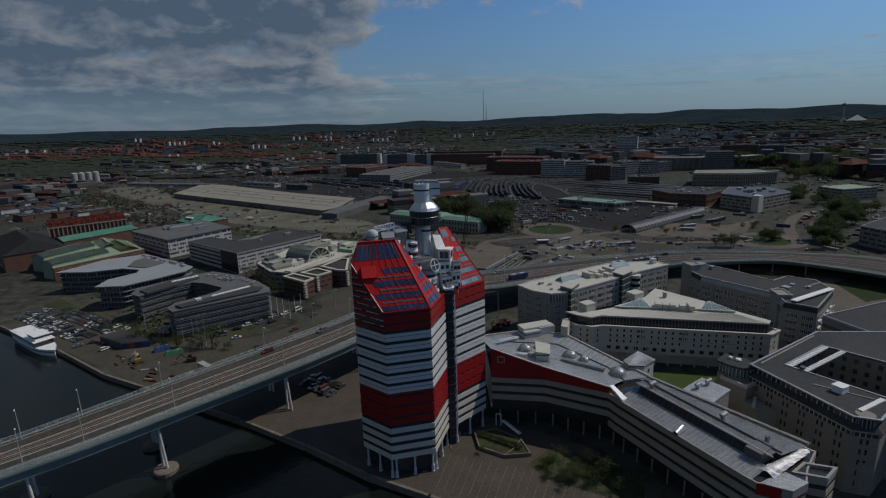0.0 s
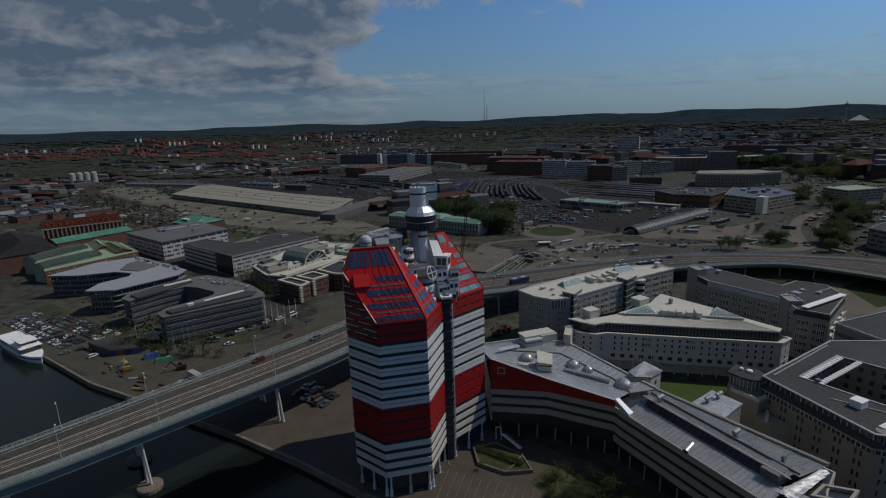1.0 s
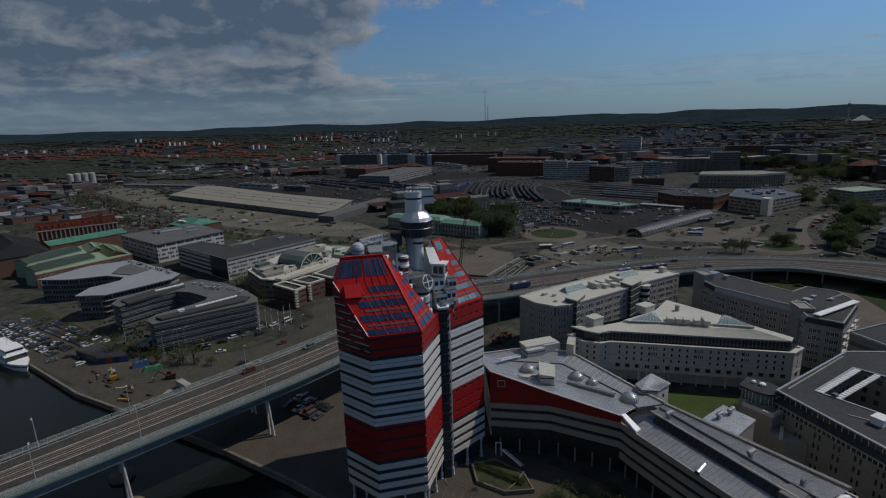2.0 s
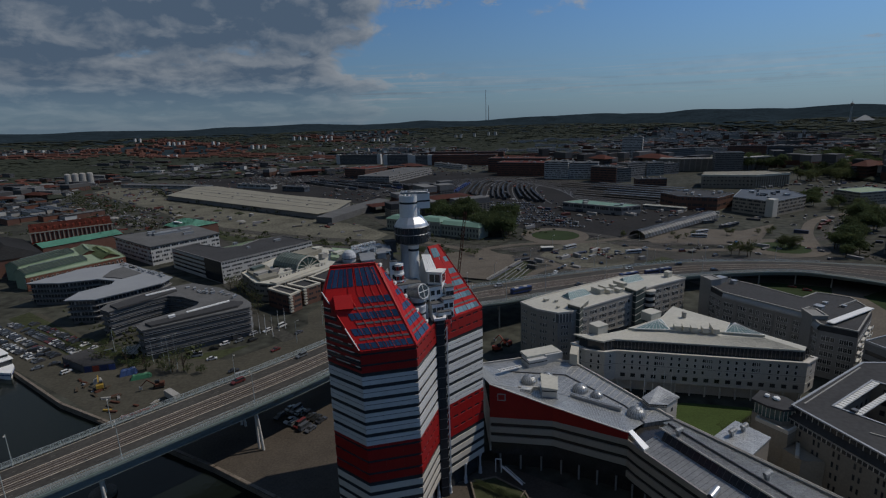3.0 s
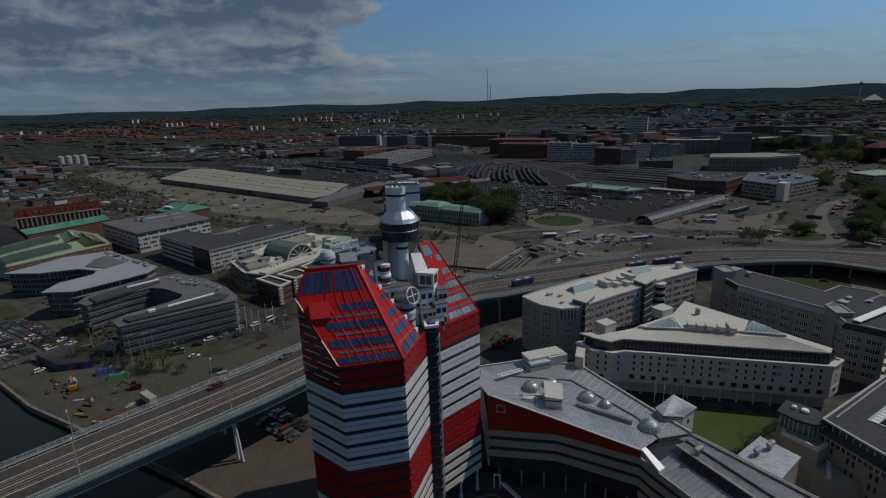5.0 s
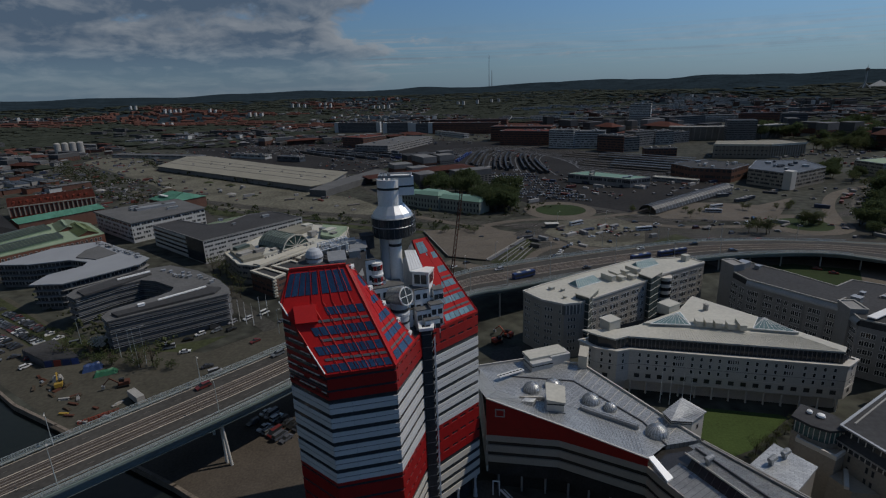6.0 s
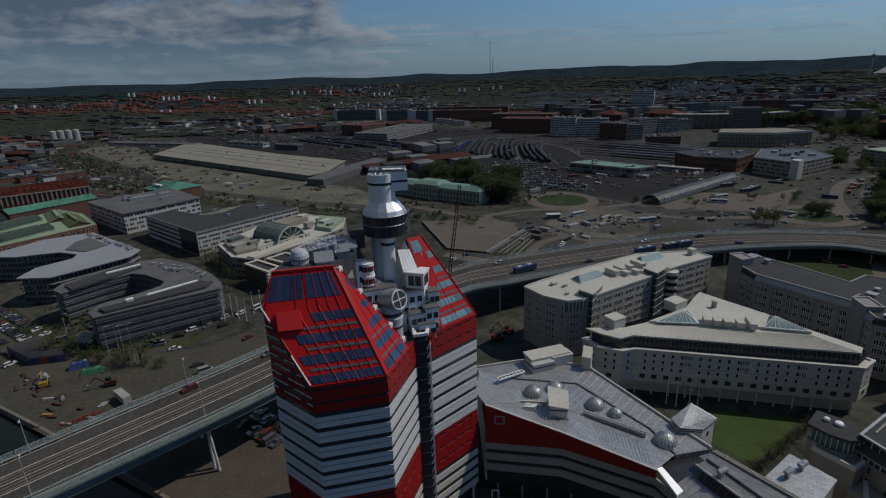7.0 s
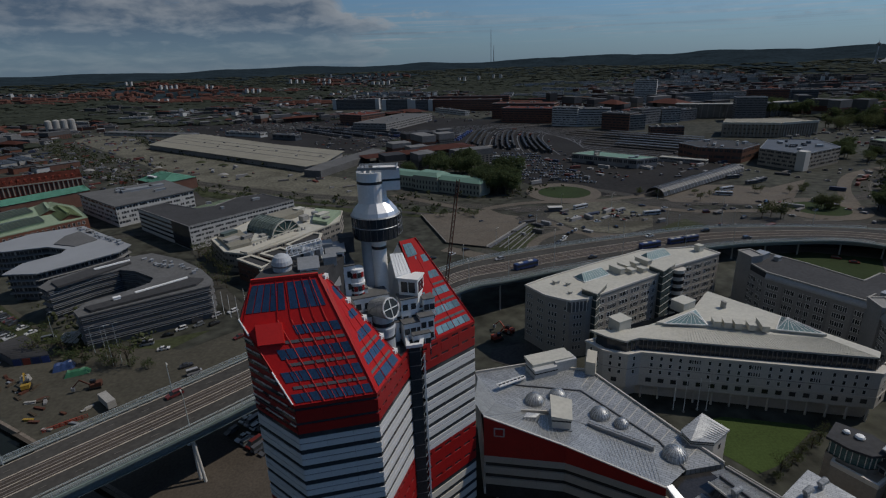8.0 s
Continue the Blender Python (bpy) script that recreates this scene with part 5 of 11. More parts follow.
bm.faces.new(v)
for i in range(4):
    bm.faces.new((w[i], w[(i + 1) % 4], v[(i + 1) % 4], v[i]))
part("glass_fin", bm, M["fin_white"], wing, "gleaming white sloped glass panel at the roof joint")
# bright rolled vent on the gutter
bm = bmesh.new()
a, b = Vector((*wp(22.0, -0.6), 17.8)), Vector((*wp(21.4, 2.6), 18.6))
tube(bm, a, b, 0.75, 0.75, 14)
part("roof_drum", bm, M["bright_metal"], wing, "bright rolled metal vent at the gutter")
bm = bmesh.new()
tube(bm, a - (b - a).normalized() * 0.08, a, 0.68, 0.68, 14)
part("drum_mouth", bm, M["frame_dark"], wing)
# crumpled bright cladding and stair head at the end
bm = bmesh.new()
rnd = random.Random(4)
rows = []
ea, eb, ec, ed = Vector((*wp(42.2, 4.0), 18.3)), Vector((*wp(43.0, 19.6), 19.3)), Vector((*wp(44.6, 20.2), 18.8)), Vector((*wp(45.4, 4.8), 17.4))
for i in range(17):
    row = []
    for j in range(5):
        p = ea.lerp(eb, i / 16).lerp(ed.lerp(ec, i / 16), j / 4)
        row.append(bm.verts.new(p + Vector((0, 0, 0.6 * math.sin(math.pi * j / 4) * (1 - i / 18) + rnd.uniform(-0.2, 0.2)))))
    rows.append(row)
for a, b in zip(rows, rows[1:]):
    for j in range(4):
        bm.faces.new((a[j], b[j], b[j + 1], a[j + 1]))
bmesh.ops.recalc_face_normals(bm, faces=bm.faces[:])
part("end_cladding", bm, M["crumpled"], wing, "crumpled bright sheet metal over the end")
bm = bmesh.new()
prism(bm, ccw([wp(37.0, 6.0), wp(41.2, 6.2), wp(40.5, 12.0), wp(36.5, 11.8)]), 17.5, 20.7)
part("stair_head", bm, M["dark_cladding"], wing, "dark metal stair head on the roof end")
bm = bmesh.new()
prism(bm, ccw([(71.5, -61.3), (77.2, -64.6), (82.6, -62.0), (79.6, -57.5)]), 15, 17.3)
part("end_roof", bm, M["metal_roof"], wing)
for p, q in (((71.0, -61.0), (77.0, -64.3)), ((77.0, -64.3), (82.3, -61.9))):
    wall_band(wing, "end_fascia", p, q, 14.2, 17.1, 0.12, M["red_panel"])
# striped stair block beside the end
SB = ccw([(81.3, -58.2), (86.4, -54.9), (92.7, -57.4), (87.8, -61.0)])
bm = bmesh.new()
prism(bm, SB, 0, 16.6)
part("end_block", bm, M["glass_wing"], wing, "striped stair block at the end of the wing")
for p, q in zip(SB, SB[1:] + SB[:1]):
    for z in (2.9, 6.0, 9.1, 12.2, 15.3):
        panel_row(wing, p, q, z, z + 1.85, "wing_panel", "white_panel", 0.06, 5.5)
bm = bmesh.new()
ring(bm, inset(SB, -0.15), inset(SB, 0.5), 16.4, 17.5)
part("end_parapet", bm, M["concrete"], wing)
# vents on the arm
for s, d, z, kind in ((4.9, 9.0, 20.4, 1), (26.0, 12.6, 20.0, 1), (38.0, 13.0, 19.9, 0), (10.6, 22.0, 19.3, 1), (10.6, 26.6, 19.3, 1)):
    x, y = wp(s, d)
    v = root("roof_vent", (x, y, z), "grey metal hooded vent on the wing roof", "vent", "vents on the wing roof")
    bm = bmesh.new()
    box(bm, (-0.4, -0.4, -0.4), (0.4, 0.4, 1.5), Matrix.Translation((x, y, z)) @ Matrix.Rotation(radians(25), 4, "Z"))
    part("shaft", bm, M["steel"], v)
    bm = bmesh.new()
    r = 0.85 if kind else 0.4
    tube(bm, (x - r * 0.9, y - r * 0.4, z + 1.6), (x + r * 1.2, y + r * 0.5, z + 1.9), 0.5 * r + 0.15, 0.5 * r + 0.3, 10)
    part("hood", bm, M["metal_roof"], v)
annex = root("roof_annex", (79, -20, 0), "grey metal-roofed annex block behind the wing", "building")
APOLY = ccw([(72.5, -21.0), (81.6, -14.6), (86.0, -22.5), (77.5, -29.0)])
bm = bmesh.new()
prism(bm, APOLY, 0, 19.0, top=False)
part("wall", bm, M["tan_stone"], annex)
bm = bmesh.new()
prism(bm, inset(APOLY, -0.2), 19.0, 19.5)
part("roof", bm, M["metal_roof"], annex)
# rooflight domes on the fan
for x, y, r, z in ((30.2, 13.4, 2.5, ZB + 0.2), (36.4, 15.2, 2.3, ZB + 0.1), (45.0, 7.0, 2.4, ZB), (49.0, 3.2, 1.75, ZB), (57.0, -7.8, 2.6, ZB)):
    d = root("dome_rooflight", (x, y, z), "ribbed metal dome rooflight on the wing roof", "rooflight", "domes on the wing roof")
    bm = bmesh.new()
    prof = [(r * 1.06, z - 0.6), (r * 1.06, z + 0.25)] + [(r * math.cos(a), z + 0.25 + r * 0.85 * math.sin(a)) for a in np.linspace(0, 1.5, 6)]
    lathe(bm, (x, y), prof, 20)
    part("shell", bm, M["metal_roof"], d)
    for k in range(20):
        a = 2 * math.pi * k / 20
        bm = bmesh.new()
        for t0, t1 in zip(np.linspace(0, 1.4, 5), np.linspace(0, 1.4, 5)[1:]):
            beam(bm, (x + r * 1.02 * math.cos(t0) * math.cos(a), y + r * 1.02 * math.cos(t0) * math.sin(a), z + 0.27 + r * 0.87 * math.sin(t0)),
                 (x + r * 1.02 * math.cos(t1) * math.cos(a), y + r * 1.02 * math.cos(t1) * math.sin(a), z + 0.27 + r * 0.87 * math.sin(t1)), 0.09)
        part("rib", bm, M["bright_metal"], d)
# tilted roof hatch
hatch = root("roof_hatch", (35.5, 3.0, 20), "tilted pale metal roof hatch on a dark kerb", "hatch")
HQ = [Vector((31.8, 0.8, 23.4)), Vector((36.0, 0.0, 22.9)), Vector((37.4, 6.4, 23.3)), Vector((33.0, 8.0, 23.8))]
bm = bmesh.new()
lo = [bm.verts.new((p.x, p.y, 18.0)) for p in HQ]
hi = [bm.verts.new(p) for p in HQ]
for i in range(4):
    bm.faces.new((lo[i], lo[(i + 1) % 4], hi[(i + 1) % 4], hi[i]))
part("kerb", bm, M["pale_panel"], hatch)
for z0, z1, o, key in ((22.1, 22.5, 0.05, "glass_band"), (19.4, 20.3, 0.35, "steel")):
    bm = bmesh.new()
    hq = ccw([(p.x, p.y) for p in HQ])
    prism(bm, inset(hq, -o), z0, z1, bottom=True)
    part("kerb_band", bm, M[key], hatch)
bm = bmesh.new()
cen = sum(HQ, Vector()) / 4
v = [bm.verts.new(p + (p - cen) * 0.12 + Vector((0, 0, 0.35))) for p in HQ]
w = [bm.verts.new(p + (p - cen) * 0.12 + Vector((0, 0, -0.02))) for p in HQ]
bm.faces.new(v)
for i in range(4):
    bm.faces.new((w[i], w[(i + 1) % 4], v[(i + 1) % 4], v[i]))
part("lid", bm, M["pale_roof"], hatch)
# glazed ladder-like rooflight
rl = root("strip_rooflight", (25, 24, ZB), "white framed strip rooflight on the wing roof", "rooflight")
bm = bmesh.new()
a, b = Vector((21.5, 17.0, 21.0)), Vector((29.5, 23.6, 19.2))
sd = Vector((-0.5, 0.7, 0)) * 1.3
for p in (a, a + sd):
    beam(bm, p, p + (b - a), 0.28, 0.4)
part("kerb", bm, M["frame_white"], rl)
for k in range(8):
    bm = bmesh.new()
    p = a.lerp(b, k / 7)
    beam(bm, p, p + sd, 0.2, 0.3)
    part("bar", bm, M["frame_white"], rl)
bm = bmesh.new()
bm.faces.new([bm.verts.new(p - Vector((0, 0, 0.05))) for p in (a, b, b + sd, a + sd)])
part("pane", bm, M["glass"], rl)
# stair pavilion with a hipped metal roof
pav = root("roof_pavilion", (65.5, -4, ZB), "pale metal hip-roofed pavilion on the wing roof", "pavilion")
PV = [(61.3, -1.6), (61.9, -4.7), (66.6, -5.5), (71.3, -2.1), (67.5, 2.2)]
bm = bmesh.new()
prism(bm, PV, 10, 20.0, top=False)
part("wall", bm, M["pale_panel"], pav)
for z0, z1 in ((18.9, 19.15), (19.4, 19.8)):
    bm = bmesh.new()
    prism(bm, inset(PV[:3] + [(66.9, -5.0), (62, -1.2)], -0.05), z0, z1, top=False)
    part("window_band", bm, M["glass_band"], pav)
windows(pav, PV[2], PV[3], (16.6,), 2.4, 1.0, 1.3, "frame_dark", margin=0.6)
bm = bmesh.new()
ov, tops_ = inset(PV, -0.35), (20.15, 20.05, 20.05, 20.3, 21.5)
prism(bm, ov, 19.9, 0, tops=tops_, bottom=True)
proof = part("roof", bm, M["metal_roof"], pav, "ribbed pale metal roof")
for k in range(1, 9):
    bm = bmesh.new()
    a = Vector((*ov[0], tops_[0])).lerp(Vector((*ov[4], tops_[4])), k / 9)
    b = Vector((*ov[2], tops_[2])).lerp(Vector((*ov[3], tops_[3])), k / 9)
    beam(bm, a + Vector((0, 0, 0.05)), b + Vector((0, 0, 0.05)), 0.12, 0.12)
    part("rib", bm, M["sheet_silver"], proof)
# white plant room at the back of the fan
pr = root("plant_room", (38, 27, ZB), "white plant room with dark slot on the wing roof", "plant room")
for lo, hi, key in (((-6.5, -2.6, 0), (0.5, 3, 2.6), "office_white"), ((0.5, -1.6, 0), (7.2, 2.6, 3.1), "office_white"), ((-6.2, -0.8, 2.6), (6.6, 4.6, 3.4), "pale_roof")):
    bm = bmesh.new()
    box(bm, lo, hi, Matrix.Translation((37.4, 28.0, ZB)) @ Matrix.Rotation(radians(18), 4, "Z"))
    part("block", bm, M[key], pr)
bm = bmesh.new()
box(bm, (-6.55, -2.65, 1.4), (0.55, 3.05, 1.75), Matrix.Translation((37.4, 28.0, ZB)) @ Matrix.Rotation(radians(18), 4, "Z"))
part("slot", bm, M["glass_band"], pr)
ew = root("stair_tower", (48, 29, 0), "cream rendered stair tower behind the wing", "stair tower")
bm = bmesh.new()
prism(bm, ccw([(46.3, 25.4), (48.6, 24.2), (51.0, 30.5), (48.6, 32.0)]), 0, 22.4)
part("wall", bm, M["cream_wall"], ew)

# ---- the road and tram bridge ----
NEAR = [(-190, -112, 17), (-150, -78, 17), (-114, -46, 17), (-100, -34.4, 17), (-78, -13.4, 17), (-44, 20.1, 17), (-15, 56.5, 16.4), (14.9, 91.6, 15.5), (35.6, 103.6, 14), (62.7, 117.6, 12.5), (108, 136.7, 10.5), (148, 150, 9), (176, 154.5, 8.5), (210, 153, 8.5), (228, 143, 8.5), (250, 118, 8.5), (275, 80, 8.5)]
FAR = [(-205, -98, 17), (-163, -62, 17), (-126, -30.6, 17), (-112, -16.3, 17), (-92, 5.2, 17), (-58, 40.5, 17), (-24, 80.0, 16.4), (12.5, 119.8, 15.5), (40, 137.4, 14), (71, 152, 12.5), (121, 171, 10.5), (154.6, 182, 9), (187, 184, 8), (221, 186, 6), (256, 182, 4.5), (286, 160, 6), (308, 100, 8.5)]


def smooth_line(pts, n=6):
    """A smooth curve through points."""
    out = []
    P = [Vector(p) for p in pts]
    for i in range(len(P) - 1):
        p0, p1, p2, p3 = P[max(i - 1, 0)], P[i], P[i + 1], P[min(i + 2, len(P) - 1)]
        for k in range(n):
            t = k / n
            out.append(0.5 * ((2 * p1) + (p2 - p0) * t + (2 * p0 - 5 * p1 + 4 * p2 - p3) * t * t + (3 * p1 - p0 - 3 * p2 + p3) * t ** 3))
    out.append(P[-1])
    return out


SN, SF = smooth_line(NEAR), smooth_line(FAR)
NB = len(SN)


def across(i, u, dz=0.0):
    """A point of the deck at station i, u from 0 at the near edge to 1 at the far one."""
    p = SN[i].lerp(SF[i], u)
    return Vector((p.x, p.y, p.z + dz))


bridge = root("bridge", (-60, 10, 0), "long grey road and tram bridge on slender steel piers", "bridge")


def ribbon(name, u0, u1, dz, key, i0=0, i1=None, label="", thick=0.0):
    b = bmesh.new()
    rng = range(i0, NB if i1 is None else i1)
    strip(b, [across(i, u1, dz) for i in rng], [across(i, u0, dz) for i in rng])
    if thick:
        bmesh.ops.solidify(b, geom=b.faces[:], thickness=thick)
    return part(name, b, M[key], bridge, label)


def edge_run(name, u, dz, w, h, key, i0=0, i1=None, label=""):
    b = bmesh.new()
    idx = list(range(i0, NB if i1 is None else i1))
    loops = []
    for i in idx:
        p = across(i, u, dz)
        d = across(min(i + 1, NB - 1), u) - across(max(i - 1, 0), u)
        n = Vector((-d.y, d.x, 0)).normalized() * w / 2
        loops.append([b.verts.new(p + n * sx + Vector((0, 0, sz * h / 2))) for sx, sz in ((-1, -1), (1, -1), (1, 1), (-1, 1))])
    for a, c in zip(loops, loops[1:]):
        for k in range(4):
            b.faces.new((a[k], a[(k + 1) % 4], c[(k + 1) % 4], c[k]))
    b.faces.new(loops[0])
    b.faces.new(list(reversed(loops[-1])))
    bmesh.ops.recalc_face_normals(b, faces=b.faces[:])
    return part(name, b, M[key], bridge, label)


ribbon("deck", 0.0, 1.0, -0.05, "concrete", 0, None, "", 0.5)
ribbon("carriageway", 0.12, 0.35, 0.06, "asphalt")
ribbon("carriageway", 0.65, 0.9, 0.06, "asphalt")
ribbon("tram_bed", 0.35, 0.65, 0.05, "track_bed", 0, None, "brown worn tram bed with four rails")
ribbon("walkway", 0.02, 0.10, 0.16, "deck_walk")
ribbon("walkway", 0.92, 0.985, 0.16, "deck_walk")
for u in (0.385, 0.445, 0.555, 0.615):
    edge_run("tram_rail", u, 0.1, 0.16, 0.1, "rail_steel", 0, 60)
for u in (0.345, 0.5, 0.655):
    edge_run("edge_line", u, 0.11, 0.3 if u != 0.5 else 0.22, 0.08, "line_paint")
edge_run("edge_line", 0.13, 0.1, 0.2, 0.08, "line_paint")
edge_run("edge_line", 0.89, 0.1, 0.2, 0.08, "line_paint")
# lane dashes
for u in (0.24, 0.77):
    for i in range(6, NB - 1):
        a, b_ = across(i, u, 0.085), across(i + 1, u, 0.085)
        n = max(1, round((b_ - a).length / 13))
        for k in range(n):
            p, q = a.lerp(b_, k / n), a.lerp(b_, (k + 0.22) / n)
            bm = bmesh.new()
            beam(bm, p, q, 0.16, 0.06)
            part("lane_dash", bm, M["line_worn"], bridge)
# edge beams and main girders
edge_run("edge_beam", 0.0, -0.2, 0.5, 0.7, "blue_steel")
edge_run("edge_beam", 1.0, -0.2, 0.5, 0.7, "blue_steel")
for u in (0.07, 0.93):
    for i0, i1, h in ((0, 43, 2.8), (42, None, 1.7)):
        edge_run("girder", u, -0.4 - h / 2, 0.6, h, "girder_grey", i0, i1, "grey steel main girder")
        edge_run("girder_flange", u, -0.4 - h, 1.5, 0.2, "girder_grey", i0, i1)
for i in range(0, 44):
    b = bmesh.new()
    beam(b, across(i, 0.07, -1.6), across(i, 0.93, -1.6), 0.3, 0.9)
    part("cross_girder", b, M["girder_grey"], bridge)
posts = bmesh.new()
# railings: posts, rails and the pale crash barriers
for u, hgt in ((0.012, 1.25), (0.988, 1.25), (0.105, 0.75), (0.915, 0.75)):
    for dz in ((0.35, 0.65, 0.95, hgt) if hgt > 1 else (0.5, hgt)):
        edge_run("rail", u, dz, 0.07 if dz < hgt else 0.12, 0.07 if dz < hgt else 0.1, "railing", 6, 84)
    for i in range(8, 74):
        a, b_ = across(i, u), across(i + 1, u)
        n = max(1, round((b_ - a).length / 2.6))
        for k in range(n):
            p = a.lerp(b_, k / n)
            box(posts, (p.x - 0.045, p.y - 0.045, p.z - 0.1), (p.x + 0.045, p.y + 0.045, p.z + hgt))
tagged(part("rail_posts", posts, M["railing"], bridge), kind="stuff")
# piers
for s, ground, skew in ((-58.0, -0.2, 0), (-85.5, -2.6, 0), (-112, -2.6, 0), (-30, -0.2, 0), (-5, 0, 0), (14, 0, 0), (32, 0, 0), (46, 0, 0), (62, 0, 0), (80, 0, 0), (100, 0, 0), (120, 0, 0), (140, 0, 0), (158, 0, 0), (176, 0, 0), (194, 0, 0), (212, 0, 0), (228, 0, 0)):
    i = min(range(NB), key=lambda k: abs(SN[k].x - s))
    j = min(NB - 2, i)
    tops = [across(j, 0.1, -3.0 if s < 20 else -2.0), across(j, 0.16, -3.0 if s < 20 else -2.0), across(j, 0.84, -3.0 if s < 20 else -2.0), across(j, 0.9, -3.0 if s < 20 else -2.0)]
    for k, p in enumerate(tops):
        if s > 20 and k in (1, 2):
            continue
        bm = bmesh.new()
        lean = Vector((0.9, 0.1, 0)) if k in (0, 2) and s < 0 else Vector((0, 0, 0))
        tube(bm, (p.x + lean.x, p.y + lean.y, ground), p, 0.42, 0.36, 12)
        part("pier", bm, M["pier_grey"] if s < 20 else M["concrete"], bridge)
    if s < -70:
        c = across(j, 0.13)
        bm = bmesh.new()
        lathe(bm, (c.x + 0.6, c.y - 0.4), [(3.6, -4), (3.6, -0.9), (3.3, -0.6)], 16)
        part("pier_base", bm, M["quay_stone"], bridge, "weathered stone pier base in the water")
        c = across(j, 0.87)
        bm = bmesh.new()
        lathe(bm, (c.x, c.y), [(3.6, -4), (3.6, -0.9), (3.3, -0.6)], 16)
        part("pier_base", bm, M["quay_stone"], bridge)


def street_lamp(x, y, z, h, tx, ty, arm=1.8, name="street_lamp", label="slender grey steel street lamp on the bridge", grp="lamps along the bridge"):
    r = root(name, (x, y, z), label, "street lamp", grp)
    bm = bmesh.new()
    tube(bm, (x, y, z), (x, y, z + h), 0.13, 0.07, 8)
    part("post", bm, M["railing"], r)
    bm = bmesh.new()
    d = Vector((tx, ty, 0)).normalized()
    tube(bm, (x, y, z + h - 0.1), Vector((x, y, z + h + 0.25)) + d * arm, 0.05, 0.04, 6)
    part("arm", bm, M["railing"], r)
    bm = bmesh.new()
    c = Vector((x, y, z + h + 0.25)) + d * arm
    box(bm, (-0.45, -0.16, -0.08), (0.45, 0.16, 0.08), Matrix.Translation(c) @ Matrix.Rotation(math.atan2(d.y, d.x), 4, "Z"))
    part("head", bm, M["pale_panel"], r)
    return r


for i in range(8, 72, 5):
    for u, sgn in ((0.11, 1), (0.91, -1)):
        p, q = across(i, 0.0), across(i, 1.0)
        d = (q - p).normalized() * sgn
        c = across(i, u)
        street_lamp(c.x, c.y, c.z, 9.5, d.x, d.y)

# ---- wedge-shaped stone office block ----
tri_b = root("wedge_office", (95, 42, 0), "wedge-shaped pale stone office with overhanging metal roof", "building")
TF = [(52.8, 47.5), (56.5, 41.5), (63.0, 38.5), (67.4, 39.6), (128.6, 23.6), (134.4, 27.4)]
TW = TF + [(126.5, 38.0), (103.6, 74.0), (84.0, 60.0), (64.0, 52.0)]
bm = bmesh.new()
prism(bm, TW, 4.6, 15.9, top=True, bottom=True)
part("wall", bm, M["grey_stone"], tri_b)
bm = bmesh.new()
prism(bm, inset(TW, 2.2), 0, 4.7, top=False)
part("arcade_wall", bm, M["grey_stone"], tri_b)
bm = bmesh.new()
prism(bm, inset(TW, 1.9), 15.8, 19.3, top=False)
part("attic", bm, M["glass_band"], tri_b, "dark glazed attic storey set back")
bm = bmesh.new()
ring(bm, inset(TW, -0.35), inset(TW, 0.5), 15.7, 16.35)
part("cornice", bm, M["pale_panel"], tri_b)
TR = [(53.8, 48.2), (57.8, 43.6), (62.6, 40.2), (67.4, 42.0), (128.8, 26.0), (131.5, 29.0), (117.0, 52.0), (103.0, 73.0), (92.0, 60.0), (74.0, 50.2), (66.0, 47.5)]
bm = bmesh.new()
prism(bm, TR, 19.2, 19.75, bottom=True)
roof_e = part("roof", bm, M["pale_roof"], tri_b, "pale standing-seam roof with overhang")
# seams on the front strip of the roof
for i in range(70):
    s = (i + 0.5) / 70
    a = Vector((67.4, 42.0, 19.8)).lerp(Vector((128.8, 26.0, 19.8)), s)
    b = Vector((73.5, 49.5, 19.8)).lerp(Vector((122.0, 37.5, 19.8)), s)
    bm = bmesh.new()
    beam(bm, a, b, 0.08, 0.12)
    part("seam", bm, M["pale_roof"], roof_e)
bm = bmesh.new()
prism(bm, ccw([(75.5, 50.0), (93.0, 46.2), (110.5, 42.4), (122.5, 38.4), (116.5, 51.5), (103.0, 72.0), (92.5, 59.5)]), 19.6, 20.6)
part("upper_roof", bm, M["pale_roof"], tri_b)
# attic posts
for p, q in zip(TF[2:], TF[3:]):
    m, ln = along(p, q, 0)
    n = max(2, int(ln / 1.25))
    for i in range(n):
        bm = bmesh.new()
        box(bm, ((i + 0.5) * ln / n - 0.12, 1.75, 16.3), ((i + 0.5) * ln / n + 0.12, 2.0, 19.2), m)
        part("attic_post", bm, M["frame_dark"], tri_b)
for p, q in zip(TW, TW[1:] + TW[:1]):
    if Vector((q[0] - p[0], q[1] - p[1])).length < 3:
        continue
    windows(tri_b, p, q, (6.0,), 3.6, 1.7, 1.5, "frame_dark", margin=0.8)
    windows(tri_b, p, q, (9.0, 11.4, 13.7), 2.7, 0.9, 1.4, "frame_white", margin=0.8, groups=(5, 1))
    windows(tri_b, p, q, (11.4, 13.7), 0.675, 0.4, 1.35, "frame_white", margin=14.2, groups=(4, 20))
    wall_band(tri_b, "string_course", p, q, 8.1, 8.35, 0.12, M["pale_panel"])
    wall_band(tri_b, "string_course", p, q, 10.9, 11.02, 0.06, M["dark_stone"])
m, ln = along(TF[3], TF[4], 0)
for i in range(13):
    bm = bmesh.new()
    x = 1 + i * (ln - 2) / 12
    a = m @ Vector((x, 0.5, 0))
    tube(bm, (a.x, a.y, 0), (a.x, a.y, 4.7), 0.32, 0.32, 10)
    part("arcade_column", bm, M["grey_stone"], tri_b)


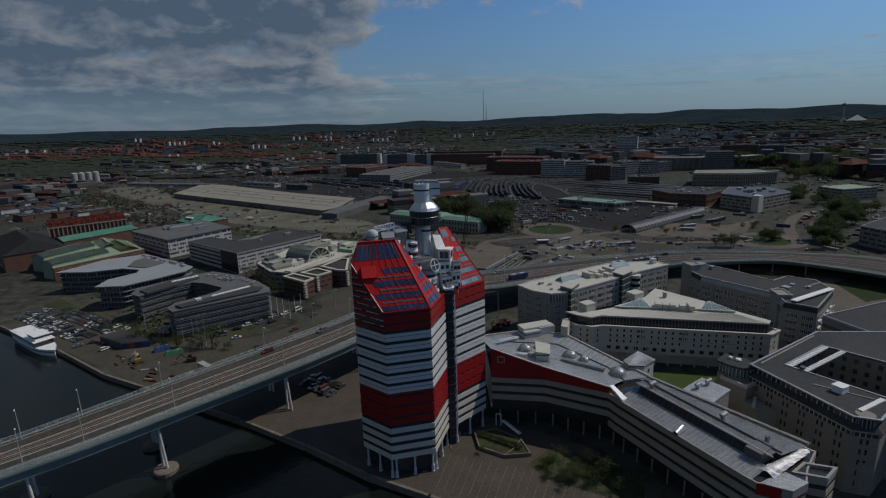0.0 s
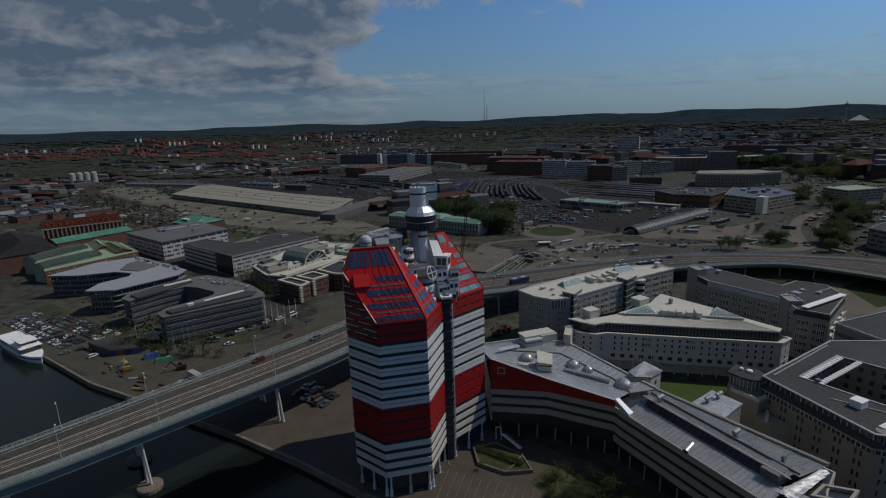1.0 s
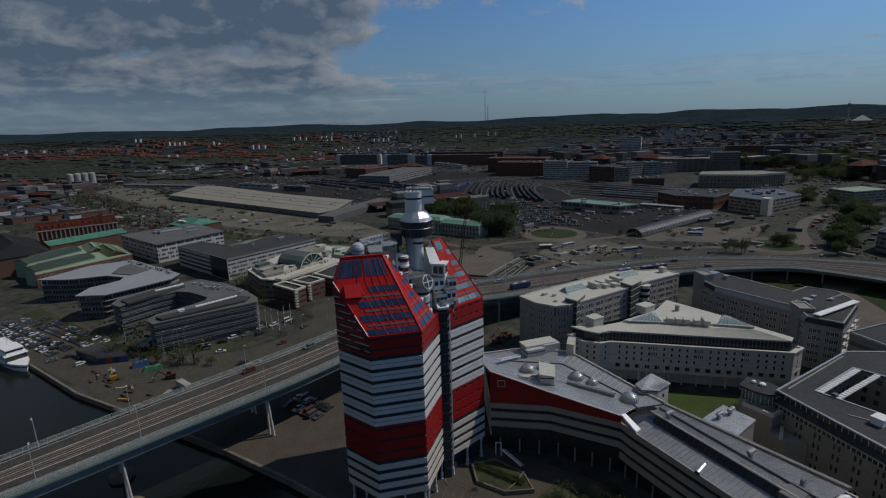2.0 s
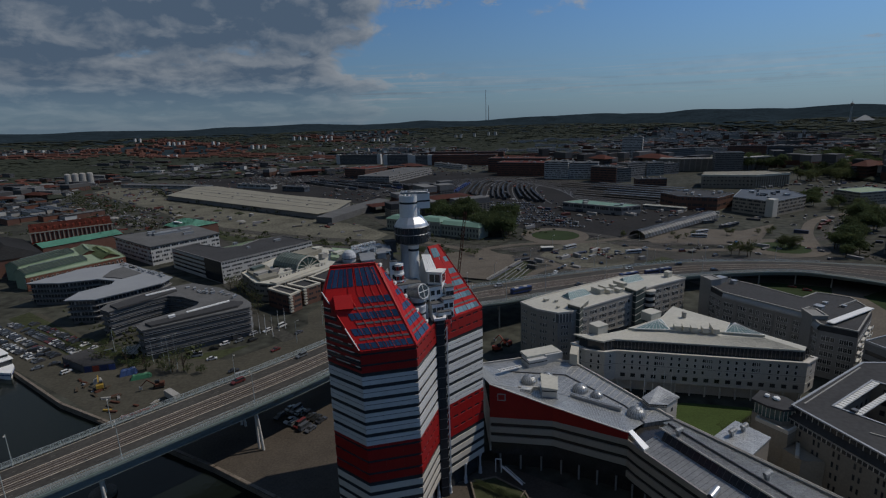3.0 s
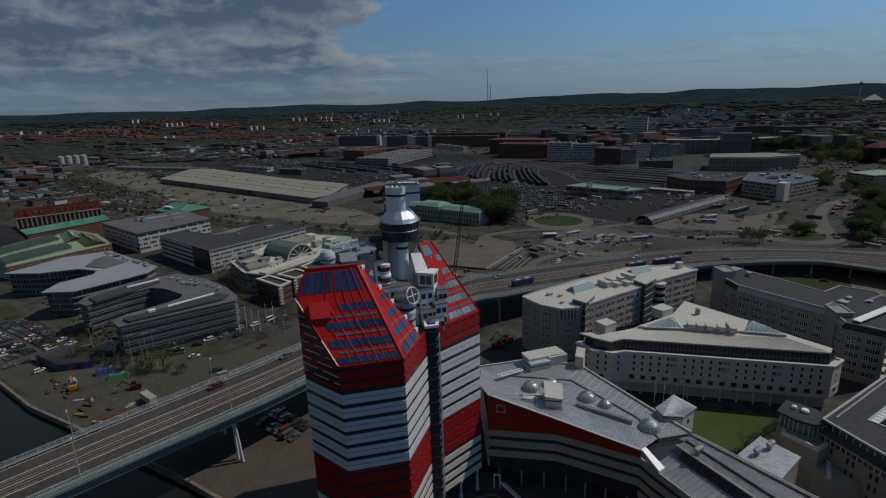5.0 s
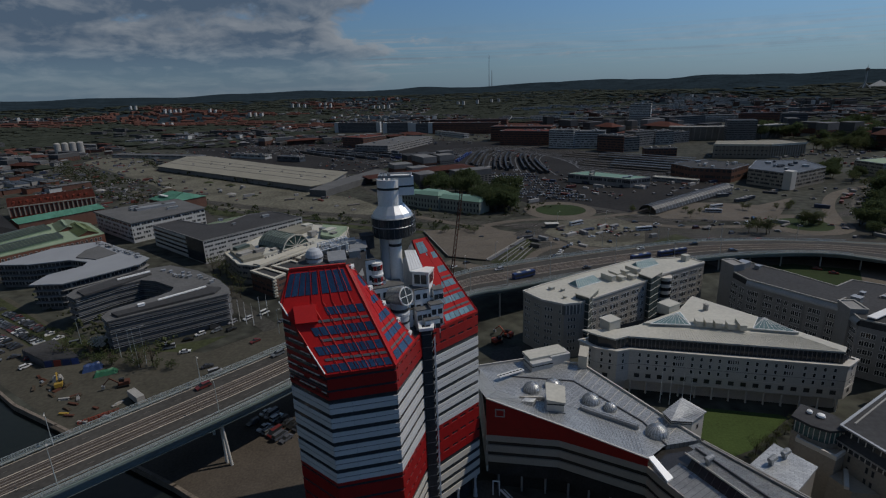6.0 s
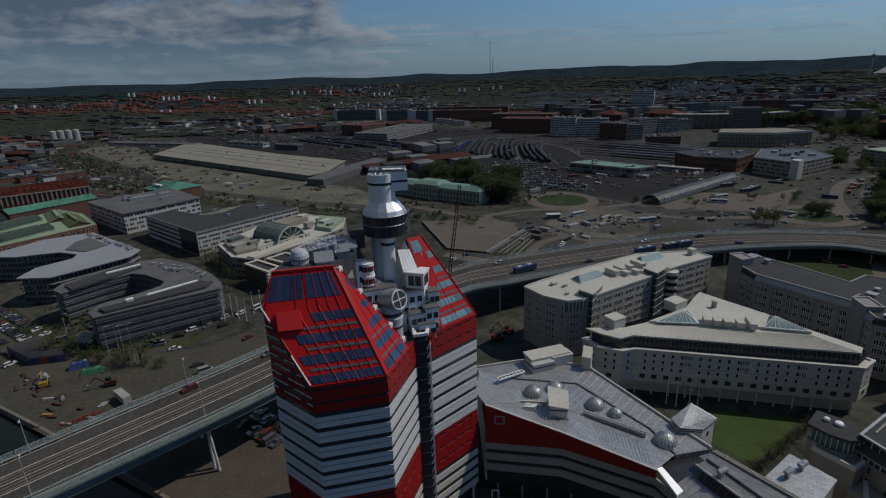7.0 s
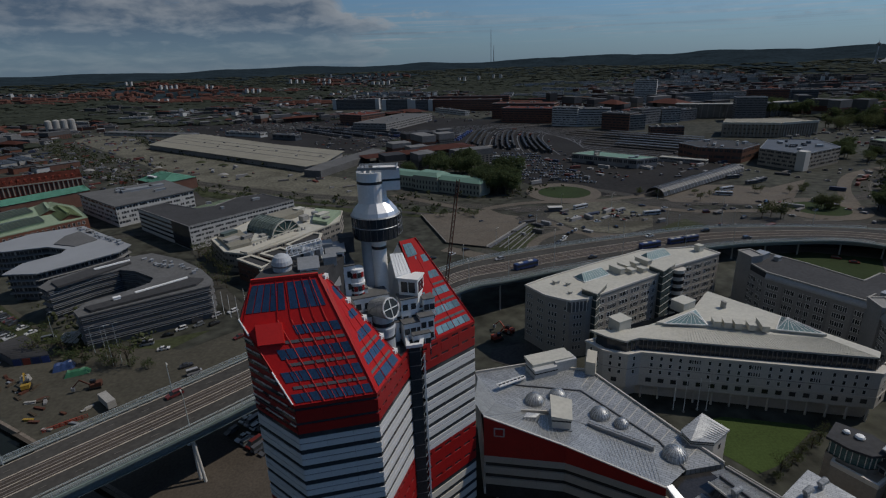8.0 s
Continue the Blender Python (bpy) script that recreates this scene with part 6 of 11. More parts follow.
def glass_pyramid(parent, base, apex, key="skylight", bars=9, name="skylight"):
    """A framed roof light with a low kerb: base outline and a ridge point."""
    b = bmesh.new()
    v = [b.verts.new(p) for p in base]
    t = b.verts.new(apex)
    for i in range(len(v)):
        b.faces.new((v[i], v[(i + 1) % len(v)], t))
    sk = part(name, b, M[key], parent, "framed glass roof light")
    for i in range(len(base)):
        p, q = Vector(base[i]), Vector(base[(i + 1) % len(base)])
        b = bmesh.new()
        beam(b, p, q, 0.3, 0.3)
        beam(b, p, apex, 0.18, 0.18)
        part("kerb", b, M["frame_white"], sk)
        n = max(2, int((q - p).length / 1.5))
        for k in range(1, n):
            b = bmesh.new()
            e = p.lerp(q, k / n)
            mid = Vector(apex)
            beam(b, e, e.lerp(mid, 0.96), 0.1, 0.1)
            part("glazing_bar", b, M["frame_white"], sk)
    return sk


glass_pyramid(tri_b, [(77.5, 48.8, 20.7), (90.5, 46.6, 20.7), (91.8, 57.5, 20.7)], (87.5, 51.5, 23.2))
glass_pyramid(tri_b, [(109.5, 42.3, 20.7), (122.0, 38.3, 20.7), (116.0, 50.5, 20.7)], (114.5, 45.0, 23.2))
for x, y in ((93.6, 47.6), (96.4, 46.6), (99.2, 45.6), (102.8, 44.4), (106.6, 44.6)):
    roof_box(tri_b, x, y, 20.6, 2.0, 3.6 if x < 105 else 6.5, 1.5, -14, "pale_roof", "roof_dormer")
roof_box(tri_b, 88.8, 60.5, 20.0, 6.0, 5.0, 3.0, 30, "pale_roof", "plant_room")
roof_box(tri_b, 63.8, 49.6, 19.6, 5.2, 4.6, 3.2, 28, "pale_roof", "plant_room")
roof_box(tri_b, 101.5, 58.5, 20.6, 0.8, 1.6, 2.2, 20, "concrete", "chimney")

# ---- pale apartment and office row along the bridge ----
row_b = root("stone_row", (82, 88, 0), "pale stone office row with skylights along its flat roof", "building")
RW = [(38.5, 79.0), (44.0, 69.5), (51.4, 64.2), (57.5, 65.2), (60.4, 67.0), (90.0, 85.0), (98.0, 91.5), (124.0, 105.2), (119.5, 113.5), (94.0, 112.0), (66.0, 96.5), (46.0, 84.5)]
bm = bmesh.new()
prism(bm, RW, 0, 22.2, top=False)
part("wall", bm, M["row_stone"], row_b)
bm = bmesh.new()
prism(bm, inset(RW, 0.3), 21.8, 22.3)
part("roof", bm, M["pale_roof"], row_b, "flat pale roof")
bm = bmesh.new()
ring(bm, inset(RW, -0.2), inset(RW, 0.3), 22.0, 22.7)
part("cornice", bm, M["pale_panel"], row_b)
for p, q in zip(RW, RW[1:] + RW[:1]):
    ln = math.hypot(q[0] - p[0], q[1] - p[1])
    if ln < 4 or q[0] < p[0] - 8:
        continue
    if ln > 25:
        windows(row_b, p, q, (3.2, 6.2, 9.2, 12.2, 15.2, 18.4), 1.55, 1.5, 1.9, "frame_white", panes=2, margin=1.0, groups=(3, 1))
        for z in (5.4, 8.4, 11.4, 14.4, 17.6):
            wall_band(row_b, "string_course", p, q, z, z + 0.18, 0.08, M["cream_wall"])
    else:
        windows(row_b, p, q, (3.2, 6.2, 9.2, 12.2, 15.2, 18.4), 1.15, 0.72, 1.5, "frame_white", margin=0.8, groups=(3, 2))
for pts, z in (([(57.0, 70.0), (60.8, 65.2), (67.0, 74.0), (63.4, 77.5)], 24.4), ([(88.6, 90.0), (91.6, 84.0), (99.0, 91.0), (96.5, 96.0)], 24.2)):
    pts = ccw(pts)
    bm = bmesh.new()
    prism(bm, pts, 0, z - 0.3, top=False)
    st = part("stair_tower", bm, M["glass_tower"], row_b, "green-tinted glass stair tower")
    bm = bmesh.new()
    prism(bm, inset(pts, -0.25), z - 0.3, z, bottom=True)
    part("cap", bm, M["pale_roof"], st)
    for k in range(7):
        bm = bmesh.new()
        ring(bm, inset(pts, -0.06), inset(pts, 0.1), 2.8 + 3.1 * k, 3.05 + 3.1 * k)
        part("transom", bm, M["pale_panel"], st)
bm = bmesh.new()
lathe(bm, (101.5, 93.2), [(2.6, 0), (2.6, 20.6), (2.8, 20.7), (2.8, 21.2)], 20)
rb = part("round_bay", bm, M["pale_panel"], row_b, "rounded pale bay")
for k in range(6):
    bm = bmesh.new()
    lathe(bm, (101.5, 93.2), [(2.64, 3.2 + 3 * k), (2.64, 4.7 + 3 * k)], 20)
    part("bay_glass", bm, M["glass"], rb)
# dark glazed attic at the round corner
bm = bmesh.new()
prism(bm, inset([(43.6, 74.5), (51.4, 63.9), (57.8, 65.0), (56, 72), (48, 79)], -0.15), 18.2, 21.9, top=False)
attic_ = part("corner_attic", bm, M["dark_cladding"], row_b, "dark glazed attic with pale posts")
att_o = inset([(43.6, 74.5), (51.4, 63.9), (57.8, 65.0), (56, 72), (48, 79)], -0.25)
for p, q in zip(att_o, att_o[1:] + att_o[:1]):
    for k in range(5):
        bm = bmesh.new()
        c = Vector(p).lerp(Vector(q), (k + 0.5) / 5)
        box(bm, (c.x - 0.14, c.y - 0.14, 18.2), (c.x + 0.14, c.y + 0.14, 21.9))
        part("attic_post", bm, M["pale_panel"], attic_)
for q4, apex in (([(60.5, 79.5, 22.4), (72.0, 86.4, 22.4), (68.5, 92.0, 22.4), (58.0, 85.5, 22.4)], None), ([(91.5, 98.5, 22.4), (103.5, 105.0, 22.4), (101.5, 112.0, 22.4), (90.5, 105.0, 22.4)], None)):
    r0, r1 = (Vector(q4[0]) + Vector(q4[3])) / 2 + Vector((1.2, 0.8, 2.3)), (Vector(q4[1]) + Vector(q4[2])) / 2 + Vector((-1.2, -0.8, 2.3))
    bm = bmesh.new()
    v = [bm.verts.new(p) for p in q4]
    a, b = bm.verts.new(r0), bm.verts.new(r1)
    for f in ((v[0], v[1], b, a), (v[2], v[3], a, b), (v[1], v[2], b), (v[3], v[0], a)):
        bm.faces.new(f)
    sk = part("skylight", bm, M["skylight"], row_b, "long framed glass skylight")
    for k in range(11):
        bm = bmesh.new()
        beam(bm, Vector(q4[0]).lerp(Vector(q4[1]), k / 10), r0.lerp(r1, k / 10), 0.14)
        beam(bm, Vector(q4[3]).lerp(Vector(q4[2]), k / 10), r0.lerp(r1, k / 10), 0.14)
        part("glazing_bar", bm, M["frame_white"], sk)
    bm = bmesh.new()
    for k in range(4):
        beam(bm, q4[k], q4[(k + 1) % 4], 0.35, 0.4)
    beam(bm, r0, r1, 0.2)
    part("kerb", bm, M["frame_white"], sk)
for x, y, lx, ly, h in ((75.5, 88.8, 2.4, 6.0, 2.2), (79.5, 92.5, 2.2, 5.0, 1.8), (80.5, 87.6, 2.2, 3.0, 1.6), (84.0, 93.5, 2.0, 3.0, 2.0), (85.2, 88.6, 2.2, 3.2, 1.6), (88.6, 96.6, 2.4, 6.5, 2.2), (50.0, 80.0, 2.0, 1.6, 1.0), (54.0, 78.0, 1.4, 1.0, 0.9), (53.0, 70.5, 1.0, 1.0, 0.8), (117.0, 109.0, 2.6, 2.6, 2.6)):
    roof_box(row_b, x, y, 22.3, lx, ly, h, 28, "pale_roof", "roof_unit")

# ---- dark stone apartment block beside the ramp ----
dark_b = root("dark_apartment_block", (152, 78, 0), "dark grey stone apartment block with rolled metal eave", "building")
DW = [(131.0, 102.0), (132.2, 85.6), (150.6, 56.6), (147.5, 45.0), (156.0, 36.5), (178.5, 57.5), (181.5, 72.8), (172.3, 81.2), (161.6, 75.2), (153.2, 93.5), (144.5, 107.8), (134.5, 110.0)]
bm = bmesh.new()
prism(bm, DW, 0, 18.8, top=False)
part("wall", bm, M["slate_stone"], dark_b)
bm = bmesh.new()
prism(bm, inset(DW, 0.2), 18.4, 21.2)
part("roof", bm, M["dark_roof"], dark_b)
bm = bmesh.new()
for (p, q) in ((DW[1], DW[2]), (DW[2], DW[3])):
    m, ln = along(p, q, 0)
    prof = [(0.6 - 1.6 * math.cos(a) + 1.0, 18.8 + 2.3 * math.sin(a)) for a in np.linspace(0, math.pi / 2, 6)]
    rows = [[bm.verts.new(m @ Vector((x, y - 0.8, z))) for y, z in prof] for x in (0, ln)]
    for i in range(5):
        bm.faces.new((rows[0][i], rows[1][i], rows[1][i + 1], rows[0][i + 1]))
bmesh.ops.recalc_face_normals(bm, faces=bm.faces[:])
part("rolled_eave", bm, M["steel"], dark_b, "rolled dark metal eave")
bm = bmesh.new()
ring(bm, inset(DW, 0.1), inset(DW, 0.6), 21.0, 21.5)
part("parapet", bm, M["concrete"], dark_b)
for p, q in zip(DW, DW[1:] + DW[:1]):
    if math.hypot(q[0] - p[0], q[1] - p[1]) > 5 and (q[0] > p[0] or q[1] < p[1]):
        windows(dark_b, p, q, (2.6, 5.7, 8.8, 11.9, 15.0), 1.42, 1.38, 1.95, "frame_white", panes=2, margin=0.8, groups=(3, 1))
for pts, z in (([(130.4, 103.0), (131.4, 95.0), (137.0, 96.5), (136.0, 104.0)], 24.0), ([(149.5, 58.0), (148.0, 50.0), (153.5, 49.0), (155.0, 57.5)], 22.6)):
    pts = ccw(pts)
    bm = bmesh.new()
    prism(bm, pts, 0, z)
    tw_ = part("stair_tower", bm, M["slate_stone"], dark_b)
    bm = bmesh.new()
    ring(bm, inset(pts, -0.2), inset(pts, 0.4), z, z + 0.4)
    part("coping", bm, M["concrete"], tw_)
for p, q in (((150.5, 59.5), (156, 62.5)), ((168, 62), (180, 68))):
    bm = bmesh.new()
    beam(bm, (*p, 21.6), (*q, 21.6), 0.5, 0.7)
    part("upstand", bm, M["concrete"], dark_b)
for x, y, lx, ly, h in ((165, 66, 2.0, 1.4, 0.9), (158, 60, 3.0, 3.0, 1.8), (170, 62, 1.4, 1.4, 0.7), (139, 101, 5, 4, 2.4), (144, 98, 2.5, 2, 1.5)):
    roof_box(dark_b, x, y, 21.2, lx, ly, h, 30, "steel", "roof_unit")
bm = bmesh.new()
m = Matrix.Translation((163.6, 50.2, 22.2)) @ Matrix.Rotation(radians(27), 4, "Z")
box(bm, (-15, -1.2, 0), (15, 1.4, 0.35), m)
part("canopy", bm, M["white_render"], dark_b, "long white canopy slab on the roof edge")

# balconies and pilasters on the corner wing, dark panels between the window groups
for p, q in ((DW[4], DW[5]),):
    m, ln = along(p, q, 0)
    for k in range(5):
        for c in (0.14, 0.38, 0.62, 0.86):
            bm = bmesh.new()
            box(bm, (ln * c - 2.0, -1.3, 2.2 + 3.1 * k), (ln * c + 2.0, 0, 2.45 + 3.1 * k), m)
            box(bm, (ln * c - 2.0, -1.3, 2.45 + 3.1 * k), (ln * c + 2.0, -1.2, 3.3 + 3.1 * k), m)
            part("balcony", bm, M["pier_grey"], dark_b)
for p, q in ((DW[1], DW[2]),):
    m, ln = along(p, q, 0)
    for c in (0.2, 0.42, 0.64, 0.86):
        bm = bmesh.new()
        box(bm, (ln * c - 0.35, -0.16, 1.0), (ln * c + 0.35, 0, 17.6), m)
        part("pilaster", bm, M["dark_stone"], dark_b)

# ---- dark-roofed office with light wells ----
off = root("courtyard_office", (125, -15, 0), "tan office block with dark roof and slot light wells", "building")
OW = [(97.6, -12.6), (106.2, -44.6), (112.0, -47.0), (121.0, -40.5), (152.0, -62.0), (190.0, -30.0), (160.0, 8.0), (136.0, 10.6)]
bm = bmesh.new()
prism(bm, OW, 0, 18.6, top=False)
part("wall", bm, M["shade_tan"], off)
bm = bmesh.new()
prism(bm, inset(OW, 1.1), 18.5, 22.0, top=False)
part("attic", bm, M["glass_band"], off, "dark glazed attic band")
bm = bmesh.new()
ring(bm, inset(OW, -0.3), inset(OW, 1.3), 18.5, 19.0)
part("ledge", bm, M["steel"], off)
# roof with a light well: four slabs round the opening
WELL = [(108.6, -14.2), (122.6, -36.0), (147.0, -25.0), (129.6, -1.6)]
RO = inset(OW, 0.4)
bm = bmesh.new()
vs_o = [bm.verts.new((*p, 22.5)) for p in RO]
vs_i = [bm.verts.new((*p, 22.5)) for p in WELL]
for f in ((vs_o[7], vs_o[0], vs_i[0], vs_i[3]), (vs_o[0], vs_o[1], vs_i[0]), (vs_o[1], vs_i[1], vs_i[0]), (vs_o[1], vs_o[2], vs_i[1]), (vs_o[2], vs_o[3], vs_i[1]), (vs_o[3], vs_o[4], vs_i[1]), (vs_o[4], vs_i[2], vs_i[1]), (vs_o[4], vs_o[5], vs_i[2]), (vs_o[5], vs_o[6], vs_i[2]), (vs_o[6], vs_i[3], vs_i[2]), (vs_o[6], vs_o[7], vs_i[3])):
    bm.faces.new(f)
bmesh.ops.recalc_face_normals(bm, faces=bm.faces[:])
bmesh.ops.solidify(bm, geom=bm.faces[:], thickness=0.5)
part("roof", bm, M["dark_roof"], off, "dark felt roof")
bm = bmesh.new()
prism(bm, ccw(WELL), 8.0, 22.3, top=False)
bmesh.ops.reverse_faces(bm, faces=bm.faces[:])
part("light_well", bm, M["shade_tan"], off, "tan walls of the open light well")
WC = ccw(WELL)
bm = bmesh.new()
prism(bm, inset(WC, 0.05), 7.9, 8.1)
part("well_floor", bm, M["dark_roof"], off)
for p, q in zip(WC, WC[1:] + WC[:1]):
    windows(off, q, p, (12.6, 15.8, 19.3), 3.2, 1.3, 1.7, "frame_dark", margin=0.8)
bm = bmesh.new()
ring(bm, inset(WC, -0.5), inset(WC, 0.0), 22.4, 22.75)
part("well_kerb", bm, M["steel"], off)
for s, w_ in ((0.03, 1.6), (0.2, 1.5)):
    bm = bmesh.new()
    a, b = Vector((*WELL[0], 22.4)).lerp(Vector((*WELL[1], 22.4)), s), Vector((*WELL[3], 22.4)).lerp(Vector((*WELL[2], 22.4)), s)
    beam(bm, a, b, w_, 0.4)
    lb = part("light_shelf", bm, M["frame_white"], off, "long white glazed shelf across the light well")
    for k in range(1, 16):
        bm = bmesh.new()
        c = a.lerp(b, k / 16)
        d = (b - a).cross(Vector((0, 0, 1))).normalized() * w_ * 0.5
        beam(bm, c - d + Vector((0, 0, 0.3)), c + d + Vector((0, 0, 0.3)), 0.08, 0.1)
        part("shelf_bar", bm, M["concrete"], lb)
for p, q in zip(OW, OW[1:] + OW[:1]):
    if q[1] < p[1] or q[0] < p[0]:
        windows(off, p, q, (2.4, 5.6, 8.8, 12.0, 15.0), 1.35, 0.62, 1.6, "frame_dark", margin=1.4, groups=(2, 2))
    m, ln = along(p, q, 0)
    n = int(ln / (1.6 if q[1] < p[1] else 4.0))
    for i in range(n):
        bm = bmesh.new()
        box(bm, ((i + 0.5) * ln / n - 0.1, 1.0, 19.0), ((i + 0.5) * ln / n + 0.1, 1.2, 22.0), m)
        part("attic_post", bm, M["pale_panel"] if i % 2 else M["steel"], off)
bm = bmesh.new()
ring(bm, inset(OW, 0.1), inset(OW, 0.7), 22.3, 22.7)
part("roof_edge", bm, M["steel"], off)
for a, b in (((101.5, -12.5), (132.5, 6.8)), ((108, -27), (121, -39))):
    bm = bmesh.new()
    beam(bm, (*a, 22.6), (*b, 22.6), 0.35, 0.3)
    part("roof_joint", bm, M["concrete"], off)
roof_box(off, 112.6, -31.4, 22.5, 3.2, 2.8, 1.9, 25, "white_render", "roof_unit", "white vent box")
roof_box(off, 111.5, -17.6, 22.5, 1.2, 1.0, 0.8, 25, "frame_dark", "roof_unit")
bm = bmesh.new()
lathe(bm, (110.4, -43.4), [(2.9, 0), (2.9, 9.6), (2.2, 9.8), (2.2, 22.3), (2.3, 22.35), (2.3, 22.55), (0.05, 22.6)], 20)
rt = part("corner_stair", bm, M["shade_tan"], off, "round corner stair with pale fins over a plain drum")
bm = bmesh.new()
lathe(bm, (110.4, -43.4), [(2.26, 10.0), (2.26, 22.2)], 20)
part("stair_glass", bm, M["glass_band"], rt)
for k in range(18):
    a = 2 * math.pi * k / 18
    c = (110.4 + 2.42 * math.cos(a), -43.4 + 2.42 * math.sin(a))
    bm = bmesh.new()
    box(bm, (-0.22, -0.07, 9.9), (0.22, 0.07, 22.5), Matrix.Translation((*c, 0)) @ Matrix.Rotation(a, 4, "Z"))
    part("fin", bm, M["pale_metal"], rt)
# sloping skirt under the attic glass and a second glazed strip below it
bm = bmesh.new()
lo_, hi_ = inset(OW, -0.5), inset(OW, 1.2)
n_ = len(OW)
v0, v1 = [bm.verts.new((*p, 19.1)) for p in lo_], [bm.verts.new((*p, 20.5)) for p in hi_]
for i in range(n_):
    bm.faces.new((v0[i], v0[(i + 1) % n_], v1[(i + 1) % n_], v1[i]))
part("skirt_roof", bm, M["dark_roof"], off, "sloping dark skirt roof")
for p, q in zip(OW[:3], OW[1:4]):
    wall_band(off, "upper_glazing", p, q, 17.3, 18.5, 0.06, M["glass_band"], 0.05, (-0.3, -0.3))
    m, ln = along(p, q, 0)
    for i in range(int(ln / 1.3)):
        bm = bmesh.new()
        box(bm, (0.5 + i * 1.3, -0.14, 17.3), (0.72 + i * 1.3, 0, 18.5), m)
        part("glazing_post", bm, M["pale_panel"] if i % 3 else M["steel"], off)
bm = bmesh.new()
beam(bm, (110.0, -42.0, 22.75), (120.5, -37.0, 22.75), 1.3, 0.35)
part("roof_light", bm, M["frame_white"], off, "white strip roof light by the corner")
# rounded end with white dishes, and a lower terrace in front of it
end_b = root("round_end_block", (95.5, -9.0, 0), "rounded dark-roofed office end with ribbon glazing", "building")
EP = [(90.6, -7.2), (92.5, -11.0), (95.2, -13.3), (98.6, -13.2), (100.6, -11.0), (99.8, -7.4), (95.5, -3.0)]
bm = bmesh.new()
prism(bm, EP, 0, 17.8, top=False)
part("wall", bm, M["tan_stone"], end_b)
bm = bmesh.new()
prism(bm, inset(EP, 0.3), 17.7, 21.2, top=False)
part("glazing", bm, M["glass_teal"], end_b)
bm = bmesh.new()
prism(bm, inset(EP, -0.4), 21.1, 21.7, bottom=True)
part("roof", bm, M["dark_roof"], end_b)
for p, q in zip(EP, EP[1:]):
    m, ln = along(p, q, 0)
    for i in range(max(2, int(ln / 0.9))):
        bm = bmesh.new()
        x = (i + 0.5) * ln / max(2, int(ln / 0.9))
        box(bm, (x - 0.07, 0.15, 17.8), (x + 0.07, 0.35, 21.1), m)
        part("mullion", bm, M["pale_panel"], end_b)
for x, y, r in ((95.0, -6.4, 0.7), (96.6, -8.2, 1.0)):
    d = root("roof_dish", (x, y, 21.7), "small white dish cover on the dark roof", "dish", "dishes on the round roof")
    bm = bmesh.new()
    lathe(bm, (x, y), [(r * 0.6, 21.6), (r * 0.6, 21.9), (r, 22.0), (r * 0.8, 22.4), (r * 0.3, 22.55)], 16)
    part("cover", bm, M["white_render"], d)
terr = root("terrace_block", (97, -17, 0), "tan terrace block with white coping walls", "building")
TP = ccw([(90.2, -9.8), (94.6, -17.2), (98.6, -15.0), (98.6, -11.0), (94.0, -6.5)])
bm = bmesh.new()
prism(bm, TP, 0, 16.6)
part("wall", bm, M["tan_stone"], terr)
bm = bmesh.new()
ring(bm, inset(TP, -0.1), inset(TP, 0.5), 16.4, 17.5)
part("coping", bm, M["pale_panel"], terr)
bm = bmesh.new()
prism(bm, ccw([(93.6, -17.4), (98.2, -15.6), (100.4, -24.0), (95.0, -22.6)]), 0, 12.4)
part("low_wall", bm, M["tan_stone"], terr)
bm = bmesh.new()
beam(bm, (94.4, -21.8, 12.8), (98.4, -16.2, 12.8), 0.9, 0.8)
part("coping", bm, M["pale_panel"], terr, "white sloping coping wall")
# further blocks of the same office, farther along
for nm, pts, z, wl in (("rear_office", [(154, 31), (158, 14), (176, 2), (205, 22), (192, 44), (180, 40)], 20.5, "dark_stone"), ("rear_office", [(196, 40), (212, 20), (250, 50), (228, 78)], 19.0, "tan_stone")):
    r, pp = block(nm, "dark-roofed office block with banded glazing", pts, 0, z, wl, "dark_roof", rim="steel", group="offices behind the courtyard block")
    for p, q in zip(pp, pp[1:] + pp[:1]):
        for z in (2.5, 5.7, 8.9, 12.1, 15.6):
            wall_band(r, "window_strip", p, q, z, z + 1.5, 0.03, M["glass_band"], 0.05, (-0.6, -0.6))
    cx, cy = sum(p[0] for p in pp) / len(pp), sum(p[1] for p in pp) / len(pp)
    roof_box(r, cx, cy, z - 0.6, 9, 1.5, 0.5, 35, "frame_white", "skylight")
    roof_box(r, cx - 8, cy - 3, z - 0.6, 2.2, 2.0, 1.0, 35, "white_render", "roof_unit")

# ---- offices on the far side of the bridge ----


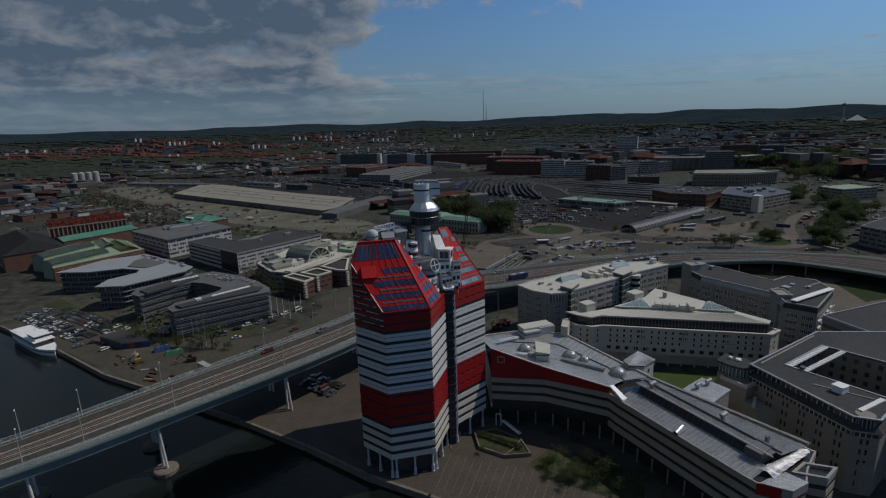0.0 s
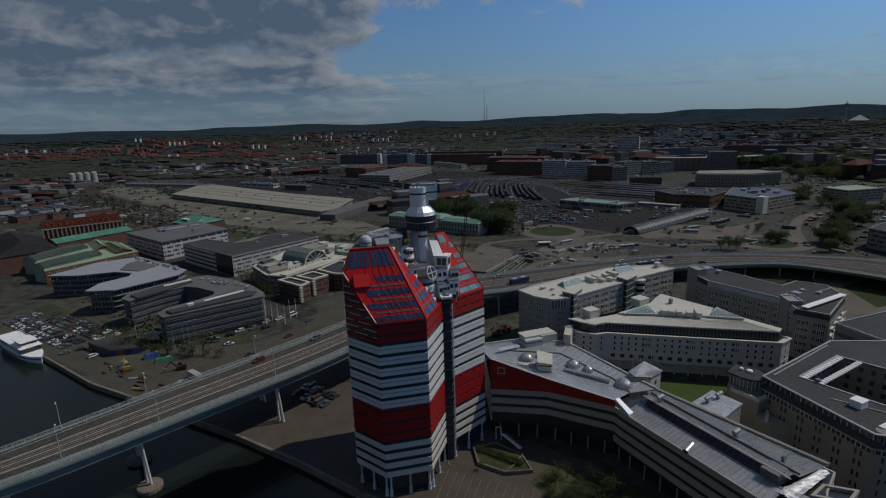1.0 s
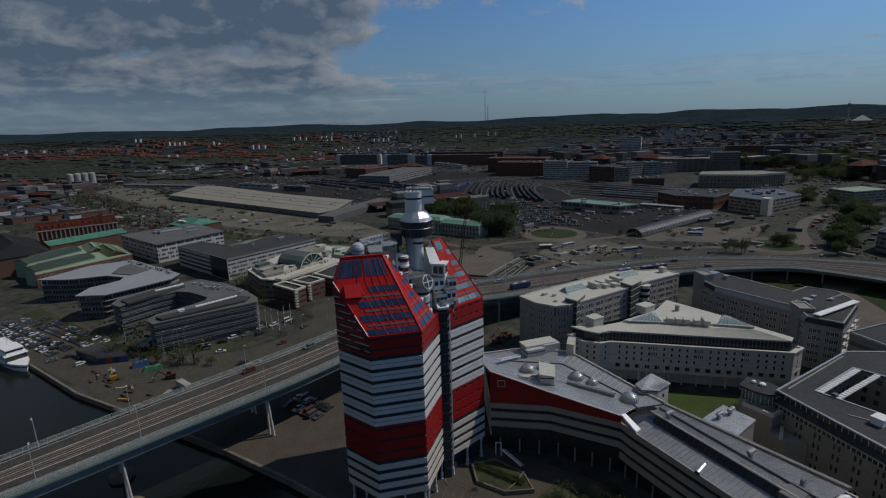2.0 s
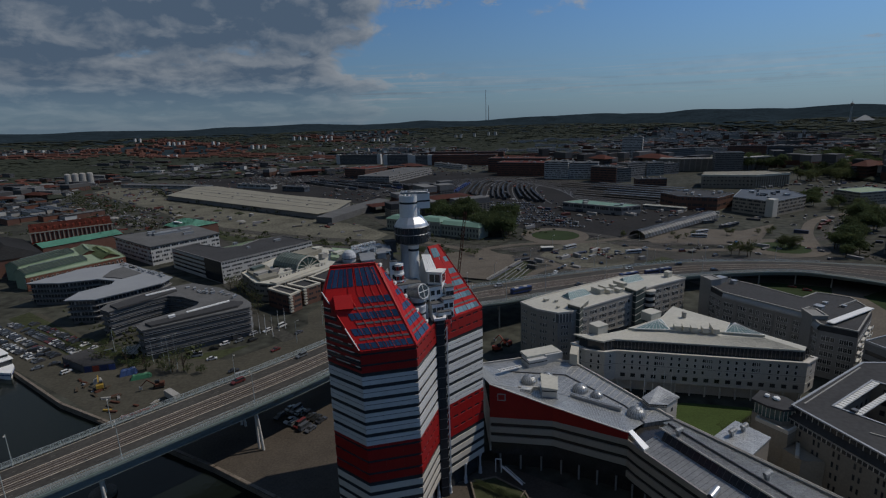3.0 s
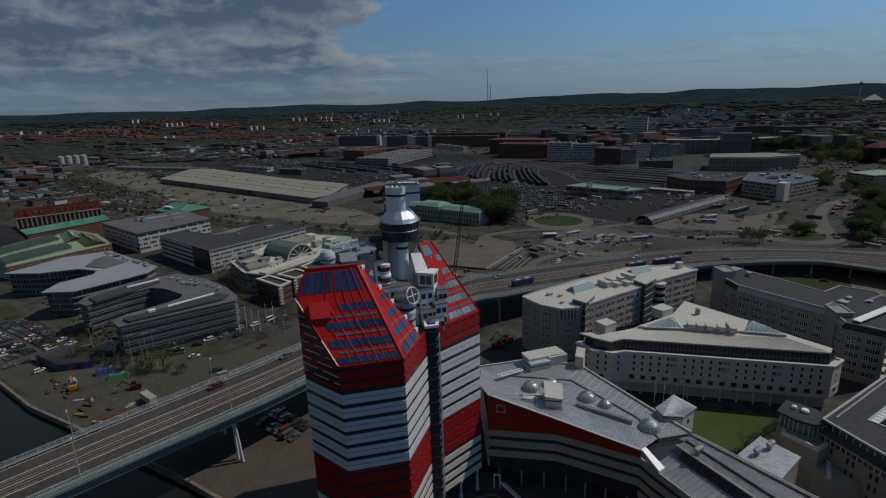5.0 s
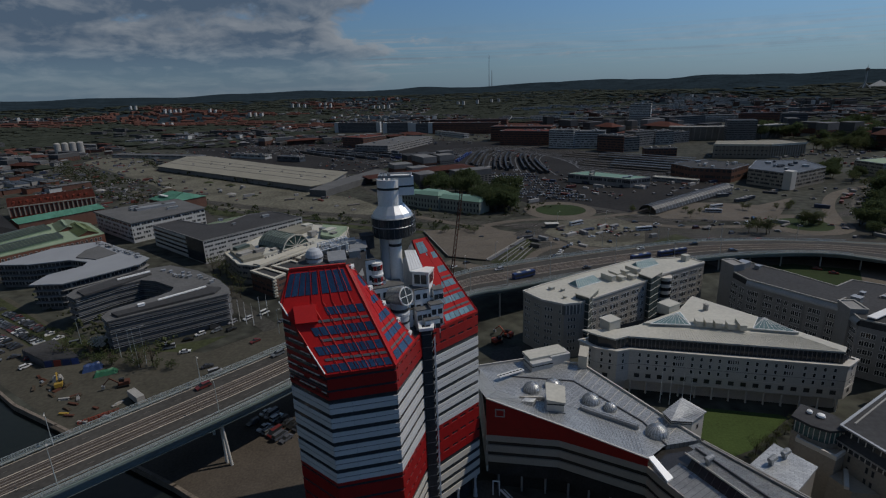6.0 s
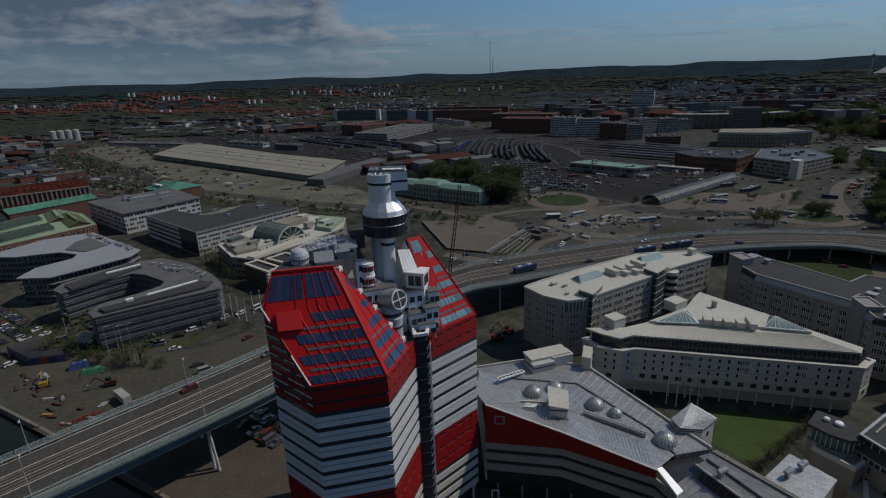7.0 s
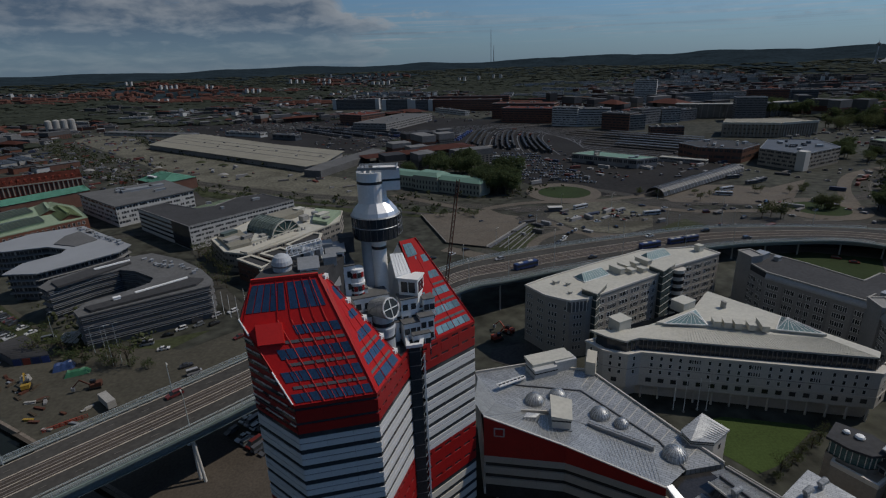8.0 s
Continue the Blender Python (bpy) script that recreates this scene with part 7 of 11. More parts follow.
def banded(name, label, pts, z, floors, wall, roof, rim="steel", gap=0.42, group="", z0=1.0):
    """A flat-roofed office with a glazed strip on every floor."""
    r, pp = block(name, label, pts, 0, z, wall, roof, 0.5, rim, group=group)
    pitch = (z - z0 - 0.6) / floors
    posts_ = bmesh.new()
    for k in range(floors):
        zz = z0 + k * pitch + pitch * (1 - gap) * 0.75
        strip_ = bmesh.new()
        for p, q in zip(pp, pp[1:] + pp[:1]):
            m, full = along(p, q, 0)
            if full < 3:
                continue
            box(strip_, (0.5, -0.03, zz), (full - 0.5, 0.05, zz + pitch * gap), m)
            for i in range(1, int(full / 2.2)):
                w = (0.12, 0.12, 0.7, 0.12, 0.2, 0.12, 1.0)[(i * 5 + k * 3 + i * i * k) % 7]
                box(posts_, (i * 2.2 - w, -0.06, zz), (i * 2.2 + w, 0, zz + pitch * gap), m)
        part("window_strip", strip_, M["glass_band"], r)
    tagged(part("mullion", posts_, M[wall], r), kind="stuff")
    return r, pp


# block with an open court
CO = [(-134.4, 86.7), (-129.8, 82.0), (-91.2, 108.0), (-93.0, 114.0), (-102.6, 126.5), (-119.1, 141.6), (-138.0, 152.3), (-147.5, 147.0), (-167.1, 120.6), (-166.1, 112.8), (-160.5, 109.0), (-150.5, 123.0), (-142.0, 131.5), (-132.8, 128.7), (-119.5, 119.0), (-118.2, 113.5), (-122.1, 107.0), (-134.2, 93.8)]
court = root("court_office", (-130, 115, 0), "dark grey louvred office built round an open court", "building")
bm = bmesh.new()
prism(bm, CO, 0, 14.6, top=False)
part("wall", bm, M["dark_cladding"], court)
bm = bmesh.new()
prism(bm, inset(CO, -0.7), 14.5, 15.0, bottom=True)
part("roof", bm, M["grey_roof"], court, "weathered grey roof round the court")
for p, q in zip(CO, CO[1:] + CO[:1]):
    for k in range(4):
        zz = 2.0 + k * 3.2
        wall_band(court, "window_strip", p, q, zz, zz + 1.3, 0.04, M["glass_band"], 0.05, (-0.2, -0.2))
        wall_band(court, "floor_slab", p, q, zz + 1.95, zz + 2.15, 0.9, M["dark_cladding"], 0.0)
        if math.hypot(q[0] - p[0], q[1] - p[1]) < 9:
            continue
        wall_band(court, "louvre", p, q, zz + 1.45, zz + 1.57, 0.9, M["pale_metal"], 0.0)
        wall_band(court, "louvre", p, q, zz + 0.6, zz + 0.7, 0.9, M["steel"], 0.0)
mull = bmesh.new()
for p, q in zip(CO, CO[1:] + CO[:1]):
    m, ln = along(p, q, 0)
    for i in range(1, int(ln / 1.8)):
        for k in range(4):
            box(mull, (i * 1.8 - 0.09, -0.12, 2.0 + k * 3.2), (i * 1.8 + 0.09, 0, 3.3 + k * 3.2), m)
tagged(part("mullion", mull, M["pale_metal"], court), kind="stuff")
roof2 = ccw([(-131.6, 87.8), (-127.0, 84.4), (-96.5, 107.5), (-96.0, 114.0), (-102.6, 115.4), (-118.3, 99.4)])
bm = bmesh.new()
prism(bm, roof2, 14.9, 16.0)
part("raised_roof", bm, M["dark_roof"], court)
bm = bmesh.new()
prism(bm, ccw([(-163.8, 116.2), (-157.0, 110.5), (-147.5, 124.5), (-140.2, 138.0), (-148.5, 146.0)]), 14.9, 15.8)
part("raised_roof", bm, M["dark_roof"], court)
rg = random.Random(19)
for k in range(16):
    s_ = rg.random()
    roof_box(court, -100 - 38 * s_ + rg.uniform(-3, 3), 121 + 25 * s_ + rg.uniform(-4, 3), 15.0, rg.uniform(0.7, 2.0), rg.uniform(0.7, 1.6), rg.uniform(0.5, 1.2), 40, rg.choice(("steel", "pale_metal", "dark_stone")), "roof_unit")
for a, b in (((-118.1, 99.9), (-103.2, 114.8)), ((-152.4, 129.2), (-142.0, 140.2))):
    bm = bmesh.new()
    beam(bm, (*a, 16.2), (*b, 16.2), 1.1, 0.6)
    part("roof_light", bm, M["white_render"], court, "long white roof light")
roof_box(court, -122.5, 94.5, 16.0, 2.6, 1.6, 0.8, 40, "white_render", "roof_unit")
# fan-shaped pale canopy at the court entrance
can = root("entrance_canopy", (-141, 88, 0), "pale fan-shaped entrance canopy beside the office", "canopy")
for k in range(7):
    a0, a1 = radians(185 + 14 * k), radians(185 + 14 * (k + 1) - 2)
    bm = bmesh.new()
    c = Vector((-136, 92, 4.6))
    e0, e1 = c + Vector((9 * math.cos(a0), 9 * math.sin(a0), -1.2)), c + Vector((9 * math.cos(a1), 9 * math.sin(a1), -1.2))
    v = [bm.verts.new(p) for p in (c, e0, (e0 + e1) / 2 + Vector((0, 0, -0.3)) + (e0 - c) * 0.05, e1)]
    bm.faces.new(v)
    bmesh.ops.solidify(bm, geom=bm.faces[:], thickness=0.2)
    part("leaf", bm, M["pale_panel"], can)
for dx, dy in ((-4, -3), (-7, 1), (-2, -7)):
    bm = bmesh.new()
    tube(bm, (-136 + dx, 92 + dy, 0), (-136 + dx, 92 + dy, 3.7), 0.12)
    part("post", bm, M["steel"], can)

# two-armed office under a thin pale roof, a court between the arms
PO = ccw([(-243, 168.5), (-237.5, 180), (-230, 198), (-209, 210.5), (-180, 187), (-159, 170.5), (-159, 160), (-170, 146), (-182, 132.5), (-197, 132.5), (-198, 146.5), (-188, 160), (-190, 168), (-204, 173), (-223, 167)])
prong = root("pronged_office", (-200, 178, 0), "dark louvred two-armed office under a thin pale roof", "building")
bm = bmesh.new()
prism(bm, inset(PO, 1.2), 0, 13.6, top=False)
part("wall", bm, M["dark_cladding"], prong)
bm = bmesh.new()
prism(bm, inset(PO, -0.8), 13.7, 14.1, bottom=True)
part("roof", bm, M["pale_metal"], prong, "pale grey sheet roof with a wide overhang")
mull = bmesh.new()
for p, q in zip(PO, PO[1:] + PO[:1]):
    m, ln = along(p, q, 0)
    for k in range(4):
        zz = 1.6 + k * 3.1
        wall_band(prong, "window_strip", p, q, zz, zz + 1.7, -1.0, M["glass_band"], 1.3, (-0.6, -0.6))
        wall_band(prong, "floor_slab", p, q, zz + 2.15, zz + 2.45, 0.3, M["dark_stone"], 1.3)
        for i in range(1, int(ln / 2.0)):
            w = 0.45 if (i * 3 + k * 5) % 7 == 0 else 0.1
            box(mull, (i * 2.0 - w, 0.9, zz), (i * 2.0 + w, 1.1, zz + 1.7), m)
tagged(part("mullion", mull, M["steel"], prong), kind="stuff")
bm = bmesh.new()
prism(bm, ccw([(-206, 190), (-202.5, 175.5), (-188, 170.5), (-182.5, 181.5), (-203, 198.5)]), 14.1, 14.6)
part("roof_terrace", bm, M["grey_roof"], prong, "darker raised roof plane")
rg = random.Random(41)
for k in range(13):
    s_ = k / 12
    roof_box(prong, -207 + 42 * s_ + rg.uniform(-1, 1), 206 - 33 * s_ + rg.uniform(-1.5, 1), 14.2, rg.uniform(1.4, 3), rg.uniform(1.2, 2.2), rg.uniform(0.6, 1.3), -38, rg.choice(("steel", "pale_metal", "dark_stone")), "roof_unit")
# white office with strip windows, and its dark neighbour
wo, wpp = banded("white_office", "white office block with strip windows and dark eave", [(-266.0, 299.0), (-214.0, 255.0), (-180.0, 300.0), (-221.0, 341.0)], 14.6, 4, "office_white", "grey_roof", "dark_roof", 0.5)
bm = bmesh.new()
prism(bm, inset(wpp, -0.9), 14.4, 15.2, bottom=True)
part("roof_slab", bm, M["grey_roof"], wo, "overhanging grey roof slab")
for x, y, lx, ly in ((-225, 305, 22, 8), (-215, 315, 10, 6), (-235, 300, 6, 5), (-205, 300, 8, 3), (-240, 308, 5, 4)):
    roof_box(wo, x, y, 15.2, lx, ly, 1.6, 42, "steel", "roof_unit")
dn, dpp = banded("dark_roof_office", "long office with dark flat roof and white strip facade", [(-194.0, 246.5), (-139.5, 199.0), (-92.0, 255.5), (-120.0, 278.0), (-136.5, 268.7), (-143.0, 247.0), (-153.0, 241.7), (-183.6, 260.5)], 15.2, 5, "office_white", "dark_roof", "dark_stone", 0.45)
wall_band(dn, "grey_facade", dpp[0], dpp[1], 0.5, 14.0, 0.1, M["grey_stone"])
wall_band(dn, "dark_link", (dpp[0][0] * 0.32 + dpp[1][0] * 0.68, dpp[0][1] * 0.32 + dpp[1][1] * 0.68), dpp[1], 0.5, 15.0, 0.16, M["glass_band"])
for k in range(4):
    wall_band(dn, "window_strip", dpp[0], dpp[1], 2.4 + 3 * k, 3.7 + 3 * k, 0.14, M["glass_band"], 0.05, (-1, -16))
for x, y, lx, ly in ((-150, 255, 3, 2), (-135, 240, 2, 2), (-120, 262, 5, 3)):
    roof_box(dn, x, y, 14.7, lx, ly, 1.2, 42, "steel", "roof_unit")

# old industrial halls: green copper and moss roofs, brick walls


def gable(name, label, p, q, width, z_eave, z_ridge, wall, roof, group="", over=0.6, hip=0.0, category="building"):
    """A long hall from p to q with a pitched roof."""
    m, ln = along(p, q, 0)
    r = root(name, ((p[0] + q[0]) / 2, (p[1] + q[1]) / 2, 0), label, category, group)
    h = width / 2
    bm = bmesh.new()
    v = lambda x, y, z: bm.verts.new(m @ Vector((x, y, z)))
    a = [v(0, -h, 0), v(ln, -h, 0), v(ln, h, 0), v(0, h, 0)]
    b = [v(0, -h, z_eave), v(ln, -h, z_eave), v(ln, h, z_eave), v(0, h, z_eave)]
    for i in range(4):
        bm.faces.new((a[i], a[(i + 1) % 4], b[(i + 1) % 4], b[i]))
    if not hip:
        bm.faces.new((b[3], b[0], v(0, 0, z_ridge)))
        bm.faces.new((b[1], b[2], v(ln, 0, z_ridge)))
    part("wall", bm, M[wall], r)
    bm = bmesh.new()
    o = over
    dz = (z_ridge - z_eave) / h * o
    e = [v(-o, -h - o, z_eave - dz), v(ln + o, -h - o, z_eave - dz), v(ln + o, h + o, z_eave - dz), v(-o, h + o, z_eave - dz)]
    r0, r1 = v(-o + hip, 0, z_ridge), v(ln + o - hip, 0, z_ridge)
    bm.faces.new((e[0], e[1], r1, r0))
    bm.faces.new((e[2], e[3], r0, r1))
    if hip:
        bm.faces.new((e[1], e[2], r1))
        bm.faces.new((e[3], e[0], r0))
    bmesh.ops.solidify(bm, geom=bm.faces[:], thickness=0.3)
    bmesh.ops.recalc_face_normals(bm, faces=bm.faces[:])
    part("roof", bm, M[roof], r)
    return r, m, ln


gable("copper_hall", "long brick hall under a green copper roof", (-320, 284), (-285, 334), 20, 12, 14.8, "dark_brick", "copper")
ware, wpts = block("brick_warehouse", "broad brick warehouse with a mossy flat roof and white windows", [(-306, 238), (-267, 198), (-231, 250), (-262, 284), (-290, 300)], 0, 9.6, "brick", "pale_green", 0.3, "pale_green")
windows(ware, (-267, 198), (-231, 250), (1.8, 5.4), 3.0, 1.6, 2.2, "frame_white")
windows(ware, (-306, 238), (-267, 198), (1.8, 5.4), 3.0, 1.6, 2.2, "frame_white")
for (p, q, w, zr, key, lab) in (((-297, 226), (-284, 266), 13, 14.0, "glass_roof", "long hall with a grey glazed saddle roof"), ((-275, 204), (-257, 240), 13, 14.0, "glass_roof", "long hall with a grey glazed saddle roof"), ((-286, 288), (-264, 262), 12, 12.4, "pale_green", "hall with a pale green saddle roof"),
                            ((-268, 276), (-240, 247), 12, 12.6, "moss_roof", "hall with a mossy green saddle roof")):
    r, m, ln = gable("brick_hall", lab, p, q, w, zr - 2.6, zr, "pale_green" if key == "glass_roof" else "brick", key, "old brick halls")
    bm = bmesh.new()
    box(bm, (ln * 0.15, -0.9, zr - 0.5), (ln * 0.85, 0.9, zr + 0.4), m)
    part("ridge_light", bm, M[key], r)
    if key == "glass_roof":
        for k in range(int(ln / 2.4)):
            for sy in (-1, 1):
                bm = bmesh.new()
                beam(bm, m @ Vector((1 + k * 2.4, sy * 0.9, zr + 0.1)), m @ Vector((1 + k * 2.4, sy * (w / 2 + 0.4), zr - 2.6)), 0.18, 0.14)
                part("glazing_bar", bm, M["pale_green"], r)
# dark brick house with a hipped roof
db, m, ln = gable("dark_brick_house", "dark brick office with a hipped slate roof", (-368, 300), (-308, 240), 40, 13, 21, "dark_brick", "dark_roof", hip=15)
for k in range(int(ln / 3.6)):
    for z in (2.5, 5.9, 9.3):
        ob = new("window", window_mesh(1.2, 1.8, "frame_white"))
        ob.matrix_basis = m @ Matrix.Translation((2 + k * 3.6, -20, z))
        attach(ob, db)
# red brick arcade building with white piers
ar, m, ln = gable("arcade_building", "red brick building with a row of white stone piers", (-379, 357), (-327, 396), 26, 12, 18, "red_brick", "brick_roof")
for k in range(12):
    bm = bmesh.new()
    box(bm, ((k + 0.7) * ln / 13, -9.5, 13.0), ((k + 0.7) * ln / 13 + 1.6, -6.5, 15.6), m)
    part("dormer", bm, M["red_brick"], ar)
for k in range(19):
    bm = bmesh.new()
    box(bm, (k * ln / 18 - 0.5, -13.9, 3.0), (k * ln / 18 + 0.5, -12.9, 11.0), m)
    part("pier", bm, M["tan_stone"], ar)
    if k < 18:
        bm = bmesh.new()
        box(bm, (k * ln / 18 + 0.9, -13.1, 3.5), ((k + 1) * ln / 18 - 0.9, -12.95, 9.5), m)
        part("tall_window", bm, M["dark_brick"], ar)
bm = bmesh.new()
box(bm, (-1, -14.2, 11.0), (ln + 1, -12.8, 11.9), m)
part("entablature", bm, M["tan_stone"], ar)
# brick house with a copper hip roof
ch, m, ln = gable("copper_roof_house", "brick house under a green copper mansard roof", (-252, 388), (-222, 366), 34, 10, 15.5, "dark_brick", "copper", hip=9)
bm = bmesh.new()
box(bm, (8, -12, 12.6), (20, -9.5, 13.6), m)
part("roof_light", bm, M["white_render"], ch)
# red brick house with white dormers
rb_, m, ln = gable("brick_dormer_house", "red brick house with white gabled dormers", (-162, 254), (-146, 280), 20, 9.5, 11.5, "brick", "pale_green")
for k in range(6):
    for z in (2.6, 6.2):
        ob = new("window", window_mesh(1.4, 2.0, "frame_white"))
        ob.matrix_basis = m @ Matrix.Translation((2.5 + k * 5, -10, z))
        attach(ob, rb_)
# cream-roofed complex beside the bridge head: a glass hall, flat roofs and brick ranges
CX = [(-122, 186), (-106, 163), (-92.5, 158), (-74, 182), (-54, 214), (-56, 238), (-82, 250), (-110, 226)]
cx_, cp = banded("cream_complex", "brown office complex with pale cream roofs round a glass hall", CX, 11.0, 3, "shade_tan", "pale_roof", "cream_wall")
for pts, z, key in (([(-119, 187), (-104, 166), (-95, 174), (-110, 199)], 12.2, "cream_roof"), ([(-101, 202), (-96, 176), (-85, 187), (-92, 204)], 12.0, "pale_roof"), ([(-70, 212), (-60, 206), (-56, 232), (-74, 240)], 12.8, "pale_green"), ([(-104, 222), (-92, 214), (-80, 232), (-88, 244)], 13.6, "cream_roof")):
    bm = bmesh.new()
    prism(bm, ccw(pts), 10, z)
    part("roof_terrace", bm, M[key], cx_)
bm = bmesh.new()
beam(bm, (-94.5, 159.5, 10.4), (-75.5, 191.5, 10.4), 5.5, 2.6)
part("vault", bm, M["cream_wall"], cx_, "long cream vault over the street range")
# glass hall: ridge from the street gable back into the block
HA, HB = Vector((-80.6, 190.5, 0)), Vector((-99.5, 204.3, 0))
hx = (HB - HA).normalized()
hy = Vector((-hx.y, hx.x, 0))
hall = [(9.5, 12.4), (8.0, 15.2), (5.0, 17.8), (0, 19.2), (-5.0, 17.8), (-8.0, 15.2), (-9.5, 12.4)]
hall_pt = lambda u, i, g=0.0: HA + hx * u + hy * (hall[i][0] * (1 + g)) + Vector((0, 0, hall[i][1] + 8 * g))
for i in range(6):
    bm = bmesh.new()
    strip(bm, [hall_pt(0.4, i), hall_pt(23, i)], [hall_pt(0.4, i + 1), hall_pt(23, i + 1)])
    bmesh.ops.solidify(bm, geom=bm.faces[:], thickness=0.2)
    part("glass_slope", bm, M["hall_glass"], cx_, "grey-green glazed slope")
for k in range(10):
    bm = bmesh.new()
    for i in range(6):
        beam(bm, hall_pt(0.5 + 2.5 * k, i, 0.012), hall_pt(0.5 + 2.5 * k, i + 1, 0.012), 0.2, 0.18)
    part("rib", bm, M["glass_roof"], cx_)
for u in (0.0, 23.2):
    bm = bmesh.new()
    bm.faces.new([bm.verts.new(hall_pt(u, i)) for i in range(7)] + [bm.verts.new(HA + hx * u + hy * -9.5 + Vector((0, 0, 9))), bm.verts.new(HA + hx * u + hy * 9.5 + Vector((0, 0, 9)))])
    bmesh.ops.solidify(bm, geom=bm.faces[:], thickness=0.15)
    part("gable", bm, M["glass_teal"], cx_)
bm = bmesh.new()
for i in range(6):
    beam(bm, hall_pt(-0.3, i, 0.02), hall_pt(-0.3, i + 1, 0.02), 0.7, 0.6)
part("gable_rim", bm, M["pale_roof"], cx_, "pale arched gable rim")
for i in range(7):
    bm = bmesh.new()
    beam(bm, HA - hx * 0.3 + Vector((0, 0, 12.2)), hall_pt(-0.3, i), 0.35, 0.3)
    part("gable_bar", bm, M["pale_roof"], cx_)
bm = bmesh.new()
beam(bm, HA - hx * 0.3 + hy * 9.8 + Vector((0, 0, 11.8)), HA - hx * 0.3 - hy * 9.8 + Vector((0, 0, 11.8)), 0.7, 1.2)
part("gable_base", bm, M["pale_roof"], cx_)
for cx0, cy0, lx, ly, hh, key in ((-100, 182, 6, 3, 1.8, "dark_stone"), (-107, 178, 8, 5, 1.5, "concrete"), (-113, 190, 9, 4, 1.8, "glass_roof"), (-92, 184, 3, 3, 1.2, "concrete"), (-66, 222, 8, 5, 2.2, "pale_roof"), (-76, 216, 5, 4, 2.6, "concrete"), (-62, 214, 4, 3, 1.8, "dark_stone"), (-84, 236, 6, 5, 2.4, "pale_roof"), (-72, 228, 3, 3, 1.5, "steel")):
    roof_box(cx_, cx0, cy0, 11.9, lx, ly, hh, 55, key, "penthouse")
for k in range(16):
    # short posts of the roof terrace rail
    c = Vector((-93, 171)).lerp(Vector((-72, 200)), k / 15)
    roof_box(cx_, c.x, c.y, 10.9, 1.0, 0.7, 1.3, 57, "pale_roof" if k % 2 else "dark_stone", "roof_post", lid=False)
for nm, pts in (("brick_annex", [(-95.3, 151.5), (-89.8, 157), (-74.8, 145), (-78.8, 137.4)]), ("brick_annex", [(-86, 158.5), (-78, 168), (-66.5, 158.5), (-74, 150)]), ("brick_annex", [(-76, 172), (-63, 161), (-57, 160), (-60, 190), (-66, 192)])):
    an, ap = banded(nm, "brown brick range with cream coping and banded corner", pts, 10.6, 3, "dark_brick", "dark_roof", "cream_wall")
    bm = bmesh.new()
    ring(bm, inset(ap, -0.25), inset(ap, 1.3), 10.5, 10.9)
    part("coping", bm, M["cream_wall"], an)
    far_corner = max(ap, key=lambda p: p[0] - p[1])
    for k in range(6):
        roof_box(an, far_corner[0], far_corner[1], 1.2 + 1.6 * k, 1.9, 1.9, 0.5, 40, "cream_wall", "quoin", lid=False)

# ---- roads, yards and planting in the middle distance ----
sheet("yard", [(-575, 772), (-340, 525), (-215, 374), (-60, 300), (-40, 340), (-75, 395), (-120, 425), (-130, 440), (-375, 620), (-570, 930)], 0.05, "gravel", "pale gravel freight yard", "ground")
sheet("verge", [(-216, 373), (-121, 327), (-55, 291), (-24, 280), (36, 250), (36, 234), (-24, 262), (-55, 273), (-124, 305), (-214, 352)], 0.09, "scrub", "rough dark green verge beside the canal", "lawn")


def road(name, line, width, z, key, label):
    """A street along a line."""
    pts = smooth_line([(x, y, z) for x, y in line], 5)
    left, right = [], []
    for i, p in enumerate(pts):
        d = (pts[min(i + 1, len(pts) - 1)] - pts[max(i - 1, 0)]).normalized()
        n = Vector((-d.y, d.x, 0)) * width / 2
        left.append(p + n)
        right.append(p - n)
    b = bmesh.new()
    strip(b, left, right)
    b.normal_update()
    for f in b.faces:
        if f.normal.z < 0:
            f.normal_flip()
    return solo(name, b, M[key], label, "road", kind="structure")


road("road", [(-420, 540), (-250, 418), (-120, 340), (-40, 308), (40, 276), (90, 262)], 13, 0.14, "street", "grey dual carriageway beside the freight yard")
road("road", [(-420, 528), (-250, 402), (-130, 322), (-50, 284), (36, 244)], 6, 0.16, "asphalt", "dark service road beside the canal")
road("road", [(-80, 470), (-50, 400), (-20, 330), (0, 300)], 9, 0.17, "street", "grey side street")
road("road", [(40, 240), (120, 232), (200, 215), (262, 200), (330, 150)], 15, 0.18, "asphalt", "wide dark tram street")
road("road", [(60, 262), (140, 272), (220, 262), (300, 262), (380, 300)], 12, 0.2, "asphalt", "dark street round the square")
road("road", [(110, 340), (150, 300), (170, 268), (185, 238)], 9, 0.22, "asphalt", "dark street towards the station")
road("road", [(300, 200), (330, 280), (380, 330), (440, 345), (560, 420)], 14, 0.19, "street", "pale avenue beside the park")
road("road", [(-640, 700), (-480, 560), (-300, 420), (-200, 330), (-160, 300)], 8, 0.15, "asphalt", "dark industrial street")
road("road", [(-260, 180), (-215, 225), (-170, 236), (-130, 190), (-100, 135), (-70, 100)], 8, 0.13, "street", "grey street between the offices")
road("road", [(-90, 200), (-120, 250), (-170, 300), (-210, 360)], 8, 0.12, "asphalt", "dark street between the offices")
sheet("road_west", [(-160, 74), (-142, 86), (-92, 80), (-75, 96), (-66, 120), (-70, 136), (-60, 160), (-25, 112), (-58, 62), (-96, 46), (-122, 56)], 0.07, "dirt", "worn brown street beside the bridge", "road")
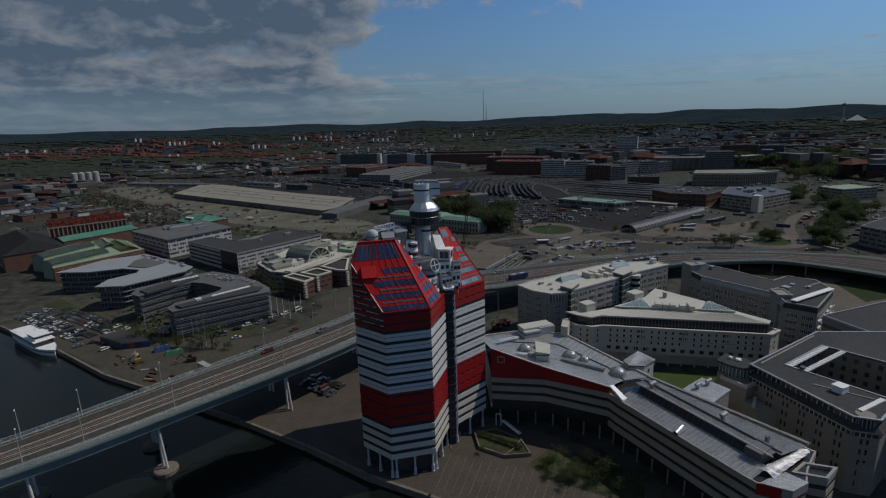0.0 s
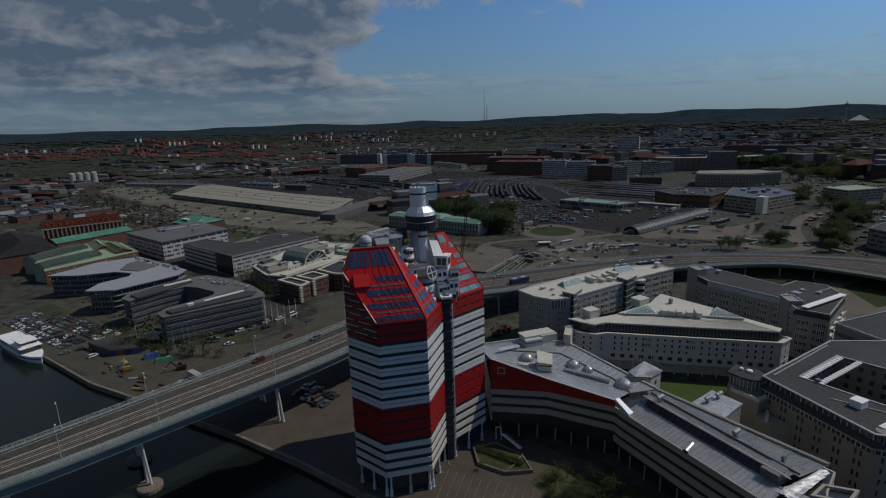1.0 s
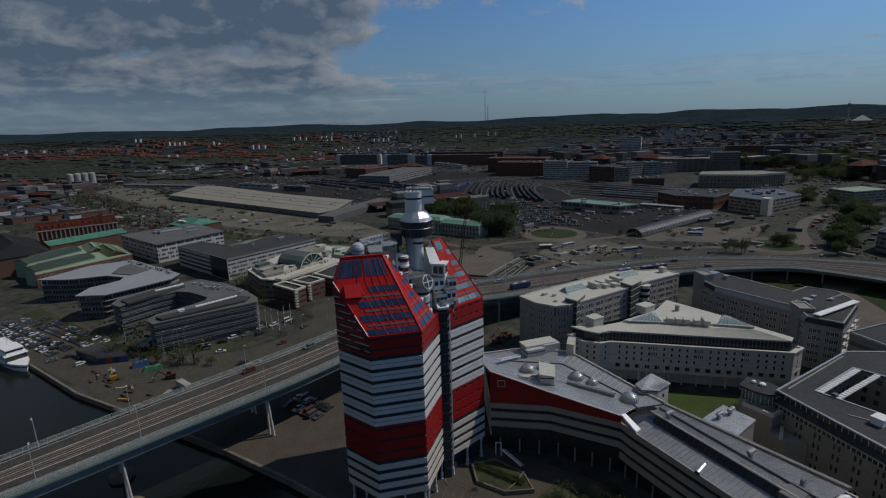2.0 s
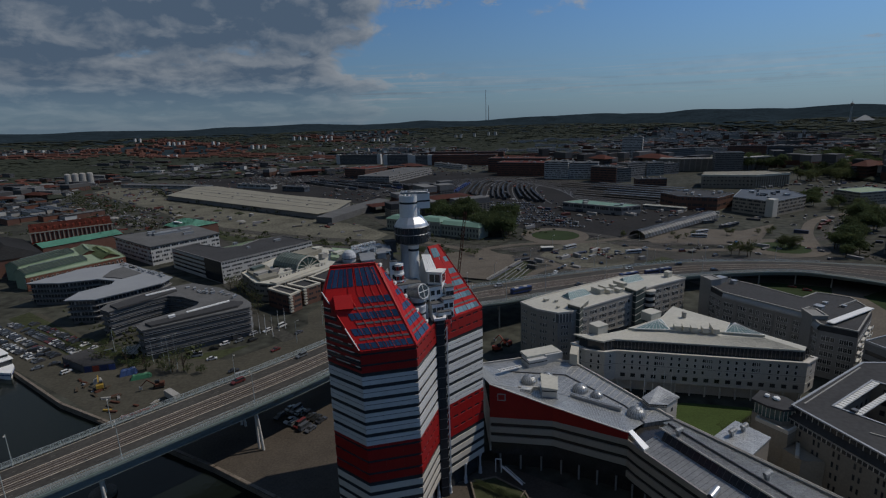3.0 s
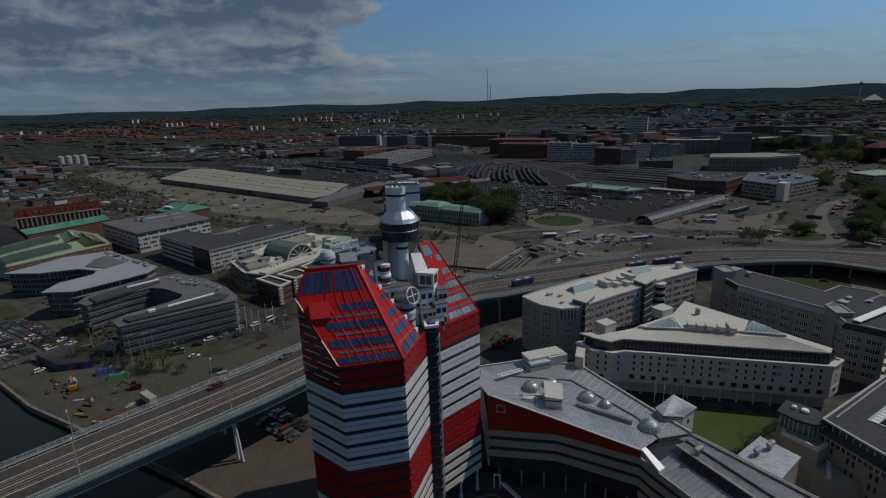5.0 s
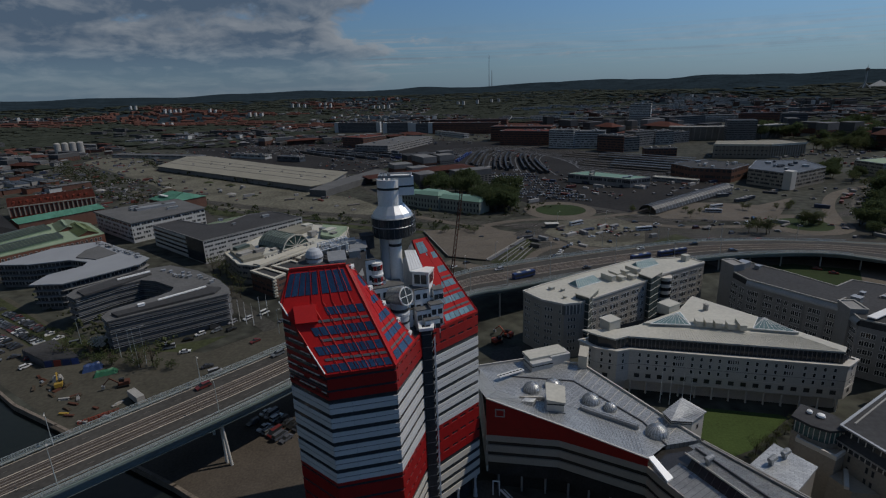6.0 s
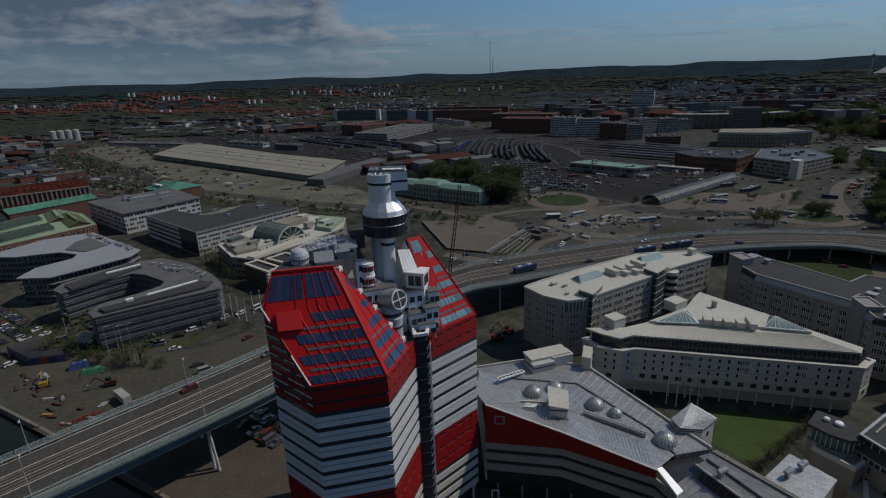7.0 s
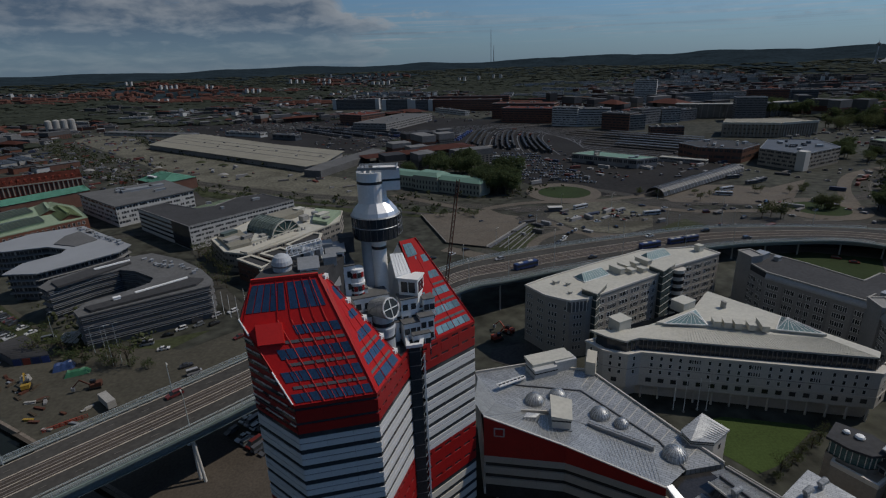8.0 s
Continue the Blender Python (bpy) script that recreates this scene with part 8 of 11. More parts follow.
sheet("square", [(30, 176), (40, 235), (80, 262), (120, 270), (172, 262), (215, 230), (250, 275), (310, 240), (300, 205), (255, 200), (190, 196), (120, 180), (60, 165)], 0.05, "street", "wide pale asphalt square and tram tracks", "ground")
sheet("forecourt", [(120, 300), (170, 290), (200, 305), (272, 348), (282, 425), (160, 470), (60, 485), (60, 380)], 0.06, "ballast", "dark asphalt bus forecourt and car park", "ground")
sheet("plaza_pale", [(174, 302), (206, 322), (242, 318), (268, 303), (312, 327), (264, 268), (240, 254), (177, 271)], 0.24, "plaza_brown", "brown paved bus plaza", "pavement")
sheet("building_site", [(80, 242), (97, 274), (138, 288), (155, 252), (141, 214), (119, 201), (95, 212)], 0.21, "gravel", "rough gravel building site on the square", "ground")
sheet("site_soil", [(108, 218), (124, 246), (141, 236), (144, 221), (126, 214)], 0.225, "dirt", "dark dug soil on the building site", "ground")
sheet("site_soil", [(143, 210), (167, 228), (178, 206), (170, 198), (147, 198)], 0.225, "scrub", "overgrown earth bank beside the ramp", "ground")
sheet("loop_path", [(158, 168), (192, 172), (236, 162), (278, 142), (282, 120), (246, 94), (214, 60), (176, 62), (184, 96), (172, 120)], 0.05, "plaza_brown", "pale road inside the ramp loop", "road")
sheet("loop_lawn", [(174, 150), (184, 160), (203, 160.5), (231, 147), (213, 121), (204, 116), (182, 76), (162, 76), (152, 110)], 0.07, "turf", "lawn inside the ramp loop", "lawn")
sheet("loop_lawn", [(236, 130), (262, 142), (272, 132), (244, 100), (228, 96)], 0.07, "turf", "lawn inside the ramp loop", "lawn")
sheet("park_lawn", [(-236, 156), (-165, 102), (-118, 84), (-88, 96), (-100, 78), (-140, 88), (-170, 90), (-240, 145)], 0.06, "scrub", "patchy grass strip behind the quay", "lawn")


def disc(name, cx, cy, rx, ry, z, key, label, cat):
    bm = bmesh.new()
    bm.faces.new([bm.verts.new((cx + rx * math.cos(2 * math.pi * k / 32), cy + ry * math.sin(2 * math.pi * k / 32), z)) for k in range(32)])
    return solo(name, bm, M[key], label, cat, kind="structure")


disc("roundabout_road", 107, 311, 29, 33, 0.26, "plaza_brown", "circular road round a green island", "road")
disc("roundabout", 108, 311.5, 20.5, 20.5, 0.3, "turf", "dark green round traffic island", "lawn")
disc("roundabout_road", 264, 241, 30, 29, 0.26, "plaza_brown", "circular road round a planted island", "road")
disc("roundabout", 264, 240.5, 17.5, 18.5, 0.3, "turf", "planted round traffic island", "lawn")
# canal underpass
sheet("cutting", [(34, 184), (65, 232), (74.5, 223), (66, 201), (57, 178), (46, 174)], 0.11, "scrub", "sunken green cutting with low terraces", "lawn")
ov = root("overpass", (45, 205, 0), "low concrete street overpass above the cutting", "bridge")
bm = bmesh.new()
prism(bm, ccw([(34, 185), (63.5, 229), (44, 264), (-5, 257), (11, 195)]), 0.6, 1.0, bottom=True)
part("deck", bm, M["plaza_brown"], ov)
bm = bmesh.new()
beam(bm, (34, 185, 1.2), (63.5, 229, 1.2), 0.35, 0.9)
beam(bm, (11, 195, 1.2), (-5, 257, 1.2), 0.3, 0.7)
part("parapet", bm, M["concrete"], ov)
bm = bmesh.new()
beam(bm, (35.2, 184.6, 0.4), (64.4, 228.4, 0.4), 2.2, 0.5)
part("abutment", bm, M["frame_dark"], ov)
for a, b in (((18, 196), (50, 247)), ((24, 192), (56, 240)), ((12, 202), (40, 258)), ((5, 222), (58, 234)), ((2, 236), (52, 246)), ((8, 208), (44, 216))):
    bm = bmesh.new()
    beam(bm, (*a, 1.02), (*b, 1.02), 0.3, 0.05)
    part("lane_line", bm, M["line_worn"], ov)
for o_, w in ((4, 0.5), (7, 0.3), (11, 0.3), (14.5, 0.5)):
    # low terrace walls of the cutting beside the deck
    bm = bmesh.new()
    beam(bm, (38 + o_ * 0.83, 187 - o_ * 0.56, 0.3), (62 + o_ * 0.6, 225 - o_ * 0.5, 0.3), w, 0.6)
    part("cutting_wall", bm, M["dark_stone"], ov)

# freight warehouse
wh = root("freight_warehouse", (-230, 570, 0), "very long freight warehouse with a pale weathered flat roof", "warehouse")
WHP = [(-388, 645), (-126, 436), (-112, 452), (-103, 526), (-200, 600), (-356, 745), (-394, 753)]
bm = bmesh.new()
prism(bm, WHP, 0, 5.6, top=False)
part("wall", bm, M["dark_stone"], wh, "dark open loading side")
bm = bmesh.new()
prism(bm, inset(WHP, -2.0), 5.5, 6.2, bottom=True)
part("roof", bm, M["cream_roof"], wh)
bm = bmesh.new()
for s in (0.3, 0.55, 0.75):
    a = Vector((-388, 645, 6.3)).lerp(Vector((-376, 749, 6.3)), s)
    b = Vector((-126, 436, 6.3)).lerp(Vector((-106, 522, 6.3)), s)
    beam(bm, a, b, 0.6, 0.4)
part("roof_step", bm, M["dark_stone"], wh)
for k in range(12):
    x, y = -340 + k * 21, 650 - k * 16.5
    roof_box(wh, x + (k % 3) * 8, y + (k % 3) * 9, 6.2, 2, 2, 1.0, 38, "dark_stone", "roof_vent")
bm = bmesh.new()
prism(bm, ccw([(-122, 412), (-110, 452), (-68, 538), (-52, 520), (-84, 448), (-104, 404)]), 0, 6.6)
part("end_block", bm, M["grey_roof"], wh, "grey two-storey office end")
banded("yard_shed", "long low grey shed beside the rail yard", [(-560, 830), (-380, 760), (-372, 772), (-550, 850)], 6, 1, "concrete", "grey_roof")

# cream classical railway office with a copper roof
cl = root("railway_office", (5, 340, 0), "long cream classical office with a green copper roof", "building")
m, ln = along((-44, 367), (40, 305), 0)
bm = bmesh.new()
box(bm, (0, 0, 0), (ln, 16, 10.6), m)
box(bm, (ln * 0.38, -2, 0), (ln * 0.62, 16, 12.4), m)
part("wall", bm, M["classic_wall"], cl)
bm = bmesh.new()
for x0, x1, z, y0 in ((-0.8, ln + 0.8, 10.6, -0.8), (ln * 0.38 - 0.6, ln * 0.62 + 0.6, 12.4, -2.6)):
    b4 = [bm.verts.new(m @ Vector(p)) for p in ((x0, y0, z), (x1, y0, z), (x1, 16.8, z), (x0, 16.8, z))]
    t4 = [bm.verts.new(m @ Vector(p)) for p in ((x0 + 4, y0 + 5, z + 2.6), (x1 - 4, y0 + 5, z + 2.6), (x1 - 4, 12, z + 2.6), (x0 + 4, 12, z + 2.6))]
    for i in range(4):
        bm.faces.new((b4[i], b4[(i + 1) % 4], t4[(i + 1) % 4], t4[i]))
    bm.faces.new(t4)
part("roof", bm, M["copper_dull"], cl)
for k in range(32):
    for z in (1.6, 6.0):
        ob = new("window", window_mesh(1.3, 2.6, "frame_dark"))
        x = (k + 0.5) * ln / 32
        ob.matrix_basis = m @ Matrix.Translation((x, -2.0 if ln * 0.38 < x < ln * 0.62 else 0, z))
        attach(ob, cl)

# glass station canopy, bus terminal and station blocks
gc = root("glass_canopy", (225, 325, 0), "long barrel-shaped glass station canopy", "canopy")
ga, gb = Vector((172, 290, 0)), Vector((275, 368, 0))
dirv = (gb - ga).normalized()
sd = Vector((-dirv.y, dirv.x, 0))
for k in range(26):
    bm = bmesh.new()
    c0, c1 = ga.lerp(gb, k / 26), ga.lerp(gb, (k + 0.9) / 26)
    prof = [(8 * math.cos(a), 6.8 * math.sin(a)) for a in np.linspace(0.15, math.pi - 0.15, 7)]
    r0 = [bm.verts.new(c0 + sd * y + Vector((0, 0, z))) for y, z in prof]
    r1 = [bm.verts.new(c1 + sd * y + Vector((0, 0, z))) for y, z in prof]
    for i in range(6):
        bm.faces.new((r0[i], r1[i], r1[i + 1], r0[i + 1]))
    part("glass_bay", bm, M["canopy_glass"], gc)
    bm = bmesh.new()
    for i in range(6):
        y, z = prof[i]
        y2, z2 = prof[i + 1]
        beam(bm, c1 + sd * y + Vector((0, 0, z + 0.1)), c1 + sd * y2 + Vector((0, 0, z2 + 0.1)), 0.3, 0.3)
    part("rib", bm, M["pale_metal"], gc)
def front(p, q, depth):
    """A four-cornered outline behind the front from p to q."""
    d = Vector((q[0] - p[0], q[1] - p[1])).normalized()
    n = Vector((-d.y, d.x)) * depth
    return [p, q, (q[0] + n.x, q[1] + n.y), (p[0] + n.x, p[1] + n.y)]


def roof_clutter(r, pts, z, n, seed, keys=("steel", "dark_stone", "concrete")):
    """Plant boxes scattered over a flat roof."""
    g = random.Random(seed)
    cx, cy = sum(p[0] for p in pts) / len(pts), sum(p[1] for p in pts) / len(pts)
    for _ in range(n):
        a, b = g.choice(list(zip(pts, pts[1:] + pts[:1])))
        u = g.random()
        e = Vector((a[0] + (b[0] - a[0]) * u, a[1] + (b[1] - a[1]) * u)).lerp(Vector((cx, cy)), g.uniform(0.25, 0.9))
        roof_box(r, e.x, e.y, z, g.uniform(1.5, 6), g.uniform(1.5, 4), g.uniform(0.8, 2.4), g.choice((0, 30, 55)), g.choice(keys), "roof_unit")


ft, fp = banded("flat_terminal", "low terminal pavilion with a pale green roof", [(146, 442), (196, 395), (219, 404), (170, 454)], 9, 1, "dark_stone", "copper_dull", "pale_roof")
roof_clutter(ft, fp, 8.6, 4, 3)
sh_, shp = banded("bus_shelter", "long low white bus shelter roof", [(232, 431), (265, 402), (270, 407), (238, 437)], 4.5, 1, "dark_stone", "pale_roof", "pale_roof")
so, spp = banded("station_office", "pale office with horizontal window strips and blue roof plant", [(312, 397), (329, 359), (384, 390), (394, 436), (350, 448)], 15.5, 4, "tan_stone", "blue_roof", "pale_metal", 0.52)
roof_clutter(so, spp, 15.2, 12, 5, ("steel", "blue_grey", "pale_metal"))
bm = bmesh.new()
prism(bm, ccw([(326, 364), (329.6, 357.6), (337, 361.8), (333, 369)]), 0, 17.2)
part("stair_tower", bm, M["pale_panel"], so, "pale stair tower at the corner")
sd_, sdp = banded("station_shed", "long dark brick station hall", [(268, 424), (300, 404), (332, 430), (306, 474), (262, 456)], 14, 2, "dark_brick", "dark_roof")
roof_clutter(sd_, sdp, 13.6, 8, 6)
po, pp_ = banded("colonnade_hall", "grand tan hall with a tall colonnade", [(372, 582), (432, 558), (486, 570), (482, 612), (400, 628)], 17, 3, "tan_stone", "cream_roof", "tan_stone", 0.3)
for p, q in (((432, 558), (486, 570)), ((372, 582), (432, 558))):
    m, ln = along(p, q, 0)
    for k in range(15):
        bm = bmesh.new()
        box(bm, (1.5 + k * (ln - 3) / 14 - 0.8, -1.6, 0), (1.5 + k * (ln - 3) / 14 + 0.8, -0.2, 15.4), m)
        part("column", bm, M["tan_stone"], po)
    bm = bmesh.new()
    box(bm, (0, -2.2, 15.4), (ln, 0.3, 18.2), m)
    part("entablature", bm, M["cream_wall"], po)
bt, btp = banded("black_tower", "black glass office tower", front((470, 733), (509, 719), 30), 36, 10, "dark_cladding", "dark_roof")
banded("pale_hotel", "pale stone hotel with a mansard roof", [(446, 434), (452, 404), (500, 414), (494, 446)], 14, 4, "tan_stone", "pale_green")
banded("corner_block", "dark office block beside the roundabout", [(320, 216), (325, 190), (380, 210), (372, 250)], 15, 4, "dark_stone", "dark_roof")
for nm, lab, p, q, dep, h, fl, wall, roof in (
        ("white_slab", "white office slab beside the tracks", (192, 757), (226, 733), 26, 29, 8, "white_far", "grey_roof"), ("white_slab", "white office slab beside the tracks", (229, 737), (273, 722), 26, 27, 7, "white_far", "grey_roof"),
        ("dark_glass_block", "dark glazed office with tan side wings", (252, 694), (282, 664), 30, 24, 6, "dark_brick", "dark_roof"), ("tan_block", "tan office wing beside the tracks", (283, 665), (308, 671), 34, 22, 6, "shade_tan", "grey_roof"),
        ("grey_slab", "grey office slab with tall window bays", (322, 724), (358, 742), 24, 24, 6, "dark_stone", "dark_roof"), ("grey_slab", "grey office slab with tall window bays", (361, 744), (391, 745), 24, 22, 6, "concrete", "grey_roof"), ("grey_slab", "grey office slab with tall window bays", (396, 757), (427, 768), 20, 18, 5, "dark_stone", "dark_roof"),
        ("low_brick_block", "low dark brick block beside the tracks", (292, 609), (333, 601), 18, 12, 3, "dark_brick", "dark_roof"),
        ("brown_block", "broad brown brick block with red roofs", (121, 832), (201, 788), 40, 24, 6, "far_brick", "brick_roof"), ("brown_block", "broad brown brick block with red roofs", (112, 900), (215, 850), 40, 27, 6, "far_brick", "tile_roofs_far"),
        ("red_block", "long dark red brick block", (-2, 1105), (145, 1052), 20, 24, 6, "far_brick", "tile_roofs_far"), ("red_block", "long dark red brick block", (10, 1160), (170, 1104), 18, 27, 6, "far_brick", "tile_roofs_far"), ("low_white_row", "row of low white houses", (8, 1072), (66, 970), 12, 9, 2, "white_far", "grey_roof"),
        ("dark_slab", "dark apartment slab with white gable ends", (-238, 1226), (-124, 1192), 14, 24, 7, "dark_cladding", "grey_roof"), ("dark_slab", "dark apartment slab with white gable ends", (-113, 1156), (-46, 1147), 14, 24, 7, "dark_cladding", "grey_roof"), ("dark_slab", "dark apartment slab with white gable ends", (-44, 1111), (2, 1104), 14, 24, 7, "dark_cladding", "grey_roof"),
        ("white_tower", "white striped office tower", (454, 1126), (495, 1106), 26, 50, 13, "white_far", "grey_roof"), ("long_dark_block", "long dark office block", (473, 1050), (611, 1086), 30, 22, 5, "dark_cladding", "dark_roof"), ("striped_block", "long white striped office", (650, 1165), (718, 1145), 20, 17, 4, "white_far", "grey_roof"),
        ("blue_grey_block", "blue-grey office slab above the park", (709, 973), (750, 954), 22, 28, 8, "blue_grey", "dark_roof"), ("far_red_row", "row of red brick houses", (705, 1113), (785, 1094), 16, 22, 6, "far_brick", "tile_roofs_far"),
        ("depot", "broad grey depot with a flat roof", (-70, 749), (2, 899), 62, 13, 3, "dark_stone", "grey_roof"), ("depot_annex", "broad brown-roofed depot annex", (-165, 887), (-122, 852), 60, 18, 4, "dark_brick", "brick_roof"),
        ("pale_shed", "long pale shed far up the yard", (-685, 1101), (-623, 1105), 24, 8, 1, "white_far", "grey_roof"), ("pale_shed", "long pale shed far up the yard", (-587, 1117), (-551, 1130), 20, 8, 1, "white_far", "grey_roof"), ("pale_shed", "long pale shed beside the warehouse", (-330, 770), (-262, 730), 14, 7, 1, "office_white", "grey_roof"), ("pale_shed", "long pale shed beside the warehouse", (-236, 705), (-196, 680), 12, 8, 1, "blue_grey", "blue_roof")):
    r, pp = banded(nm, lab, front(p, q, dep), h, fl, wall, roof, "concrete" if wall in ("white_far", "office_white") else "dark_stone", 0.5)
    roof_clutter(r, pp, h - 0.4, 5, int(abs(p[0])))
    if nm == "dark_slab":
        m, ln = along(p, q, 0)
        for x0 in (-0.6, ln - 9.0):
            bm = bmesh.new()
            box(bm, (x0, -0.7, 0), (x0 + 9.5, dep * 0.6, h + 0.6), m)
            part("gable_end", bm, M["white_far"], r, "white rendered gable end")
# curved grandstand of the stadium behind the station
stad = root("stadium", (490, 830, 0), "curved grey stadium stand on slanting piers", "stadium")
arc = [(415, 819), (445, 800), (480, 788), (520, 782), (560, 784), (600, 795)]
for (p, q) in zip(arc, arc[1:]):
    m, ln = along(p, q, 0)
    bm = bmesh.new()
    v = [bm.verts.new(m @ Vector(c)) for c in ((0, 0, 0), (ln, 0, 0), (ln, -6, 20), (0, -6, 20), (0, 26, 4), (ln, 26, 4), (ln, -6, 22), (0, -6, 22))]
    for f in ((0, 1, 2, 3), (3, 2, 6, 7), (7, 6, 5, 4)):
        bm.faces.new([v[i] for i in f])
    part("stand", bm, M["dark_stone"], stad)
    for k in range(4):
        bm = bmesh.new()
        beam(bm, m @ Vector((ln * (k + 0.5) / 4, -1.0, 0)), m @ Vector((ln * (k + 0.5) / 4, -7.2, 21)), 1.4)
        part("pier", bm, M["concrete"], stad)
    bm = bmesh.new()
    box(bm, (0, -9, 21.5), (ln, 8, 23), m)
    part("canopy", bm, M["concrete"], stad)
# silos
for k in range(4):
    s = root("silo", (-692 + k * 9, 890 + k * 8, 0), "pale concrete silo beside the yard", "silo", "silos by the yard")
    bm = bmesh.new()
    lathe(bm, (-692 + k * 9, 890 + k * 8), [(5.6, 0), (5.6, 22), (5.2, 22.5), (2, 24)], 14)
    part("shell", bm, M["concrete"], s)
# tall crane mast beside the tower
cr = root("pile_rig", (4, 50, 0), "tall thin rusty lattice rig beside the bridge", "crane")
RIG0, RIG1 = Vector((3.8, 46.5, 0.6)), Vector((13.5, 57.4, 67.5))
for dx, dy in ((-0.5, -0.5), (0.5, -0.5), (0.5, 0.5), (-0.5, 0.5)):
    bm = bmesh.new()
    beam(bm, RIG0 + Vector((dx, dy, 0)), RIG1 + Vector((dx * 0.8, dy * 0.8, 0)), 0.16)
    part("chord", bm, M["rust"], cr)
for k in range(40):
    bm = bmesh.new()
    a, b = RIG0.lerp(RIG1, k / 40), RIG0.lerp(RIG1, (k + 1) / 40)
    beam(bm, a + Vector((-0.45, -0.45, 0)), b + Vector((0.45, -0.45, 0)), 0.1)
    beam(bm, a + Vector((0.45, 0.45, 0)), b + Vector((-0.45, 0.45, 0)), 0.1)
    part("lattice", bm, M["rust"], cr)
bm = bmesh.new()
box(bm, (1, 43, 0.6), (6, 48, 3.2))
part("cab", bm, M["orange_red"], cr)

# rail yard: a fan of sidings, the through lines behind the warehouse and the station platforms
rnd = random.Random(8)


def siding(bm, line, w=1.5):
    """A ballasted track along a line."""
    pts = smooth_line([(x, y, 0.15) for x, y in line], 5)
    left, right = [], []
    for i, p in enumerate(pts):
        d = pts[min(i + 1, len(pts) - 1)] - pts[max(i - 1, 0)]
        n = Vector((-d.y, d.x, 0)).normalized() * w / 2
        left.append(p + n)
        right.append(p - n)
    strip(bm, right, left)


sheet("rail_yard", [(-620, 1160), (-400, 800), (-340, 760), (-100, 545), (-60, 540), (0, 500), (50, 470), (150, 460), (262, 420), (345, 565), (240, 690), (190, 770), (150, 860), (-110, 1010)], 0.04, "ballast", "dark brown ballast of the railway yard", "ground")
fan = []
for k in range(15):
    t_ = k / 14
    fan.append([(44 + 100 * t_, 570 - 84 * t_), (52 + 92 * t_, 622 - 84 * t_), (72 + 78 * t_, 712 - 94 * t_), (100 + 70 * t_, 776 - 106 * t_), (150 + 58 * t_, 812 - 130 * t_), (215 + 40 * t_, 780 - 140 * t_)])
main_lines = [[(-600 + 16 * k, 1150 - 4 * k), (-300 + 13 * k, 880 - 6 * k), (-90 + 7 * k, 640 + 8 * k), (-10 + 3 * k, 600 + 14 * k), (50 + 6 * k, 700 + 8 * k), (170 + 5 * k, 770 + 2 * k)] for k in range(14)]
station = [[(110 + 6 * k, 800 - 15 * k), (237 - 3.6 * k, 690 - 12.6 * k), (343 - 4.3 * k, 567 - 9 * k)] for k in range(15)]
bm = bmesh.new()
for line in fan + main_lines + station:
    siding(bm, line, 1.3)
tagged(new("rail_track", finish("rail_track", bm, M["rail_line"])), "worn railway tracks fanning through the yard", "track", kind="stuff")
for k, line in enumerate(fan):
    if k % 5 == 4:
        continue
    pts = smooth_line([(x, y, 0.2) for x, y in line[:4]], 6)
    i0, i1 = rnd.randint(0, 3), rnd.randint(11, 16)
    a = pts[i0]
    tr = root("railway_train", (a.x, a.y, 0.2), "standing grey railway carriages in the yard", "train", "trains in the yard")
    key = ("train_pale", "train_grey", "train_pale")[k % 3]
    for j in range(i0, i1):
        p, q = pts[j], pts[min(j + 1, len(pts) - 1)]
        bm = bmesh.new()
        m, ln = along(p, q, 0)
        box(bm, (0.3, -1.35, 0.9), (ln - 0.3, 1.35, 3.4), m)
        box(bm, (0.4, -1.1, 3.4), (ln - 0.4, 1.1, 3.9), m)
        box(bm, (1.2, -1.1, 0.15), (ln - 1.2, 1.1, 0.9), m)
        part("carriage", bm, M[key], tr)
for k in (1, 3, 4, 6, 8, 9, 11):
    line = main_lines[k]
    a, b = Vector((*line[1], 0.2)).lerp(Vector((*line[2], 0.2)), rnd.uniform(0.1, 0.4)), Vector((*line[1], 0.2)).lerp(Vector((*line[2], 0.2)), rnd.uniform(0.7, 0.98))
    tr = root("freight_train", (a.x, a.y, 0.2), "long freight train behind the warehouse", "train", "freight trains")
    n = 7
    for j in range(n):
        p, q = a.lerp(b, j / n), a.lerp(b, (j + 0.93) / n)
        bm = bmesh.new()
        m, ln = along(p, q, 0)
        box(bm, (0, -1.4, 0.9), (ln, 1.4, 3.8), m)
        box(bm, (1.5, -1.1, 0.15), (ln - 1.5, 1.1, 0.9), m)
        part("wagon", bm, M[("blue_grey", "train_grey", "frame_dark", "blue_roof", "train_grey")[(k + j // 3) % 5]], tr)
